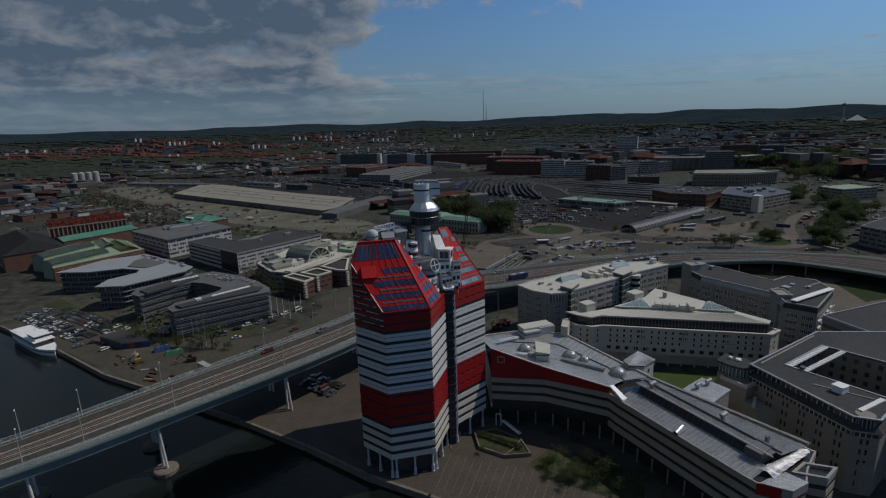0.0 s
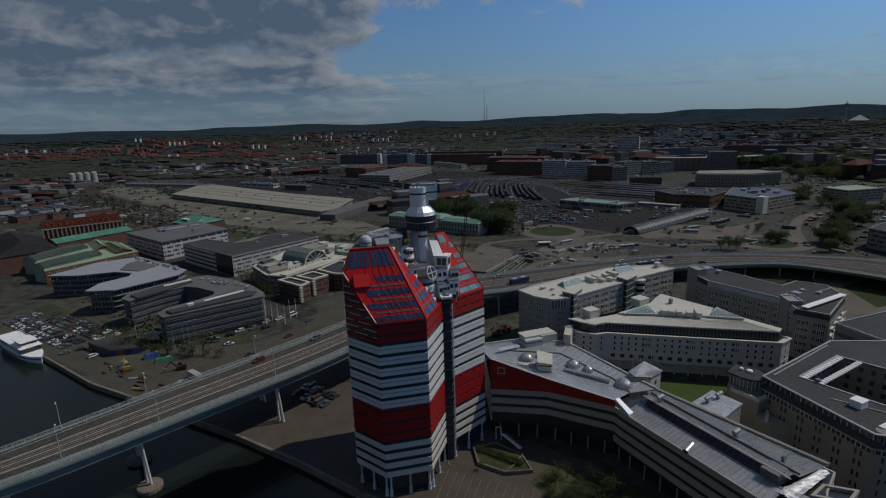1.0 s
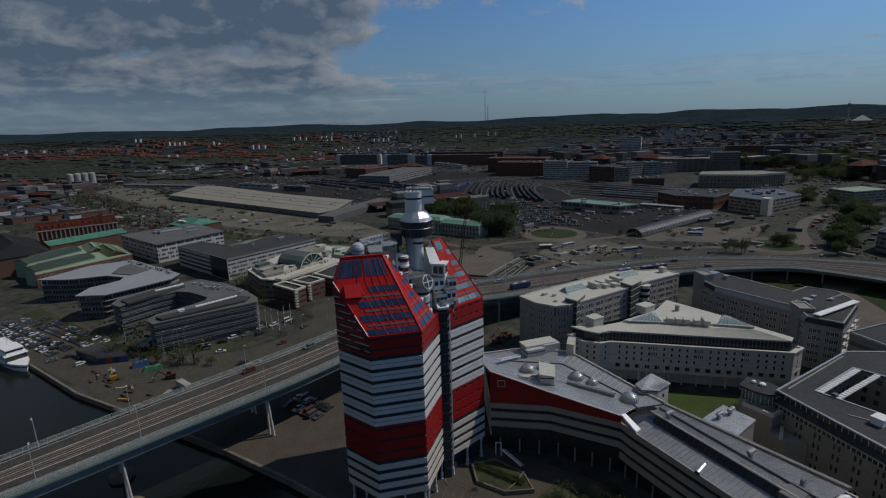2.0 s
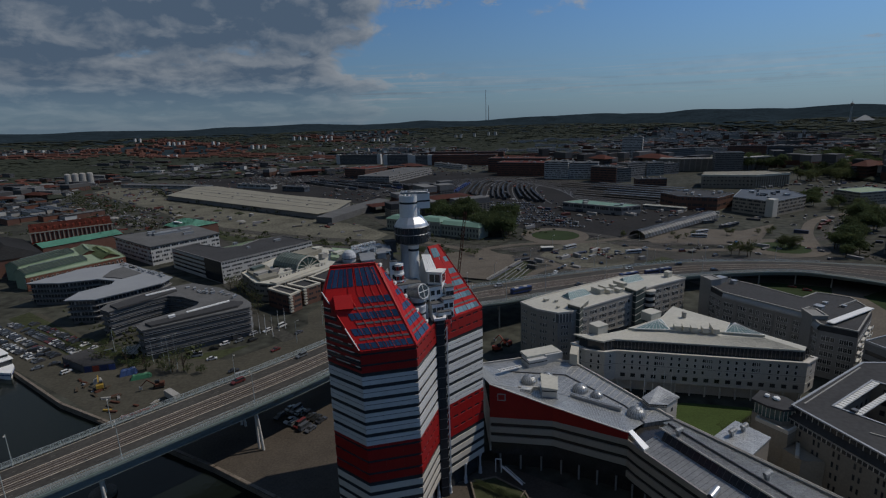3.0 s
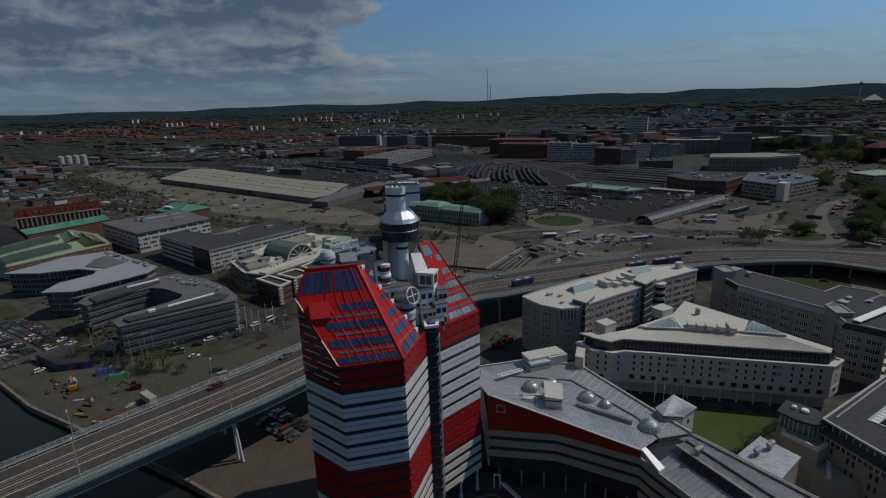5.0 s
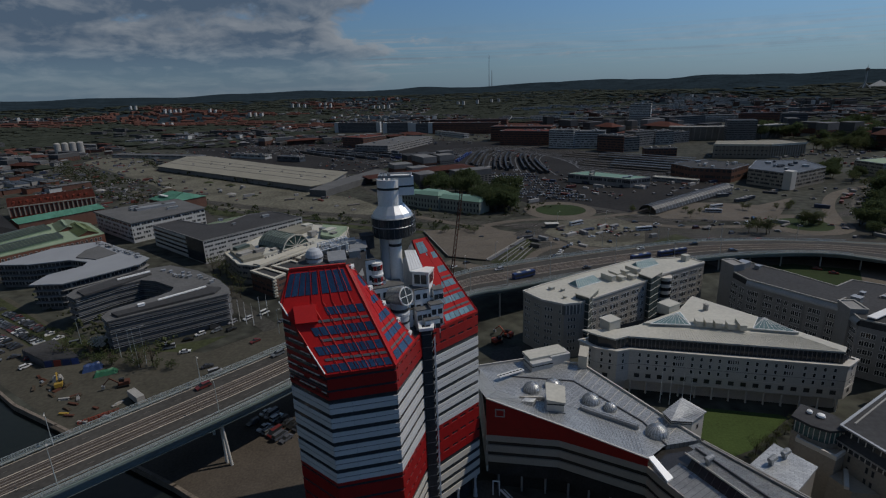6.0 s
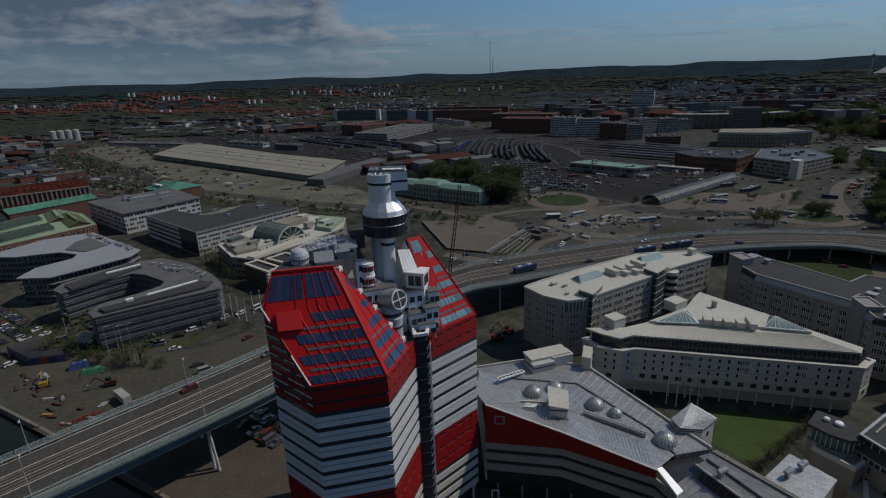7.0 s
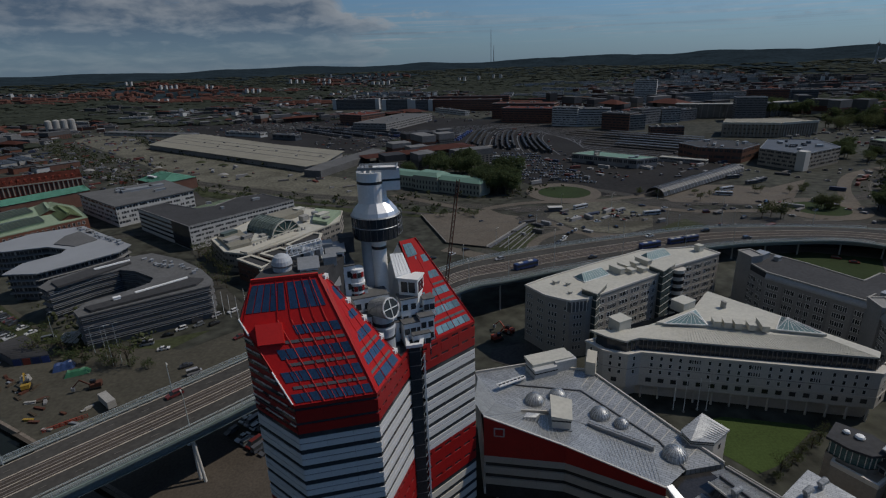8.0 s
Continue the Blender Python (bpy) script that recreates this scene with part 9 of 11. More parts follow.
for k in (2, 4, 6, 8, 10, 12):
    a, b = Vector((*station[k][0], 0)).lerp(Vector((*station[k][1], 0)), 0.55 + 0.4 * (k * 0.37 % 1)), Vector((*station[k][2], 0))
    pf = root("platform_roof", (a.x, a.y, 0), "long grey platform canopy at the station", "platform", "station platforms")
    m, ln = along(a, b, 0)
    bm = bmesh.new()
    box(bm, (0, -2.6, 0), (ln, 2.6, 0.9), m)
    part("platform", bm, M["asphalt"], pf)
    bm = bmesh.new()
    box(bm, (ln * 0.3, -2.8, 4.6), (ln, 2.8, 4.9), m)
    part("roof", bm, M["canopy_glass"], pf)
    for j in range(9):
        bm = bmesh.new()
        x = ln * (0.32 + 0.66 * j / 8)
        box(bm, (x - 0.15, -0.15, 0.9), (x + 0.15, 0.15, 4.6), m)
        part("post", bm, M["frame_dark"], pf)
for (xa, ya), (xb, yb), rows_n in (((-30, 655), (8, 621), 3), ((30, 612), (57, 716), 2), ((-60, 690), (-36, 668), 2)):
    for r_ in range(rows_n):
        for k in range(8):
            u_ = (k + 0.5) / 8
            x, y = xa + (xb - xa) * u_ + r_ * 6, ya + (yb - ya) * u_ + r_ * 7
            c = root("goods_container", (x, y, 0), "blue freight container in the rail yard", "container", "containers in the yard")
            bm = bmesh.new()
            box(bm, (-3, -1.2, 0), (3, 1.2, 2.6), Matrix.Translation((x, y, 0)) @ Matrix.Rotation(math.atan2(yb - ya, xb - xa), 4, "Z"))
            part("box", bm, M["blue_tarp"], c)
# worn wheel lines and lane lines on the streets of the square
bm = bmesh.new()
for line, w in (([(-420, 540), (-250, 418), (-120, 340), (-40, 308), (40, 276), (90, 262)], 0), ([(40, 240), (120, 232), (200, 215), (262, 200), (330, 150)], 0), ([(60, 262), (140, 272), (220, 262), (300, 262), (380, 300)], 0), ([(300, 200), (330, 280), (380, 330), (440, 345), (560, 420)], 0), ([(34, 186), (90, 216), (160, 238), (220, 236)], 0), ([(20, 205), (60, 240), (110, 262), (180, 262), (250, 282)], 0)):
    for off in (-5.2, -1.6, 0.2, 1.9, 5.2):
        siding(bm, [(x + off * 0.45, y + off * 0.9) for x, y in line], 0.28)
for v in bm.verts:
    v.co.z = 0.27
tagged(new("lane_marking", finish("lane_marking", bm, M["line_worn"])), "worn pale lane lines on the streets", "marking", kind="stuff")

# wild saplings and scrub along the streets, goods and vehicles in the yards
cl = random.Random(77)
lines = [[(-420, 534), (-250, 410), (-130, 330), (-50, 294), (36, 256)], [(-640, 690), (-480, 552), (-300, 410), (-200, 322)], [(-430, 400), (-350, 450), (-260, 395)], [(300, 206), (336, 282), (386, 326), (440, 338)], [(-90, 200), (-120, 250), (-170, 296)], [(-620, 640), (-420, 560), (-300, 500)], [(-30, 300), (20, 310), (60, 300), (110, 345)], [(-560, 900), (-380, 650), (-140, 450)], [(-558, 700), (-470, 610), (-374, 525)], [(-565, 690), (-480, 600), (-380, 520)], [(-550, 710), (-460, 620), (-366, 530)], [(-214, 166), (-170, 132), (-126, 100)], [(-210, 160), (-165, 122), (-132, 96)], [(-152, 92), (-128, 84), (-100, 82)], [(-150, 86), (-126, 79), (-108, 76)], [(-205, 152), (-150, 104)], [(-700, 900), (-600, 760), (-560, 700)], [(-860, 930), (-760, 800), (-650, 680)]]
vs, fs = [], []
lo_sphere = bmesh.new()
bmesh.ops.create_icosphere(lo_sphere, subdivisions=1, radius=1.0)
sv, sf = [v.co.copy() for v in lo_sphere.verts], [tuple(v.index for v in f.verts) for f in lo_sphere.faces]
lo_sphere.free()
for line in lines:
    pts = smooth_line([(x, y, 0) for x, y in line], 8)
    for p, q in zip(pts, pts[1:]):
        for _ in range(int((q - p).length / 3.0)):
            c = p.lerp(q, cl.random()) + Vector((cl.gauss(0, 4.5), cl.gauss(0, 4.5), 0))
            big = cl.random() < 0.25
            for _k in range(7 if big else 3):
                r = cl.uniform(0.5, 1.1) if big else cl.uniform(0.4, 0.9)
                o = Vector((cl.gauss(0, 1.2), cl.gauss(0, 1.2), cl.uniform(2.0, 5.0) if big else cl.uniform(0.2, 1.0)))
                k = len(vs)
                for v in sv:
                    vs.append(tuple(c + o + v * r * cl.uniform(0.5, 1.3)))
                fs.extend([tuple(i + k for i in f) for f in sf])
me = bpy.data.meshes.new("roadside_scrub")
me.from_pydata(vs, [], fs)
me.materials.append(M["scrub"])
tagged(new("roadside_scrub", me), "brown-green spring scrub and saplings along the streets", "bushes", kind="stuff")
bm = bmesh.new()
zones = [(-330, -60, 470, 330, 34), (92, 145, 226, 258, 22), (-560, -380, 620, 800, 40), (40, 300, 205, 262, 40), (-440, -330, 420, 560, 150), (-160, 40, 560, 720, 150), (60, 300, 345, 470, 170), (-760, -400, 480, 900, 420), (-380, -100, 760, 1050, 300), (-40, 160, 480, 760, 120), (300, 470, 240, 360, 60), (440, 600, 430, 620, 120), (-60, 300, 860, 1050, 200), (-330, -230, 380, 470, 70)]
for x0, x1, y0, y1, n in zones:
    for _ in range(n):
        x, y = cl.uniform(x0, x1), cl.uniform(y0, y1)
        if x1 == -60:
            y = 310 - (x + 60) * 0.62 + cl.uniform(8, 75)
        m = Matrix.Translation((x, y, 0.1)) @ Matrix.Rotation(cl.choice((0.6, 2.2)) + cl.gauss(0, 0.15), 4, "Z")
        if cl.random() < 0.7:
            box(bm, (-2.1, -0.85, 0), (2.1, 0.85, 0.85), m)
            box(bm, (-1.5, -0.7, 0.85), (0.7, 0.7, 1.4), m)
        else:
            lx, h = cl.uniform(2, 6), cl.uniform(1.0, 2.8)
            box(bm, (-lx, -1.2, 0), (lx, 1.2, h), m)
tagged(new("yard_goods", finish("yard_goods", bm, M["goods"])), "vehicles, containers and goods left about the yards", "goods", kind="stuff")

# low dark-roofed sheds behind the arcade building
sg = random.Random(15)
for k in range(20):
    u, v = (k % 5) / 4, (k // 5) / 3
    x, y = -640 + 62 * u + 150 * v + sg.uniform(-8, 8), 648 - 10 * u - 165 * v + 30 * u * v + sg.uniform(-8, 8)
    lx, ly, h = sg.uniform(24, 42), sg.uniform(10, 17), sg.uniform(4, 7)
    turn = radians(-36 + sg.choice((0, 0, 0, 90)))
    m = Matrix.Translation((x, y, 0)) @ Matrix.Rotation(turn, 4, "Z")
    r = root("low_shed", (x, y, 0), "low workshop shed with a dark felt roof", "shed", "workshop sheds")
    bm = bmesh.new()
    box(bm, (-lx / 2, -ly / 2, 0), (lx / 2, ly / 2, h), m)
    part("wall", bm, M[sg.choice(("dark_brick", "brick", "concrete", "office_white"))], r)
    bm = bmesh.new()
    box(bm, (-lx / 2 - 0.4, -ly / 2 - 0.4, h), (lx / 2 + 0.4, ly / 2 + 0.4, h + 0.5), m)
    for j in range(3):
        cx0 = -lx / 2 + (j + 0.4) * lx / 3
        box(bm, (cx0, -ly / 4, h + 0.5), (cx0 + 3, ly / 4, h + 1.4), m)
    part("roof", bm, M[sg.choice(("dark_roof", "dark_roof", "grey_roof", "blue_roof"))], r)

# pale ring road and footpaths beside the cutting
road("road", [(55, 168), (60.7, 187), (70, 201), (84.5, 210), (96, 205), (104, 190)], 6, 0.25, "plaza_brown", "pale curved slip road beside the cutting")
road("road", [(-30, 322), (2, 294), (36, 262), (60, 244)], 7, 0.23, "plaza_brown", "pale footpath along the verge")
road("road", [(10, 186), (24, 176), (40, 164)], 9, 0.2, "plaza_brown", "pale forecourt below the bridge")

road("road", [(40, 268), (56, 277), (82, 283), (116, 280), (160, 291), (178, 300)], 7, 0.235, "plaza_brown", "pale street past the round island")
road("road", [(64, 236), (78, 232), (92, 208), (120, 197), (150, 194)], 6, 0.245, "plaza_brown", "pale lane round the building site")
road("road", [(152, 262), (178, 246), (210, 242), (240, 240)], 7, 0.23, "plaza_brown", "pale street towards the planted island")
road("road", [(292, 248), (318, 292), (362, 340), (430, 372)], 9, 0.23, "plaza_brown", "pale avenue towards the park")
pv = root("site_pavilion", (89, 258, 0.2), "small white flat-roofed site pavilion", "pavilion")
bm = bmesh.new()
box(bm, (84.5, 255.8, 0.2), (93.5, 259.6, 3.0))
part("wall", bm, M["frame_dark"], pv)
bm = bmesh.new()
box(bm, (84.0, 255.2, 3.0), (94.0, 260.2, 3.3))
part("roof", bm, M["pale_panel"], pv)

# ---- distant city, woods and hills ----
rnd = random.Random(21)


def smooth01(a, b, x):
    t = min(1.0, max(0.0, (x - a) / (b - a)))
    return t * t * (3 - 2 * t)


def terrain(x, y):
    """Height of the land far off: flat by the river, wooded ridges towards the horizon."""
    d = math.hypot(x, y + 130)
    n = noise.noise(Vector((x * 0.0011, y * 0.0011, 3.1))) + 0.5 * noise.noise(Vector((x * 0.0027, y * 0.0027, 7.7)))
    east = smooth01(300, 1600, x)
    start = 1900 - 500 * east
    h = smooth01(start, 4450, d) * (88 + 16 * n) + smooth01(1300, 2300, d) * 16 * max(0, n + 0.25)
    h += 20 * east * smooth01(1500, 2600, d) * max(0, n + 0.4)
    return max(-1.5, h - 1.5)


bm = bmesh.new()
cols, rows_ = 150, 46
grid = []
for j in range(rows_):
    d = 1250 * (4750 / 1250) ** (j / (rows_ - 1))
    row = []
    for i in range(cols):
        a = radians(-58 + 116 * i / (cols - 1))
        x, y = d * math.sin(a), -130 + d * math.cos(a)
        row.append(bm.verts.new((x, y, terrain(x, y) + (1.5 * noise.noise(Vector((x * 0.02, y * 0.02, 0))) if d > 2000 else 0))))
    grid.append(row)
for a, b in zip(grid, grid[1:]):
    for i in range(cols - 1):
        f = bm.faces.new((a[i + 1], a[i], b[i], b[i + 1]))
        f.smooth = True
bmesh.ops.recalc_face_normals(bm, faces=bm.faces[:])
if sum(f.normal.z for f in bm.faces) < 0:
    bmesh.ops.reverse_faces(bm, faces=bm.faces[:])
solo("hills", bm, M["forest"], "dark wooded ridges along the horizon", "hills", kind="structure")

TAKEN = [(-600, -40, 330, 960), (20, 330, 470, 960), (-330, 60, 180, 420), (60, 520, 180, 640), (-420, -60, 60, 420), (330, 620, 380, 860), (-200, 20, 650, 1000), (430, 800, 930, 1180), (-260, 20, 1090, 1260), (-20, 240, 780, 1190), (-170, 10, 740, 960)]


def free(x, y):
    return not any(x0 < x < x1 and y0 < y < y1 for x0, x1, y0, y1 in TAKEN)


def house_geo(vs, fs, vr, fr, x, y, z, turn, lx, ly, h, pitch):
    """Adds a body to one list and its roof to another."""
    c, s = math.cos(turn), math.sin(turn)
    P = lambda u, v, w: (x + u * c - v * s, y + u * s + v * c, z + w)
    k = len(vs)
    vs += [P(-lx, -ly, -3), P(lx, -ly, -3), P(lx, ly, -3), P(-lx, ly, -3), P(-lx, -ly, h), P(lx, -ly, h), P(lx, ly, h), P(-lx, ly, h)]
    fs += [(k, k + 1, k + 5, k + 4), (k + 1, k + 2, k + 6, k + 5), (k + 2, k + 3, k + 7, k + 6), (k + 3, k, k + 4, k + 7)]
    k = len(vr)
    if pitch:
        vr += [P(-lx - .4, -ly - .4, h), P(lx + .4, -ly - .4, h), P(lx + .4, ly + .4, h), P(-lx - .4, ly + .4, h), P(-lx + ly * .5, 0, h + pitch), P(lx - ly * .5, 0, h + pitch)]
        fr += [(k, k + 1, k + 5, k + 4), (k + 2, k + 3, k + 4, k + 5), (k + 1, k + 2, k + 5), (k + 3, k, k + 4)]
    else:
        vr += [P(-lx, -ly, h + .02), P(lx, -ly, h + .02), P(lx, ly, h + .02), P(-lx, ly, h + .02), P(-lx, -ly, h + .7), P(lx, -ly, h + .7), P(lx, ly, h + .7), P(-lx, ly, h + .7)]
        fr += [(k, k + 1, k + 5, k + 4), (k + 1, k + 2, k + 6, k + 5), (k + 2, k + 3, k + 7, k + 6), (k + 3, k, k + 4, k + 7), (k + 4, k + 5, k + 6, k + 7)]


def mesh_of(name, vs, fs, m):
    me = bpy.data.meshes.new(name)
    me.from_pydata(vs, [], fs)
    me.materials.append(m)
    me.update()
    return me


def strips_of(vw, fw, x, y, z, turn, lx, ly, h):
    """Dark window strips, storey by storey, a little proud of a body's four walls."""
    c, s = math.cos(turn), math.sin(turn)
    P = lambda u, v, w: (x + u * c - v * s, y + u * s + v * c, z + w)
    floors = max(2, int(h / 3.2))
    for f in range(floors):
        z0, z1 = (f + 0.35) * h / floors, (f + 0.78) * h / floors
        for (a, b) in (((-lx, -ly - 0.06), (lx, -ly - 0.06)), ((lx + 0.06, -ly), (lx + 0.06, ly)), ((-lx - 0.06, ly), (-lx - 0.06, -ly))):
            n = max(2, int(math.hypot(b[0] - a[0], b[1] - a[1]) / 4))
            for i in range(n):
                p, q = (i + 0.15) / n, (i + 0.8) / n
                k = len(vw)
                u0, v0, u1, v1 = a[0] + (b[0] - a[0]) * p, a[1] + (b[1] - a[1]) * p, a[0] + (b[0] - a[0]) * q, a[1] + (b[1] - a[1]) * q
                vw += [P(u0, v0, z0), P(u1, v1, z0), P(u1, v1, z1), P(u0, v0, z1)]
                fw.append((k, k + 1, k + 2, k + 3))


# estates of long slabs in rows: centre, half width and depth of the estate, turn, kind
ESTATES = [(-345, 1490, 85, 70, -25, "red"), (-1390, 1845, 170, 90, -12, "red"), (-880, 1770, 150, 60, -14, "red"), (-560, 1640, 120, 60, -24, "red"), (-560, 2660, 150, 60, -40, "red"), (-420, 2350, 120, 40, -30, "red"), (-1250, 2480, 130, 50, -30, "red"),
           (-640, 2080, 130, 40, -20, "red"), (-980, 2300, 90, 40, -20, "red"), (60, 1330, 110, 40, -20, "red"), (180, 1240, 60, 40, -25, "red"), (-60, 1440, 130, 40, -18, "grey"), (330, 1250, 90, 60, -20, "grey"), (420, 960, 50, 40, -20, "grey"), (560, 1250, 110, 60, -15, "grey"), (900, 1250, 120, 60, -10, "grey"), (1010, 1500, 150, 80, -20, "grey"), (700, 1450, 130, 60, -20, "grey"),
           (-720, 1240, 120, 40, -25, "grey"), (-900, 1450, 120, 50, -25, "grey"), (-1100, 1120, 90, 60, -30, "grey"), (-820, 800, 90, 60, -35, "grey"), (-760, 1000, 70, 50, -30, "grey"), (-480, 1290, 120, 40, -25, "grey"), (1250, 1700, 160, 80, -30, "grey"), (1330, 1450, 120, 80, -30, "grey"),
           (300, 1420, 110, 50, -15, "pale"), (480, 1620, 140, 60, -10, "pale"), (660, 1800, 150, 60, -12, "pale"), (860, 1780, 130, 60, -20, "pale"), (1060, 1920, 150, 70, -20, "pale"), (420, 1950, 120, 50, -10, "pale"), (-120, 1750, 120, 40, -15, "pale"), (760, 1180, 90, 40, -15, "pale"), (1180, 1330, 90, 50, -25, "pale")]
# joined far city
far_win = ([], [])
city = ([], [], [], [])
red = ([], [], [], [])
white = ([], [], [], [])
er = random.Random(44)
for ex, ey, hw, hd, turn_, sort in ESTATES:
    c_, s_ = math.cos(radians(turn_)), math.sin(radians(turn_))
    v_ = -hd
    while v_ < hd:
        u_ = -hw + er.uniform(0, 12)
        while u_ < hw:
            l_ = er.uniform(12, 30)
            if er.random() < 0.88:
                x, y = ex + (u_ + l_) * c_ - v_ * s_, ey + (u_ + l_) * s_ + v_ * c_
                dims = (l_, er.uniform(4.5, 6.5), er.uniform(6, 9) if sort == "red" else er.uniform(5, 13))
                house_geo(*{"red": red, "grey": city, "pale": white}[sort], x, y, terrain(x, y), radians(turn_), *dims, er.uniform(2.5, 4) if sort == "red" else 0)
                if math.hypot(x, y) < 2300:
                    strips_of(*far_win, x, y, terrain(x, y), radians(turn_), *dims)
            u_ += 2 * l_ + er.uniform(2, 8)
        v_ += er.uniform(38, 60)
# white point blocks standing in groups on the slopes
for x, y, n, gap in ((-540, 2560, 3, 26), (-470, 2330, 2, 22), (122, 2410, 2, 24), (216, 2480, 1, 20), (290, 2540, 2, 34), (-930, 2200, 2, 24), (-1180, 2330, 4, 24), (-1420, 2500, 2, 26), (-700, 2000, 3, 24), (-900, 1720, 2, 30), (-250, 2250, 4, 22), (1180, 1560, 2, 24), (1290, 1700, 1, 20), (820, 1330, 2, 30), (-660, 2500, 3, 30)):
    for k in range(n):
        x_ = x + k * gap
        house_geo(*white, x_, y - k * 4, terrain(x_, y), radians(-20), er.uniform(4, 6), er.uniform(4, 5), er.uniform(14, 20), 0)
for k in range(7600):
    a = radians(rnd.uniform(-46, 46))
    d = 620 * (4200 / 620) ** (rnd.random() ** 0.85)
    x, y = d * math.sin(a), -130 + d * math.cos(a)
    if not free(x, y):
        continue
    den = noise.noise(Vector((x * 0.0016, y * 0.0016, 11.0)))
    if d > 1300 and den < -0.02 + 0.3 * smooth01(1800, 3600, d):
        continue
    z = terrain(x, y)
    if z > 42:
        continue
    turn = radians(25 + 45 * round(noise.noise(Vector((x * 0.002, y * 0.002, 5.0))) * 3) + rnd.choice((0, 90)))
    zone = noise.noise(Vector((x * 0.0013, y * 0.0013, 31.0)))
    if zone > 0.16 and d > 900 and x < 500:
        house_geo(*red, x, y, z, turn, rnd.uniform(6, 18), rnd.uniform(4, 5.5), rnd.uniform(6, 9), rnd.uniform(2.5, 3.5))
    elif rnd.random() < 0.03 and d > 1300:
        house_geo(*white, x, y, z, turn, rnd.uniform(4, 6), rnd.uniform(4, 5), rnd.uniform(9, 15), 0)
    elif rnd.random() < 0.45:
        dims = (rnd.uniform(6, 18), rnd.uniform(4, 9), rnd.uniform(4, 8 if x < 200 else 14))
        house_geo(*city, x, y, z, turn, *dims, 0)
        if d < 1700:
            strips_of(*far_win, x, y, z, turn, *dims)
    else:
        house_geo(*city, x, y, z, turn, rnd.uniform(5, 12), rnd.uniform(4, 6), rnd.uniform(4, 9), rnd.uniform(1.5, 3))
for (vs, fs, vr, fr), wm, rm, lab in ((city, "far_walls", "far_roofs", "far city blocks with dark and pale roofs"), (red, "far_brick", "tile_roofs_far", "far brick housing under red tiled roofs"), (white, "white_far", "grey_roof", "far white apartment blocks and towers")):
    r = root("distant_houses", (0, 1500, 0), lab, "houses", kind="stuff")
    for nm, v, f, mm in (("walls", vs, fs, wm), ("roofs", vr, fr, rm)):
        ob = new(nm, mesh_of(nm, v, f, M[mm]))
        ob["kind"] = "stuff"
        attach(ob, r)
    if lab.startswith("far city"):
        ob = new("windows", mesh_of("windows", *far_win, M["glass_band"]))
        ob["kind"] = "stuff"
        attach(ob, r)

# nearer single houses, each a thing
UNIT = {}
for key, pitch in (("flat", 0), ("gable", 0.35)):
    g = ([], [], [], [])
    house_geo(*g, 0, 0, 0, 0, 0.5, 0.5, 1.0, pitch)
    UNIT[key] = (mesh_of("house_wall", g[0], g[1], M["house_walls"]), mesh_of("house_roof", g[2], g[3], M["house_roofs"] if key == "flat" else M["tile_roofs"]))
win_v, win_f = [], []
for f in range(4):
    for a, b in (((-0.5, -0.503), (0.5, -0.503)), ((0.503, -0.5), (0.503, 0.5)), ((-0.503, 0.5), (-0.503, -0.5))):
        for i in range(9):
            p, q, k = (i + 0.2) / 9, (i + 0.8) / 9, len(win_v)
            for u, zz in ((p, 0.12), (q, 0.12), (q, 0.24), (p, 0.24)):
                win_v.append((a[0] + (b[0] - a[0]) * u, a[1] + (b[1] - a[1]) * u, zz - 0.06 + f * 0.24))
            win_f.append((k, k + 1, k + 2, k + 3))
UNIT_WIN = mesh_of("windows", win_v, win_f, M["glass_band"])
placed = []
tries = 0
while len(placed) < 118 and tries < 9000:
    tries += 1
    a = radians(rnd.uniform(-42, 42))
    d = rnd.uniform(560, 1150)
    x, y = d * math.sin(a), -130 + d * math.cos(a)
    lx, ly = rnd.uniform(16, 46), rnd.uniform(11, 22)
    if not free(x, y) or any(math.hypot(x - u, y - v) < (lx + w) * 0.55 for u, v, w in placed):
        continue
    placed.append((x, y, lx))
    kind = "gable" if rnd.random() < 0.3 else "flat"
    h = rnd.uniform(6, 11) if x < 100 else rnd.uniform(10, 22)
    turn = radians(25 + 45 * round(noise.noise(Vector((x * 0.002, y * 0.002, 5.0))) * 3) + rnd.choice((0, 90)))
    flat_ = kind == "flat"
    r = root("city_house" if flat_ else "tiled_house", (x, y, 0), "city block with a flat dark roof among trees" if flat_ else "city house with a red tiled roof", "house", "houses of the near city")
    for nm, me in (("wall", UNIT[kind][0]), ("roof", UNIT[kind][1]), ("windows", UNIT_WIN)):
        ob = new(nm, me)
        ob.parent = r
        ob.matrix_basis = Matrix.Rotation(turn, 4, "Z") @ Matrix.Diagonal((lx, ly, h if nm == "wall" or not flat_ else h, 1))

# far woods: loose clumps
vs, fs = [], []
ico = bmesh.new()
bmesh.ops.create_icosphere(ico, subdivisions=1, radius=1.0)
ico_v = [v.co.copy() for v in ico.verts]
ico_f = [tuple(v.index for v in f.verts) for f in ico.faces]
ico.free()


def clump(vs, fs, x, y, z, r, hgt):
    k = len(vs)
    for v in ico_v:
        j = rnd.uniform(0.65, 1.2)
        vs.append((x + v.x * r * j, y + v.y * r * j, z + hgt * 0.4 + v.z * hgt * 0.5 * j))
    fs.extend([tuple(i + k for i in f) for f in ico_f])


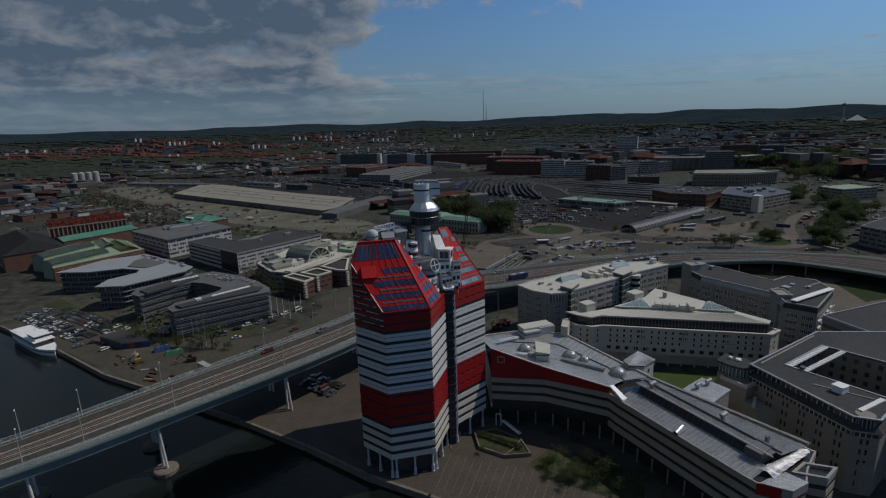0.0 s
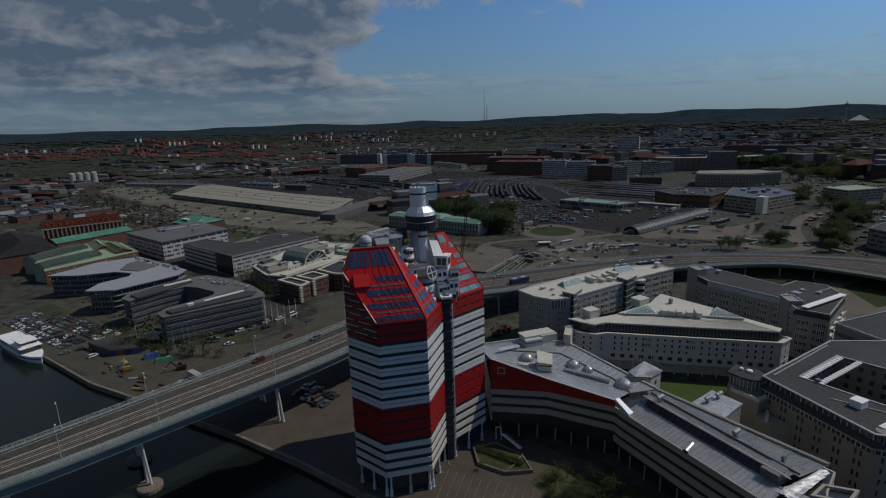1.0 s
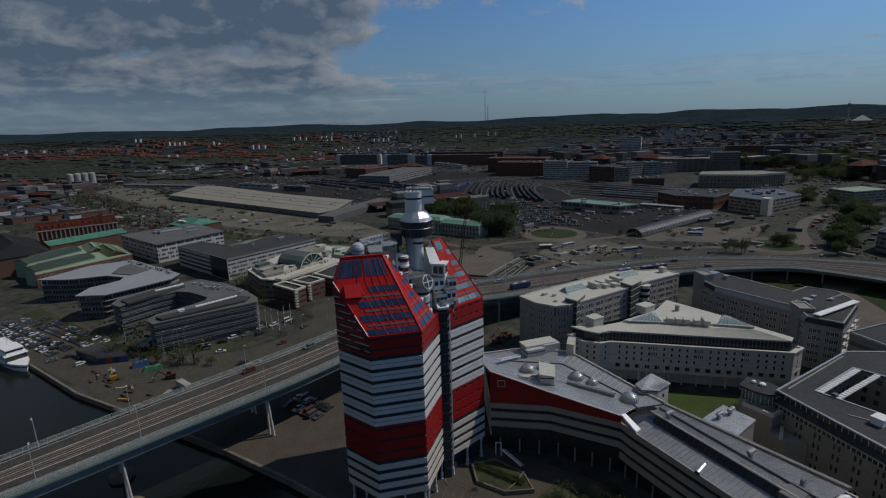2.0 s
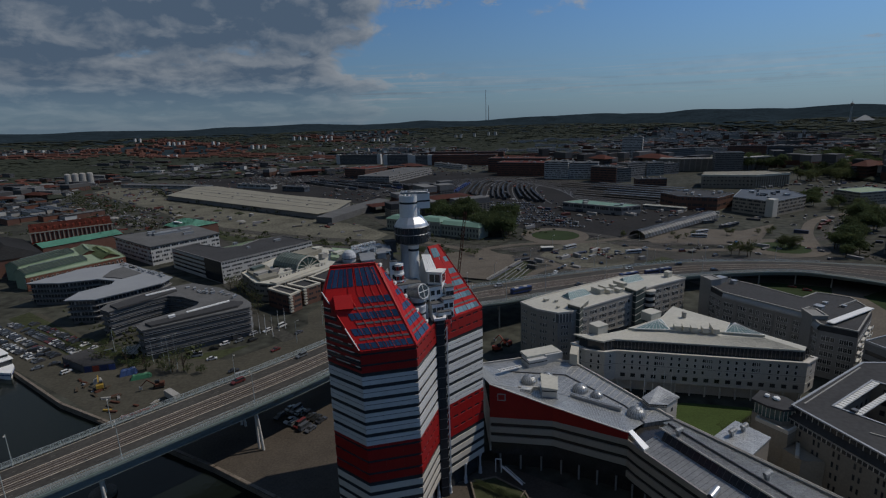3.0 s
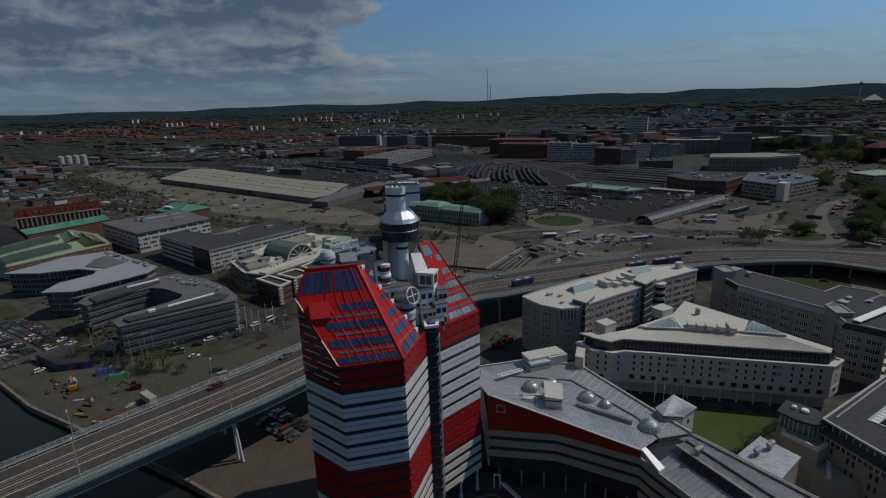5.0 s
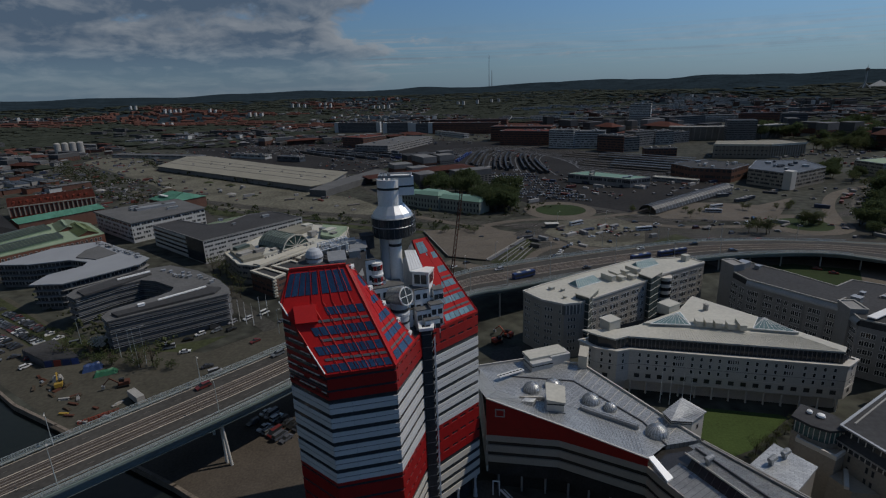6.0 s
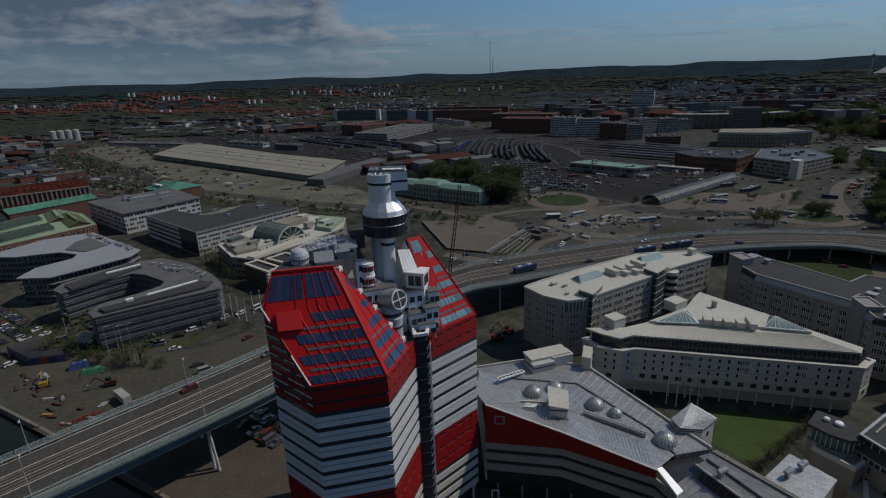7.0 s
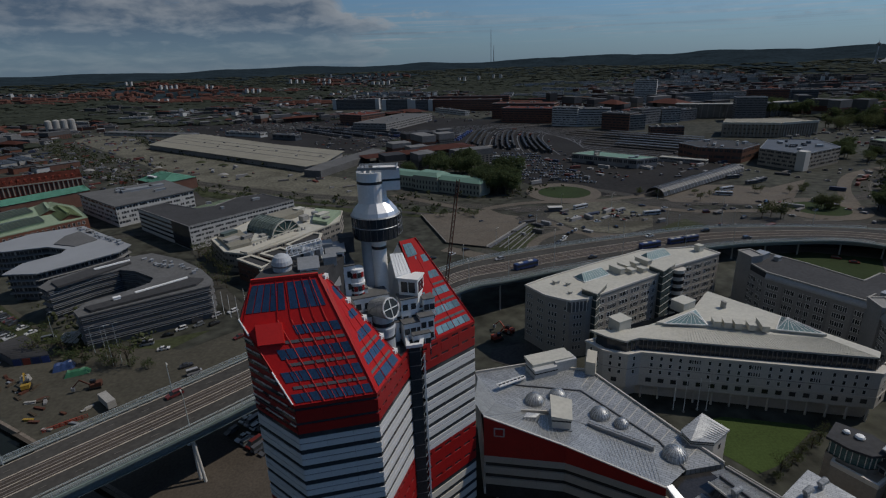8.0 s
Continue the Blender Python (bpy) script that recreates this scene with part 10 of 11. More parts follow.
for k in range(17000):
    a = radians(rnd.uniform(-46, 46))
    d = 600 * (4600 / 600) ** (rnd.random() ** 0.75)
    x, y = d * math.sin(a), -130 + d * math.cos(a)
    if not free(x, y):
        continue
    den = noise.noise(Vector((x * 0.0016, y * 0.0016, 11.0)))
    if d < 1500 and noise.noise(Vector((x * 0.005, y * 0.005, 2.0))) < 0.0:
        continue
    if 1500 < d and den > 0.22 and terrain(x, y) < 50 or terrain(x, y) > 55:
        continue
    for _ in range(2):
        clump(vs, fs, x + rnd.uniform(-14, 14), y + rnd.uniform(-14, 14), terrain(x, y), rnd.uniform(9, 19) * (1 + d / 5000), rnd.uniform(5, 9) if d < 2400 else rnd.uniform(3, 5))
tagged(new("far_woods", mesh_of("far_woods", vs, fs, M["wood_far"])), "dark spring woods between the distant houses", "trees", kind="stuff")

# radio masts and a lookout tower on the ridge
for x, y, h, r in ((470, 4400, 235, 2.6), (492, 4400, 110, 3.0)):
    t = root("radio_mast", (x, y, terrain(x, y)), "tall thin radio mast on the wooded ridge", "mast", "masts on the ridge")
    bm = bmesh.new()
    tube(bm, (x, y, terrain(x, y)), (x, y, terrain(x, y) + h + 10), r, r * 0.6, 6)
    part("lattice", bm, M["steel"], t)
x, y = 1718, 2050
z = terrain(x, y)
t = root("lookout_tower", (x, y, z), "slim lookout tower with a wide head and splayed legs", "tower")
bm = bmesh.new()
tube(bm, (x, y, z), (x, y, 112), 3.0, 2.0, 8)
tube(bm, (x, y, 118), (x, y, 132), 0.8, 0.4, 6)
part("shaft", bm, M["steel"], t)
for a in range(4):
    bm = bmesh.new()
    c, s_ = math.cos(a * 1.57 + 0.6), math.sin(a * 1.57 + 0.6)
    tube(bm, (x + 22 * c, y + 22 * s_, terrain(x + 22 * c, y + 22 * s_)), (x + 1.5 * c, y + 1.5 * s_, 60), 1.6, 1.2, 6)
    part("leg", bm, M["steel"], t)
bm = bmesh.new()
lathe(bm, (x, y), [(2, 106), (7.0, 112), (7.0, 116), (2, 120)], 12)
part("head", bm, M["dark_stone"], t)
t = root("arena_roof", (1809, 2100, terrain(1809, 2100)), "white pitched arena roof far off", "arena")
bm = bmesh.new()
z = terrain(1809, 2100)
b4 = [bm.verts.new(p) for p in ((1784, 2090, z + 4), (1834, 2060, z + 4), (1859, 2120, z + 4), (1804, 2140, z + 4))]
tp = bm.verts.new((1819, 2100, z + 26))
for i in range(4):
    bm.faces.new((b4[i], b4[(i + 1) % 4], tp))
prism(bm, [(1784, 2090), (1834, 2060), (1859, 2120), (1804, 2140)], z - 3, z + 4, top=False)
part("roof", bm, M["white_far"], t)

# ---- trees ----


def tree_meshes(seed, h, r, leaf_key, leaves=520, bare=False):
    """A tapered trunk with limbs, and a crown of many small leaf clumps."""
    g = random.Random(seed)
    bm = bmesh.new()
    tube(bm, (0, 0, -0.3), (0.1, 0, h * 0.45), 0.028 * h, 0.018 * h, 7)
    tips = []
    for k in range(9):
        a = 2 * math.pi * k / 9 + g.uniform(-0.3, 0.3)
        z0 = h * g.uniform(0.28, 0.5)
        tip = Vector((r * g.uniform(0.45, 0.85) * math.cos(a), r * g.uniform(0.45, 0.85) * math.sin(a), h * g.uniform(0.5, 0.92)))
        tube(bm, (0.05, 0, z0), tip, 0.011 * h, 0.003 * h, 5, caps=False)
        tips.append(tip)
        for _ in range(3):
            t2 = tip + Vector((g.uniform(-1, 1), g.uniform(-1, 1), g.uniform(-0.2, 1))) * r * 0.35
            tube(bm, Vector((0.05, 0, z0)).lerp(tip, g.uniform(0.5, 0.9)), t2, 0.005 * h, 0.001 * h, 4, caps=False)
            tips.append(t2)
    tube(bm, (0.1, 0, h * 0.45), (0, 0, h * 0.95), 0.017 * h, 0.003 * h, 6)
    tips.append(Vector((0, 0, h * 0.95)))
    trunk = finish("trunk", bm, M["bark"])
    bm = bmesh.new()
    for _ in range(leaves):
        t = g.choice(tips)
        c = t + Vector((g.gauss(0, 1), g.gauss(0, 1), g.gauss(0, 0.8))) * r * 0.24
        s = r * g.uniform(0.06, 0.13)
        n = Vector((g.gauss(0, 1), g.gauss(0, 1), g.gauss(0.6, 1))).normalized()
        u = n.orthogonal().normalized()
        w = n.cross(u)
        k = g.uniform(0, 6.3)
        ring_ = [c + (u * math.cos(k + i * 1.57) + w * math.sin(k + i * 1.57)) * s * g.uniform(0.6, 1.2) for i in range(4)]
        v = [bm.verts.new(p) for p in ring_]
        tv = bm.verts.new(c + n * s * 0.5)
        for i in range(4):
            bm.faces.new((v[i], v[(i + 1) % 4], tv))
    return trunk, finish("crown", bm, M[leaf_key])


TREES = {"dark": [tree_meshes(s, 12, 5.2, "leaves", 1200) for s in (1, 2, 3)], "fresh": [tree_meshes(s, 9, 3.8, "fresh_leaves", 420) for s in (4, 5)], "bush": [tree_meshes(s, 3.2, 2.0, "leaves", 260) for s in (6, 7)], "thin": [tree_meshes(s, 8, 3.0, "fresh_leaves", 120) for s in (8, 9)]}
TREE_LABEL = {"dark": "dense dark green broadleaf tree", "fresh": "young tree with fresh spring leaves", "bush": "low dark green shrub", "thin": "thin spring tree with sparse leaves"}
tg = random.Random(12)


def plant(kind, x, y, scale=1.0, z=0.0):
    trunk, crown = tg.choice(TREES[kind])
    r = root("tree" if kind != "bush" else "shrub", (x, y, z), TREE_LABEL[kind], "tree" if kind != "bush" else "shrub", kind + " plants")
    r.rotation_euler = (0, 0, tg.uniform(0, 6.28))
    s = scale * tg.uniform(0.85, 1.2)
    r.scale = (s, s, s * tg.uniform(0.9, 1.15))
    for nm, me in (("trunk", trunk), ("crown", crown)):
        ob = new(nm, me)
        ob.parent = r
    return r


for x, y, s in ((-129, 183, 0.9), (-122, 176, 1.0), (-116, 170, 0.8), (-108, 160, 0.9), (-102, 152, 0.8), (-124, 190, 0.9), (-112, 150, 0.7), (-118, 160, 0.7), (-98, 140, 0.6), (-104, 144, 0.7)):
    plant("thin", x, y, s * 1.3)
for k in range(26):
    # grove beside the classical office
    plant("dark", tg.uniform(42, 78), tg.uniform(304, 365), tg.uniform(1.0, 1.5))
for k in range(12):
    plant("dark", tg.uniform(-20, 45), tg.uniform(370, 430), tg.uniform(1.2, 1.7))
for k in range(16):
    # planted island and the park behind
    a = tg.uniform(0, 6.28)
    plant("bush" if k % 3 else "fresh", 268 + 10 * math.cos(a) * tg.random(), 240 + 9 * math.sin(a) * tg.random(), 0.9)
for x, y in ((222, 226), (228, 222), (224, 219), (215, 224)):
    plant("fresh", x, y, 0.9)
for k in range(26):
    s = tg.random()
    plant("dark", 282 + 118 * s + tg.uniform(-9, 9), 208 + 122 * s + tg.uniform(-9, 9), tg.uniform(0.8, 1.2))
for k in range(14):
    plant("dark", tg.uniform(392, 440), tg.uniform(392, 450), tg.uniform(0.8, 1.1))
for k in range(70):
    plant("dark", tg.uniform(540, 800), tg.uniform(640, 860), tg.uniform(1.3, 1.9))
for k in range(24):
    plant("fresh", tg.uniform(520, 620), tg.uniform(590, 640), tg.uniform(1.2, 1.7))
for k in range(16):
    plant("fresh", tg.uniform(378, 450), tg.uniform(335, 392), tg.uniform(0.9, 1.3))
for k in range(26):
    s = k / 25
    plant("bush" if k % 5 else "thin", -214 + 88 * s + tg.uniform(-3, 3), 165 - 66 * s + tg.uniform(-3, 3), 0.7)
for k in range(26):
    gx = tg.uniform(-178, -122)
    plant("bush", gx, 104 - (gx + 178) * 0.42 + tg.uniform(-8, 8), 0.7)
for k in range(14):
    plant("bush" if k % 3 else "thin", -146 + 3.4 * k + tg.uniform(-3, 3), 82 - 1.1 * k + tg.uniform(-3, 3), 1.1)
for k in range(12):
    # hedge and thin trees by the lawn
    s = k / 11
    plant("thin" if k % 2 else "bush", 90 + 23 * s + tg.uniform(-0.8, 0.8), 4.0 + 15.5 * s + tg.uniform(-0.8, 0.8), 0.6)
sheet("planting_bed", [(24, -27), (33, -19), (48, -27), (56, -33), (52, -46), (40, -41), (28, -34)], 0.09, "scrub", "dark planted bed with young trees before the wing", "lawn")
for x, y, sc in ((31, -29, 0.7), (35, -26, 0.8), (38, -32, 0.85), (42, -29, 0.8), (36, -35, 0.8), (44, -35, 0.9), (47, -31, 0.75), (49, -38, 0.85), (41, -38, 0.8), (52, -41, 0.8), (33, -24, 0.7), (54, -36, 0.7), (57, -45, 0.8), (60, -50, 0.8), (62, -54, 0.7), (46, -41, 0.8)):
    plant("thin" if int(x) % 4 else "fresh", x, y, sc * 0.7)
for k in range(26):
    plant("bush", tg.uniform(26, 54), -24 - 0.45 * tg.uniform(0, 34) + tg.uniform(-3, 3), 0.6)
for k in range(22):
    s = k / 21
    plant("bush", -200 + 235 * s + tg.uniform(-4, 4), 350 - 105 * s + tg.uniform(-5, 5), 1.4)
for k in range(14):
    plant("fresh", tg.uniform(160, 290), tg.uniform(270, 300), 0.5)

# ---- vehicles ----


def car_meshes(kind):
    """Body, glasshouse and wheel of a car, its nose to +x."""
    prof = {"saloon": [(-2.2, 0.3), (2.2, 0.3), (2.25, 0.7), (1.2, 0.9), (-1.7, 0.95), (-2.25, 0.85)],
            "estate": [(-2.3, 0.3), (2.2, 0.3), (2.25, 0.72), (1.3, 0.95), (-2.2, 1.0), (-2.35, 0.8)],
            "van": [(-2.6, 0.35), (2.4, 0.35), (2.45, 0.9), (1.9, 1.15), (-2.6, 1.2), (-2.62, 0.6)]}[kind]
    cab = {"saloon": [(-1.6, 0.92), (1.1, 0.9), (0.35, 1.42), (-0.95, 1.45)], "estate": [(-2.2, 0.98), (1.2, 0.94), (0.4, 1.5), (-2.0, 1.52)], "van": [(-2.6, 1.18), (1.95, 1.13), (1.2, 2.1), (-2.55, 2.15)]}[kind]

    def extrude(b, pr, w, w2, mi=0):
        a = [b.verts.new((x, -(w if z < 1.2 else w2), z)) for x, z in pr]
        c = [b.verts.new((x, (w if z < 1.2 else w2), z)) for x, z in pr]
        b.faces.new(a).material_index = mi
        b.faces.new(list(reversed(c))).material_index = mi
        for i in range(len(pr)):
            j = (i + 1) % len(pr)
            b.faces.new((a[j], a[i], c[i], c[j])).material_index = mi

    b = bmesh.new()
    extrude(b, prof, 0.88, 0.88)
    (x0, z0), (x1, z1), (x2, z2), (x3, z3) = cab
    box(b, (x3 + 0.02, -0.68, z3 - 0.03), (x2 - 0.02, 0.68, z3 + 0.05))
    bmesh.ops.recalc_face_normals(b, faces=b.faces[:])
    body = finish("body", b, M["car_paint"])
    b = bmesh.new()
    extrude(b, cab, 0.82, 0.68)
    bmesh.ops.recalc_face_normals(b, faces=b.faces[:])
    glass = finish("glasshouse", b, M["glass"])
    b = bmesh.new()
    tube(b, (0, -0.1, 0), (0, 0.1, 0), 0.33, 0.33, 10)
    wheel = finish("wheel", b, M["rubber"])
    return body, glass, wheel


CARS = {k: car_meshes(k) for k in ("saloon", "estate", "van")}
cg = random.Random(5)


def car(x, y, turn, z=0.0, kind=None, wheels=True, grp="parked cars", label="parked car on worn asphalt"):
    kind = kind or cg.choice(("saloon", "estate", "saloon", "estate", "van"))
    z = z if wheels else z - 0.17
    r = root("car" if kind != "van" else "delivery_van", (x, y, z), label if kind != "van" else "boxy delivery van on worn asphalt", "car" if kind != "van" else "van", grp)
    r.rotation_euler = (0, 0, radians(turn))
    body, glass, wheel = CARS[kind]
    for nm, me in (("body", body), ("glasshouse", glass)):
        ob = new(nm, me)
        ob.parent = r
    if wheels:
        for wx in (-1.35, 1.4):
            for wy in (-0.82, 0.82):
                ob = new("wheel", wheel)
                ob.parent = r
                ob.location = (wx, wy, 0.33)
    return r


# rows on the quay
u, v = Vector((-0.83, 0.56)), Vector((0.56, 0.83))
for off, n, s0 in ((1.0, 26, 0), (7.5, 27, 0), (14.5, 27, -3), (21.0, 25, -6)):
    for k in range(n):
        if cg.random() < 0.16:
            continue
        p = Vector((-181, 84.5)) + u * (s0 + k * 2.75) + v * off
        car(p.x, p.y, 56 + cg.choice((0, 180)) + cg.uniform(-2, 2), 0.05, kind=cg.choice(("saloon", "estate")), wheels=False, grp="cars parked on the quay", label="parked car in a row on the quay")
for x, y, a in [(-53.5 + 2.15 * (k % 7) - 2.6 * (k // 7), 35.0 - 1.5 * (k % 7) - 5.4 * (k // 7), 56 + (k % 2) * 180) for k in range(14) if k != 8]:
    car(x, y, a, 0.04, grp="cars parked beside the tower", label="parked car on the quay beside the tower")
for x, y, a in ((-86, 67.6, 35), (-81, 62.8, 35), (-100.4, 80.6, 20), (-109, 84.7, 18), (-88.6, 100.7, 50), (-91, 108.5, 50), (-95, 100, 50), (-104, 92, 20), (-74, 88, 50), (-68, 108, 60), (-97, 104, 40), (-101, 97, 40), (-85, 112, 50), (-112, 88, 15), (-79, 118, 60), (-152, 92, 30), (-157, 87, 20), (-166, 90, 10), (-171, 82, 30), (-163, 80, 35), (-160, 73, 60), (-176, 78, 40), (-185, 92, 35), (-192, 96, 35)):
    car(x, y, a + cg.choice((0, 180)), 0.07, grp="cars along the street")
for x, y, a in ((76, 189, 40), (82, 198, 50), (86, 205, 60), (92, 212, 65), (98, 216, 80), (80, 194, 45), (89, 208, 60), (180, 247, 0), (187, 240, 10), (193, 236, 12), (228, 248, 30), (238, 257, 30), (241, 263, 35), (36, 236, 20), (118, 215, 90), (110, 228, 10), (100, 240, 0), (60, 228, 40), (125, 238, 0), (140, 245, 5), (205, 226, 20), (152, 262, 0), (165, 255, 15), (70, 245, 30), (210, 150, -40), (214, 143, -30), (128, 30, 60), (131, 40, 75), (140, 20, 50), (20, 150, 40), (26, 160, 45), (12, 145, 45), (3, 170, 30), (14, 176, 45), (22, 182, 30), (-10, 150, 40)):
    car(x, y, a, 0.17, wheels=False, grp="cars on the square")
for i, uu, a in ((36, 0.2, 0), (31, 0.82, 180), (28, 0.8, 180), (56, 0.24, 0), (60, 0.8, 180), (66, 0.75, 180), (70, 0.25, 0), (47, 0.78, 180)):
    c, d = across(i, uu, 0.08), across(i + 1, uu) - across(i, uu)
    car(c.x, c.y, math.degrees(math.atan2(d.y, d.x)) + a, c.z, grp="cars on the bridge", label="car driving over the bridge")
# far car park, joined
bmc = bmesh.new()
for r_ in range(11):
    for k in range(26):
        if cg.random() < 0.25:
            continue
        x, y = 62 + k * 2.7 + r_ * 1.2 - r_ * 3.5 + 12, 372 + r_ * 15 - k * 1.2
        m = Matrix.Translation((x, y, 0.1)) @ Matrix.Rotation(radians(65), 4, "Z")
        box(bmc, (-2.1, -0.85, 0.2), (2.1, 0.85, 0.85), m)
        box(bmc, (-1.5, -0.7, 0.85), (0.7, 0.7, 1.4), m)
tagged(new("parked_cars", finish("parked_cars", bmc, M["car_far"])), "many parked cars in a far car park", "cars", kind="stuff")


def bus(x, y, z, turn, length, key, label, joint=False):
    r = root("city_bus", (x, y, z), label, "bus", "city buses")
    r.rotation_euler = (0, 0, radians(turn))
    segs = [(-length / 2, length / 2)] if not joint else [(-length / 2, -0.6), (0.6, length / 2)]
    for a, b in segs:
        bm = bmesh.new()
        box(bm, (a, -1.25, 0.35), (b, 1.25, 3.0))
        bmesh.ops.bevel(bm, geom=bm.edges[:], offset=0.14, segments=2, affect="EDGES")
        ob = new("body", finish("body", bm, M[key]))
        ob.parent = r
        bm = bmesh.new()
        box(bm, (a + 0.3, -1.28, 1.45), (b - 0.3, 1.28, 2.45))
        ob = new("window_strip", finish("window_strip", bm, M["glass"]))
        ob.parent = r
        bm = bmesh.new()
        for s in (0.25, 0.7):
            c = a + (b - a) * s
            box(bm, (c - 1.1, -0.7, 3.0), (c + 1.1, 0.7, 3.28))
        ob = new("roof_unit", finish("roof_unit", bm, M["pale_panel"]))
        ob.parent = r
        for s in (0.2, 0.82):
            for wy in (-1.15, 1.15):
                ob = new("wheel", CARS["van"][2])
                ob.parent = r
                ob.scale = (1.4, 1.4, 1.4)
                ob.location = (a + (b - a) * s, wy, 0.47)
    if joint:
        bm = bmesh.new()
        box(bm, (-0.7, -1.1, 0.5), (0.7, 1.1, 2.85))
        ob = new("bellows", finish("bellows", bm, M["rubber"]))
        ob.parent = r
    return r


for x0, y0, uu, ln, joint in ((42, 128, 0.3, 12, False), (106, 157, 0.3, 12, False), (132, 164, 0.34, 18, True)):
    i = min(range(20, 80), key=lambda j: (across(j, uu).x - x0) ** 2 + (across(j, uu).y - y0) ** 2)
    c, d = across(i, uu, 0.08), across(i + 1, uu) - across(i, uu)
    bus(c.x, c.y, c.z, math.degrees(math.atan2(d.y, d.x)), ln, "bus_blue", "blue city bus on the bridge ramp", joint)
for x, y, a in ((222, 285, -20), (262, 318, 15), (268, 322, 15), (274, 327, 15), (232, 300, 20), (258, 340, 10), (108, 262, 30), (150, 240, 10)):
    bus(x, y, 0.1, a, 12, "mast_grey" if x < 240 else "frame_dark", "grey city bus standing on the forecourt")

# ---- boat, quay goods, plaza pieces, poles ----
boat = root("passenger_boat", (-199, 83, -2), "white two-deck passenger boat moored at the quay", "boat")
bd = Vector((38, -28, 0)).normalized()
bmt = Matrix.Translation((-201.5, 85.5, 0)) @ Matrix(((bd.x, -bd.y, 0, 0), (bd.y, bd.x, 0, 0), (0, 0, 1, 0), (0, 0, 0, 1)))
bm = bmesh.new()
stations = [(-21, 2.6), (-17, 4.3), (-6, 4.8), (8, 4.7), (15, 3.6), (19.5, 1.8), (22.5, 0.15)]
rows_b = []
for x, w in stations:
    rows_b.append([bm.verts.new(bmt @ Vector(p)) for p in ((x - 0.4, -w * 0.75, -2.5), (x, -w, 0.4), (x + 0.3, -w, 1.4), (x + 0.3, w, 1.4), (x, w, 0.4), (x - 0.4, w * 0.75, -2.5))])
for a, b in zip(rows_b, rows_b[1:]):
    for i in range(5):
        bm.faces.new((a[i], b[i], b[i + 1], a[i + 1]))
bm.faces.new(rows_b[0])
bmesh.ops.recalc_face_normals(bm, faces=bm.faces[:])
part("hull", bm, M["white_render"], boat)
bm = bmesh.new()
for a, b in zip(stations, stations[1:]):
    beam(bm, bmt @ Vector((a[0], -a[1] - 0.05, 0.2)), bmt @ Vector((b[0], -b[1] - 0.05, 0.2)), 0.2, 0.5)
    beam(bm, bmt @ Vector((a[0], a[1] + 0.05, 0.2)), bmt @ Vector((b[0], b[1] + 0.05, 0.2)), 0.2, 0.5)
part("rubbing_strake", bm, M["blue_paint"], boat)
for x0, x1, w, z0, z1, key, nm in ((-18, 12, 4.0, 1.4, 3.9, "glass_band", "saloon_glazing"), (-18.6, 13, 4.5, 3.9, 4.2, "white_render", "upper_deck"), (2, 11, 3.2, 4.2, 6.4, "white_render", "wheelhouse"), (2.5, 11.1, 3.25, 5.2, 6.0, "glass_band", "wheelhouse_window"), (1.6, 11.6, 3.6, 6.4, 6.6, "white_render", "wheelhouse_roof")):
    bm = bmesh.new()
    box(bm, (x0, -w, z0), (x1, w, z1), bmt)
    part(nm, bm, M[key], boat)
for k in range(14):
    for s in (-4.05, 4.05):
        bm = bmesh.new()
        box(bm, (-17.5 + k * 2.1, s - 0.06, 1.4), (-17.0 + k * 2.1, s + 0.06, 3.9), bmt)
        part("window_post", bm, M["white_render"], boat)
bm = bmesh.new()
tube(bm, bmt @ Vector((3, 0, 6.5)), bmt @ Vector((2.4, 0, 11)), 0.15, 0.06)
tube(bm, bmt @ Vector((2.7, -1.5, 9)), bmt @ Vector((2.7, 1.5, 9)), 0.05)
part("mast", bm, M["frame_white"], boat)
bm = bmesh.new()
for s in (-4.3, 4.3):
    beam(bm, bmt @ Vector((-18, s, 5.1)), bmt @ Vector((2, s, 5.1)), 0.08)
part("deck_rail", bm, M["frame_white"], boat)

# ribbed storage shed with blue doors, and covered goods
shed = root("storage_shed", (-155, 80, 0), "dark ribbed storage shed with blue doors on the quay", "shed")
SH = [(-167.5, 82.0), (-152.0, 72.2), (-139.6, 74.6), (-160.5, 91.0)]
bm = bmesh.new()
prism(bm, SH, 0, 3.0, top=False)
part("wall", bm, M["blue_grey"], shed)
sa, sb_ = Vector((*SH[0], 3.0)), Vector((*SH[3], 3.0))
sc_, sd2 = Vector((*SH[1], 3.0)), Vector((*SH[2], 3.0))
for k in range(9):
    p0, p1 = sa.lerp(sc_, k / 9), sa.lerp(sc_, (k + 1) / 9)
    q0, q1 = sb_.lerp(sd2, k / 9), sb_.lerp(sd2, (k + 1) / 9)
    up = Vector((0, 0, 1.0))
    bm = bmesh.new()
    v = [bm.verts.new(c) for c in (p0, (p0 + p1) / 2 + up, p1, q0, (q0 + q1) / 2 + up, q1)]
    for f in ((0, 1, 4, 3), (1, 2, 5, 4), (0, 2, 1), (3, 4, 5)):
        bm.faces.new([v[i] for i in f])
    bmesh.ops.recalc_face_normals(bm, faces=bm.faces[:])
    part("roof_bay", bm, M["dark_roof"], shed)
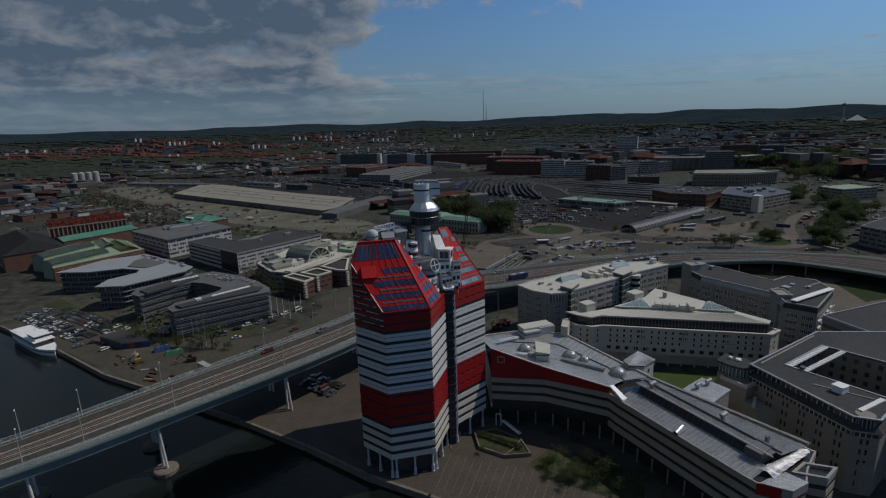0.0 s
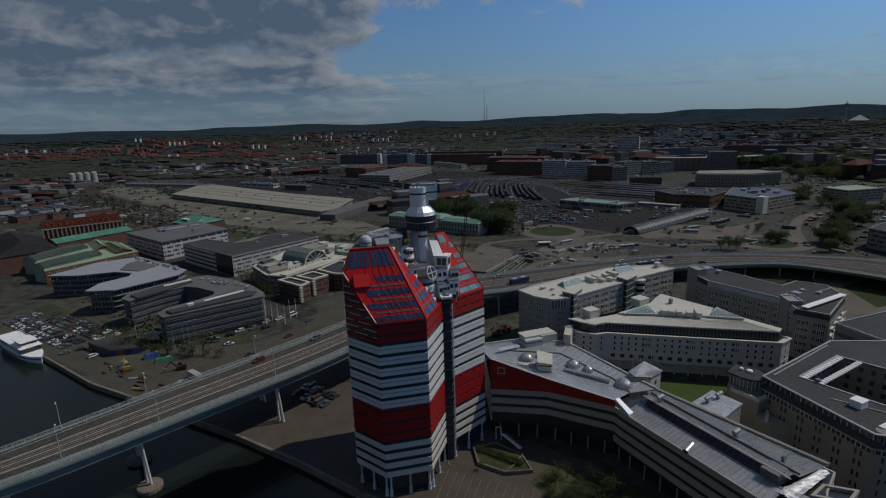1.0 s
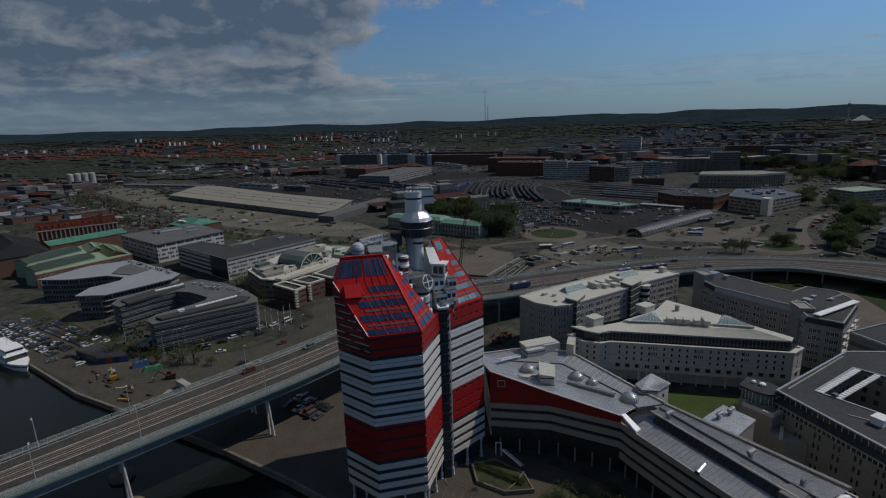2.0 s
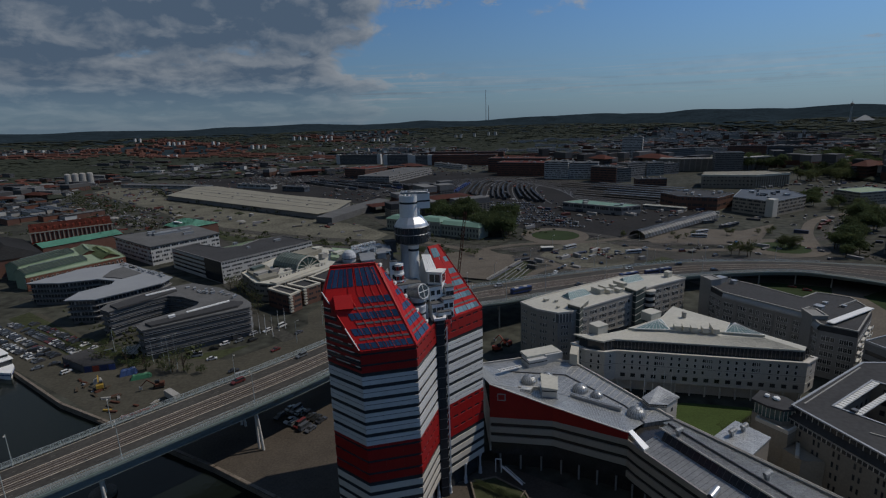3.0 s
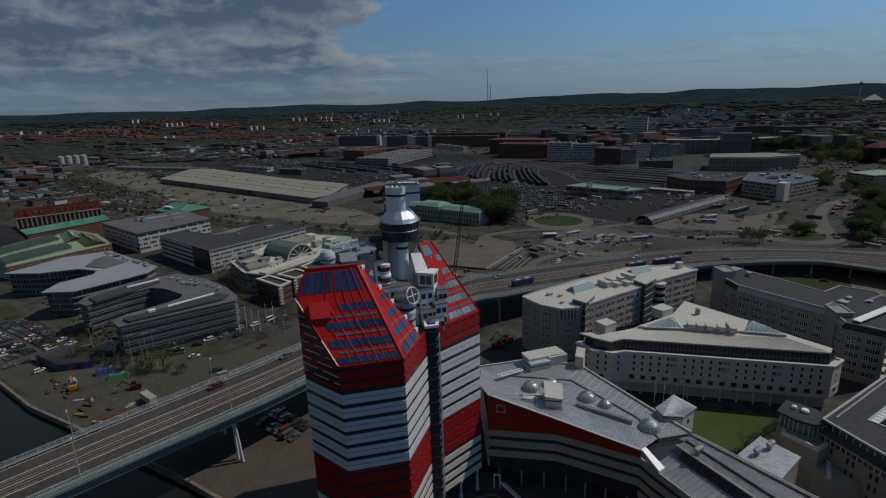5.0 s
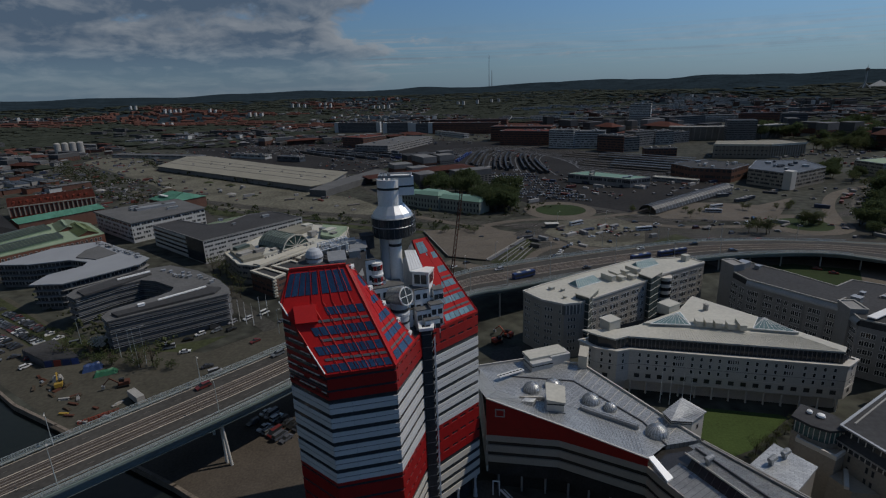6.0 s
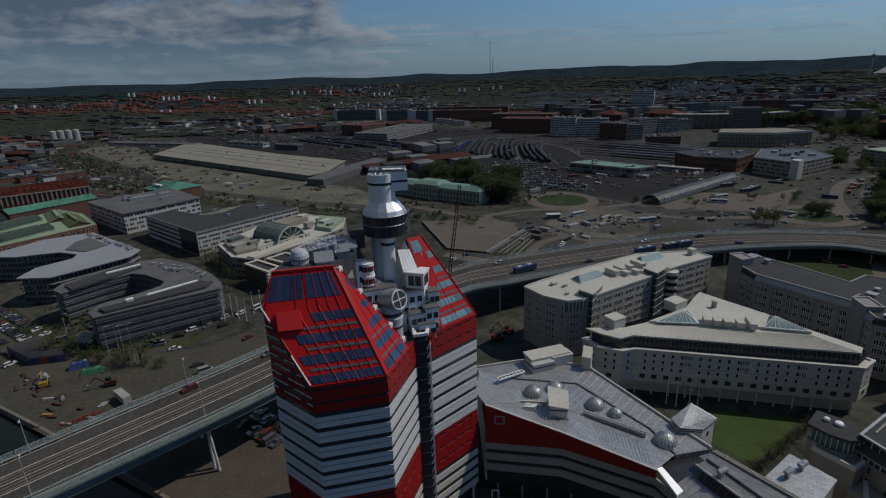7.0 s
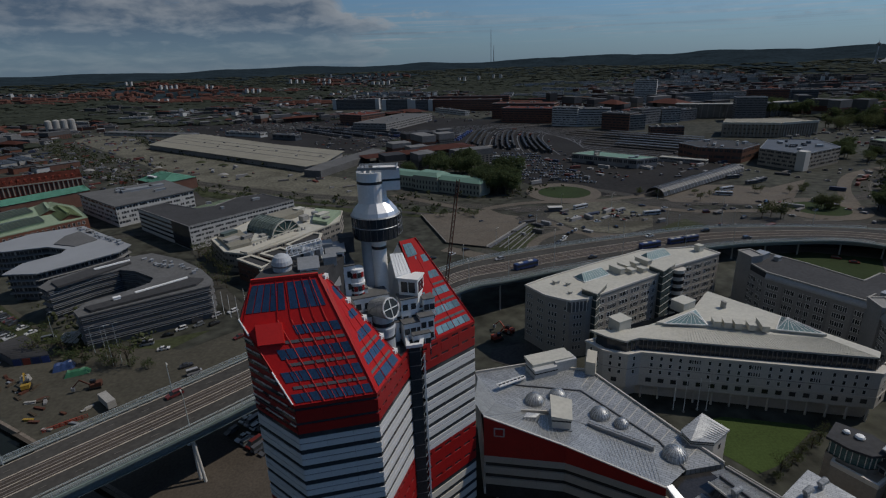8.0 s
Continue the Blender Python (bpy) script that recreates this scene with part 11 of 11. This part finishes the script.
for k in range(4):
    bm = bmesh.new()
    c0, c1 = Vector(SH[1]).lerp(Vector(SH[2]), (k + 0.1) / 4), Vector(SH[1]).lerp(Vector(SH[2]), (k + 0.9) / 4)
    m, ln = along(c0, c1, 0)
    box(bm, (0, -0.12, 0), (ln, 0.05, 2.7), m)
    part("door", bm, M["blue_tarp" if k != 1 else "orange_red"], shed)
for x, y, lx, ly, h, a, key, lab in ((-131.5, 69.5, 7, 4, 2.6, 30, "blue_paint", "blue tarpaulin over stacked goods"), (-124.0, 65.5, 8, 3.6, 1.8, 25, "green_paint", "green tarpaulin over stacked goods"), (-140, 62, 3, 2.4, 2.4, 10, "concrete", "pale container crate on the quay")):
    t = root("covered_stack", (x, y, 0), lab, "tarpaulin")
    bm = bmesh.new()
    rg = random.Random(int(x))
    m = Matrix.Translation((x, y, 0)) @ Matrix.Rotation(radians(a), 4, "Z")
    n1, n2 = 8, 5
    gr = [[bm.verts.new(m @ Vector((-lx / 2 + lx * i / n1, -ly / 2 + ly * j / n2, 0 if i in (0, n1) or j in (0, n2) else h * rg.uniform(0.75, 1.05)))) for j in range(n2 + 1)] for i in range(n1 + 1)]
    for i in range(n1):
        for j in range(n2):
            bm.faces.new((gr[i][j], gr[i + 1][j], gr[i + 1][j + 1], gr[i][j + 1]))
    part("cover", bm, M[key], t)


def excavator(x, y, turn, key, label):
    r = root("excavator", (x, y, 0), label, "excavator", "machines on the ground")
    m = Matrix.Translation((x, y, 0)) @ Matrix.Rotation(radians(turn), 4, "Z")
    for yy in (-1.1, 1.1):
        bm = bmesh.new()
        box(bm, (-2, yy - 0.3, 0), (2, yy + 0.3, 0.9), m)
        part("track", bm, M["rubber"], r)
    bm = bmesh.new()
    box(bm, (-2.2, -1.2, 1.0), (1.2, 1.2, 1.9), m)
    box(bm, (-2.2, -1.2, 1.9), (-0.6, 1.2, 2.4), m)
    part("body", bm, M[key], r)
    bm = bmesh.new()
    box(bm, (-0.4, -1.1, 1.9), (1.2, 0.1, 3.1), m)
    part("cab", bm, M["glass"], r)
    bm = bmesh.new()
    beam(bm, m @ Vector((1.0, 0.5, 1.8)), m @ Vector((3.8, 0.5, 4.4)), 0.4)
    beam(bm, m @ Vector((3.8, 0.5, 4.4)), m @ Vector((6.2, 0.5, 2.0)), 0.32)
    part("boom", bm, M[key], r)
    bm = bmesh.new()
    box(bm, (5.7, 0.0, 0.8), (6.7, 1.0, 2.0), m)
    part("bucket", bm, M["steel"], r)
    return r


excavator(-136, 57, 120, "yellow_paint", "yellow excavator on the gravel quay")
excavator(-112, 56, 200, "rust", "rusty brown excavator on the gravel quay")
excavator(28, 79, 30, "orange_red", "red excavator on the dirt beside the bridge")
excavator(33, 84, 140, "orange_red", "red excavator on the dirt beside the bridge")
qg = random.Random(3)
for k in range(6):
    x, y = -112 + k * 1.1, 34 + k * 0.9
    t = root("red_barrier", (x, y, 0), "stacked red steel barrier on the quay", "barrier", "red barriers")
    bm = bmesh.new()
    m = Matrix.Translation((x, y, 0)) @ Matrix.Rotation(radians(35), 4, "Z")
    for z in (0.1, 0.6, 1.1):
        box(bm, (-2.4, -0.06, z), (2.4, 0.06, z + 0.12), m)
    for xx in (-2.3, -0.8, 0.8, 2.3):
        box(bm, (xx - 0.06, -0.08, 0), (xx + 0.06, 0.08, 1.3), m)
    part("frame", bm, M["orange_red"], t)
for k in range(26):
    x, y = qg.uniform(-150, -100), 0
    y = 34 + (-121 - x) * 0.57 + qg.uniform(4, 18)
    key = qg.choice(("concrete", "rust", "bark", "yellow_paint", "dark_stone", "steel", "bark"))
    t = root("pallet_stack", (x, y, 0), "loose stack of timber and steel on the quay", "stack", "stacks on the quay")
    a = qg.uniform(0, 180)
    m = Matrix.Translation((x, y, 0)) @ Matrix.Rotation(radians(a), 4, "Z")
    for j in range(3):
        bm = bmesh.new()
        lx = qg.uniform(0.8, 2.2)
        box(bm, (-lx, -0.5 + 0.1 * j, 0.25 * j), (lx, 0.5, 0.25 * j + 0.22), m)
        part("layer", bm, M[key], t)
tr = root("site_trailer", (-101.5, 45.5, 0), "pale tarpaulin-sided trailer parked by the bridge", "trailer")
m = Matrix.Translation((-101.5, 45.5, 0)) @ Matrix.Rotation(radians(-40), 4, "Z")
bm = bmesh.new()
box(bm, (-4, -1.25, 0.9), (4, 1.25, 3.4), m)
part("box", bm, M["concrete"], tr)
bm = bmesh.new()
for xx in (-2.6, -1.4, 2.6):
    tube(bm, m @ Vector((xx, -1.2, 0.45)), m @ Vector((xx, 1.2, 0.45)), 0.45, 0.45, 10)
part("axle", bm, M["rubber"], tr)

# flagpoles and lamp posts on the ground
for x, y in ((-88, 110), (-84, 107), (-80, 105), (-79, 112), (-76.5, 115), (-90, 106), (76, 32.8), (78.5, 31.4), (83, 32.2), (85.5, 31.8)):
    t = root("flagpole", (x, y, 0), "slender white flagpole without a flag", "flagpole", "flagpoles")
    bm = bmesh.new()
    tube(bm, (x, y, 0), (x, y, 11), 0.14, 0.07, 8)
    part("pole", bm, M["frame_white"], t)
    bm = bmesh.new()
    lathe(bm, (x, y), [(0.35, 0), (0.35, 0.3), (0.16, 0.5)], 8)
    part("foot", bm, M["concrete"], t)
for x, y, h in ((-112, 72.5, 16), (-114, 70.5, 16), (-118, 74, 14), (-150, 92, 12), (-134, 86, 12), (-125, 78, 12), (-66, 96, 11), (-58, 118, 11), (-46, 128, 11), (40, 190, 10), (70, 225, 10), (110, 205, 10), (150, 215, 10), (190, 212, 10), (235, 205, 10), (130, 262, 10), (95, 265, 10), (210, 262, 10), (170, 280, 10)):
    street_lamp(x, y, 0.05, h, 1, 0.3, 1.2, "lamp_post", "slim grey lamp post beside the street", "street lamp posts")

# raised planter and gate on the square
pl = root("raised_planter", (17, -16, 0), "boat-shaped raised planter with shrubs on the square", "planter")
PP = [(9.0, -10.5), (9.8, -18.5), (17.5, -23.6), (25.6, -23.2), (24.0, -15.5), (16.5, -8.6)]
bm = bmesh.new()
ring(bm, PP, inset(PP, 0.45), 0, 1.1)
part("wall", bm, M["quay_stone"], pl)
bm = bmesh.new()
prism(bm, inset(PP, 0.4), 0, 0.8)
part("soil", bm, M["scrub"], pl)
bm = bmesh.new()
for a, b in ((PP[2], (20.5, -20.6)), ((20.5, -20.6), PP[4]), (PP[2], PP[3])):
    beam(bm, (*a, 1.2), (*b, 1.2), 0.3, 0.25)
part("edge_rail", bm, M["quay_stone"], pl)
for k in range(22):
    x, y = 10.5 + (k * 0.618 % 1) * 12.5, -20.5 + (k * 0.381 % 1) * 9
    plant("bush", x, y, 0.45, 0.8)
ga_ = root("arch_gate", (17.4, -4.9, 0), "white tubular arch gate on the square", "gate")
bm = bmesh.new()
for dx in (0, 1.6):
    tube(bm, (17.0 + dx, -5.4 - 0.2 * dx, 0), (17.0 + dx, -5.4 - 0.2 * dx, 4.4), 0.16)
tube(bm, (17.0, -5.4, 4.4), (18.6, -5.72, 4.4), 0.16)
part("frame", bm, M["frame_white"], ga_)
bm = bmesh.new()
tube(bm, (18.8, -6.6, 2.6), (23.6, -13.2, 1.4), 0.3)
tube(bm, (19.6, -6.4, 2.6), (24.3, -12.9, 1.4), 0.12)
part("sloping_bar", bm, M["frame_white"], ga_)
kb = root("kerb_line", (4, -16, 0), "worn stone curved kerb on the paved square", "kerb")
bm = bmesh.new()
for k in range(8):
    a0, a1 = radians(200 - 14 * k), radians(200 - 14 * (k + 1))
    beam(bm, (9 + 8 * math.cos(a0), -16 + 7 * math.sin(a0), 0.12), (9 + 8 * math.cos(a1), -16 + 7 * math.sin(a1), 0.12), 0.3, 0.2)
part("stone", bm, M["quay_stone"], kb)
# flat dark grey patch laid just above the ground
sheet("sunken_yard", [(24, 64), (30, 60), (50, 72), (48, 77), (38, 76), (25, 72)], 0.12, "asphalt", "dark sunken yard beside the stone row", "ground")
# paving joints of the square
bm = bmesh.new()
for k in range(26):
    a = Vector((-4 + k * 2.2, -36 - k * 1.0, 0.045))
    beam(bm, a, a + Vector((5 + k * 0.2, 16, 0)), 0.1, 0.03)
tagged(new("paving_joint", finish("paving_joint", bm, M["quay_stone"])), "pale joint lines in the paved square", "paving", kind="stuff")
# traffic islands, lane marks and verges on the square beyond the bridge
mg = random.Random(17)
bm = bmesh.new()
for k in range(70):
    x, y = mg.uniform(40, 290), mg.uniform(195, 300)
    a = math.atan2(60, 220) + mg.choice((0, 0.3, -0.5))
    ln = mg.uniform(6, 26)
    beam(bm, (x, y, 0.2), (x + ln * math.cos(a), y + ln * math.sin(a) * 0.6, 0.2), mg.choice((0.25, 0.3, 1.6)), 0.12)
tagged(new("traffic_markings", finish("traffic_markings", bm, M["line_worn"])), "pale lane lines and kerbs on the square", "marking", kind="stuff")
for k in range(40):
    x, y = mg.uniform(-520, -80), mg.uniform(360, 640)
    if (x + 375) * 0.77 + (y - 621) * 1.0 > -14 or not (x * -0.85 - 40 < y):
        continue
    t = root("gravel_heap", (x, y, 0), "heap of dark gravel in the yard", "heap", "heaps in the yard")
    bm = bmesh.new()
    r = mg.uniform(2, 6)
    lathe(bm, (x, y), [(r, -0.1), (r * 0.6, r * 0.25), (r * 0.15, r * 0.4)], 9, squash=(1.4, 0.8))
    part("mound", bm, M[mg.choice(("gravel", "scrub", "bark", "concrete"))], t)
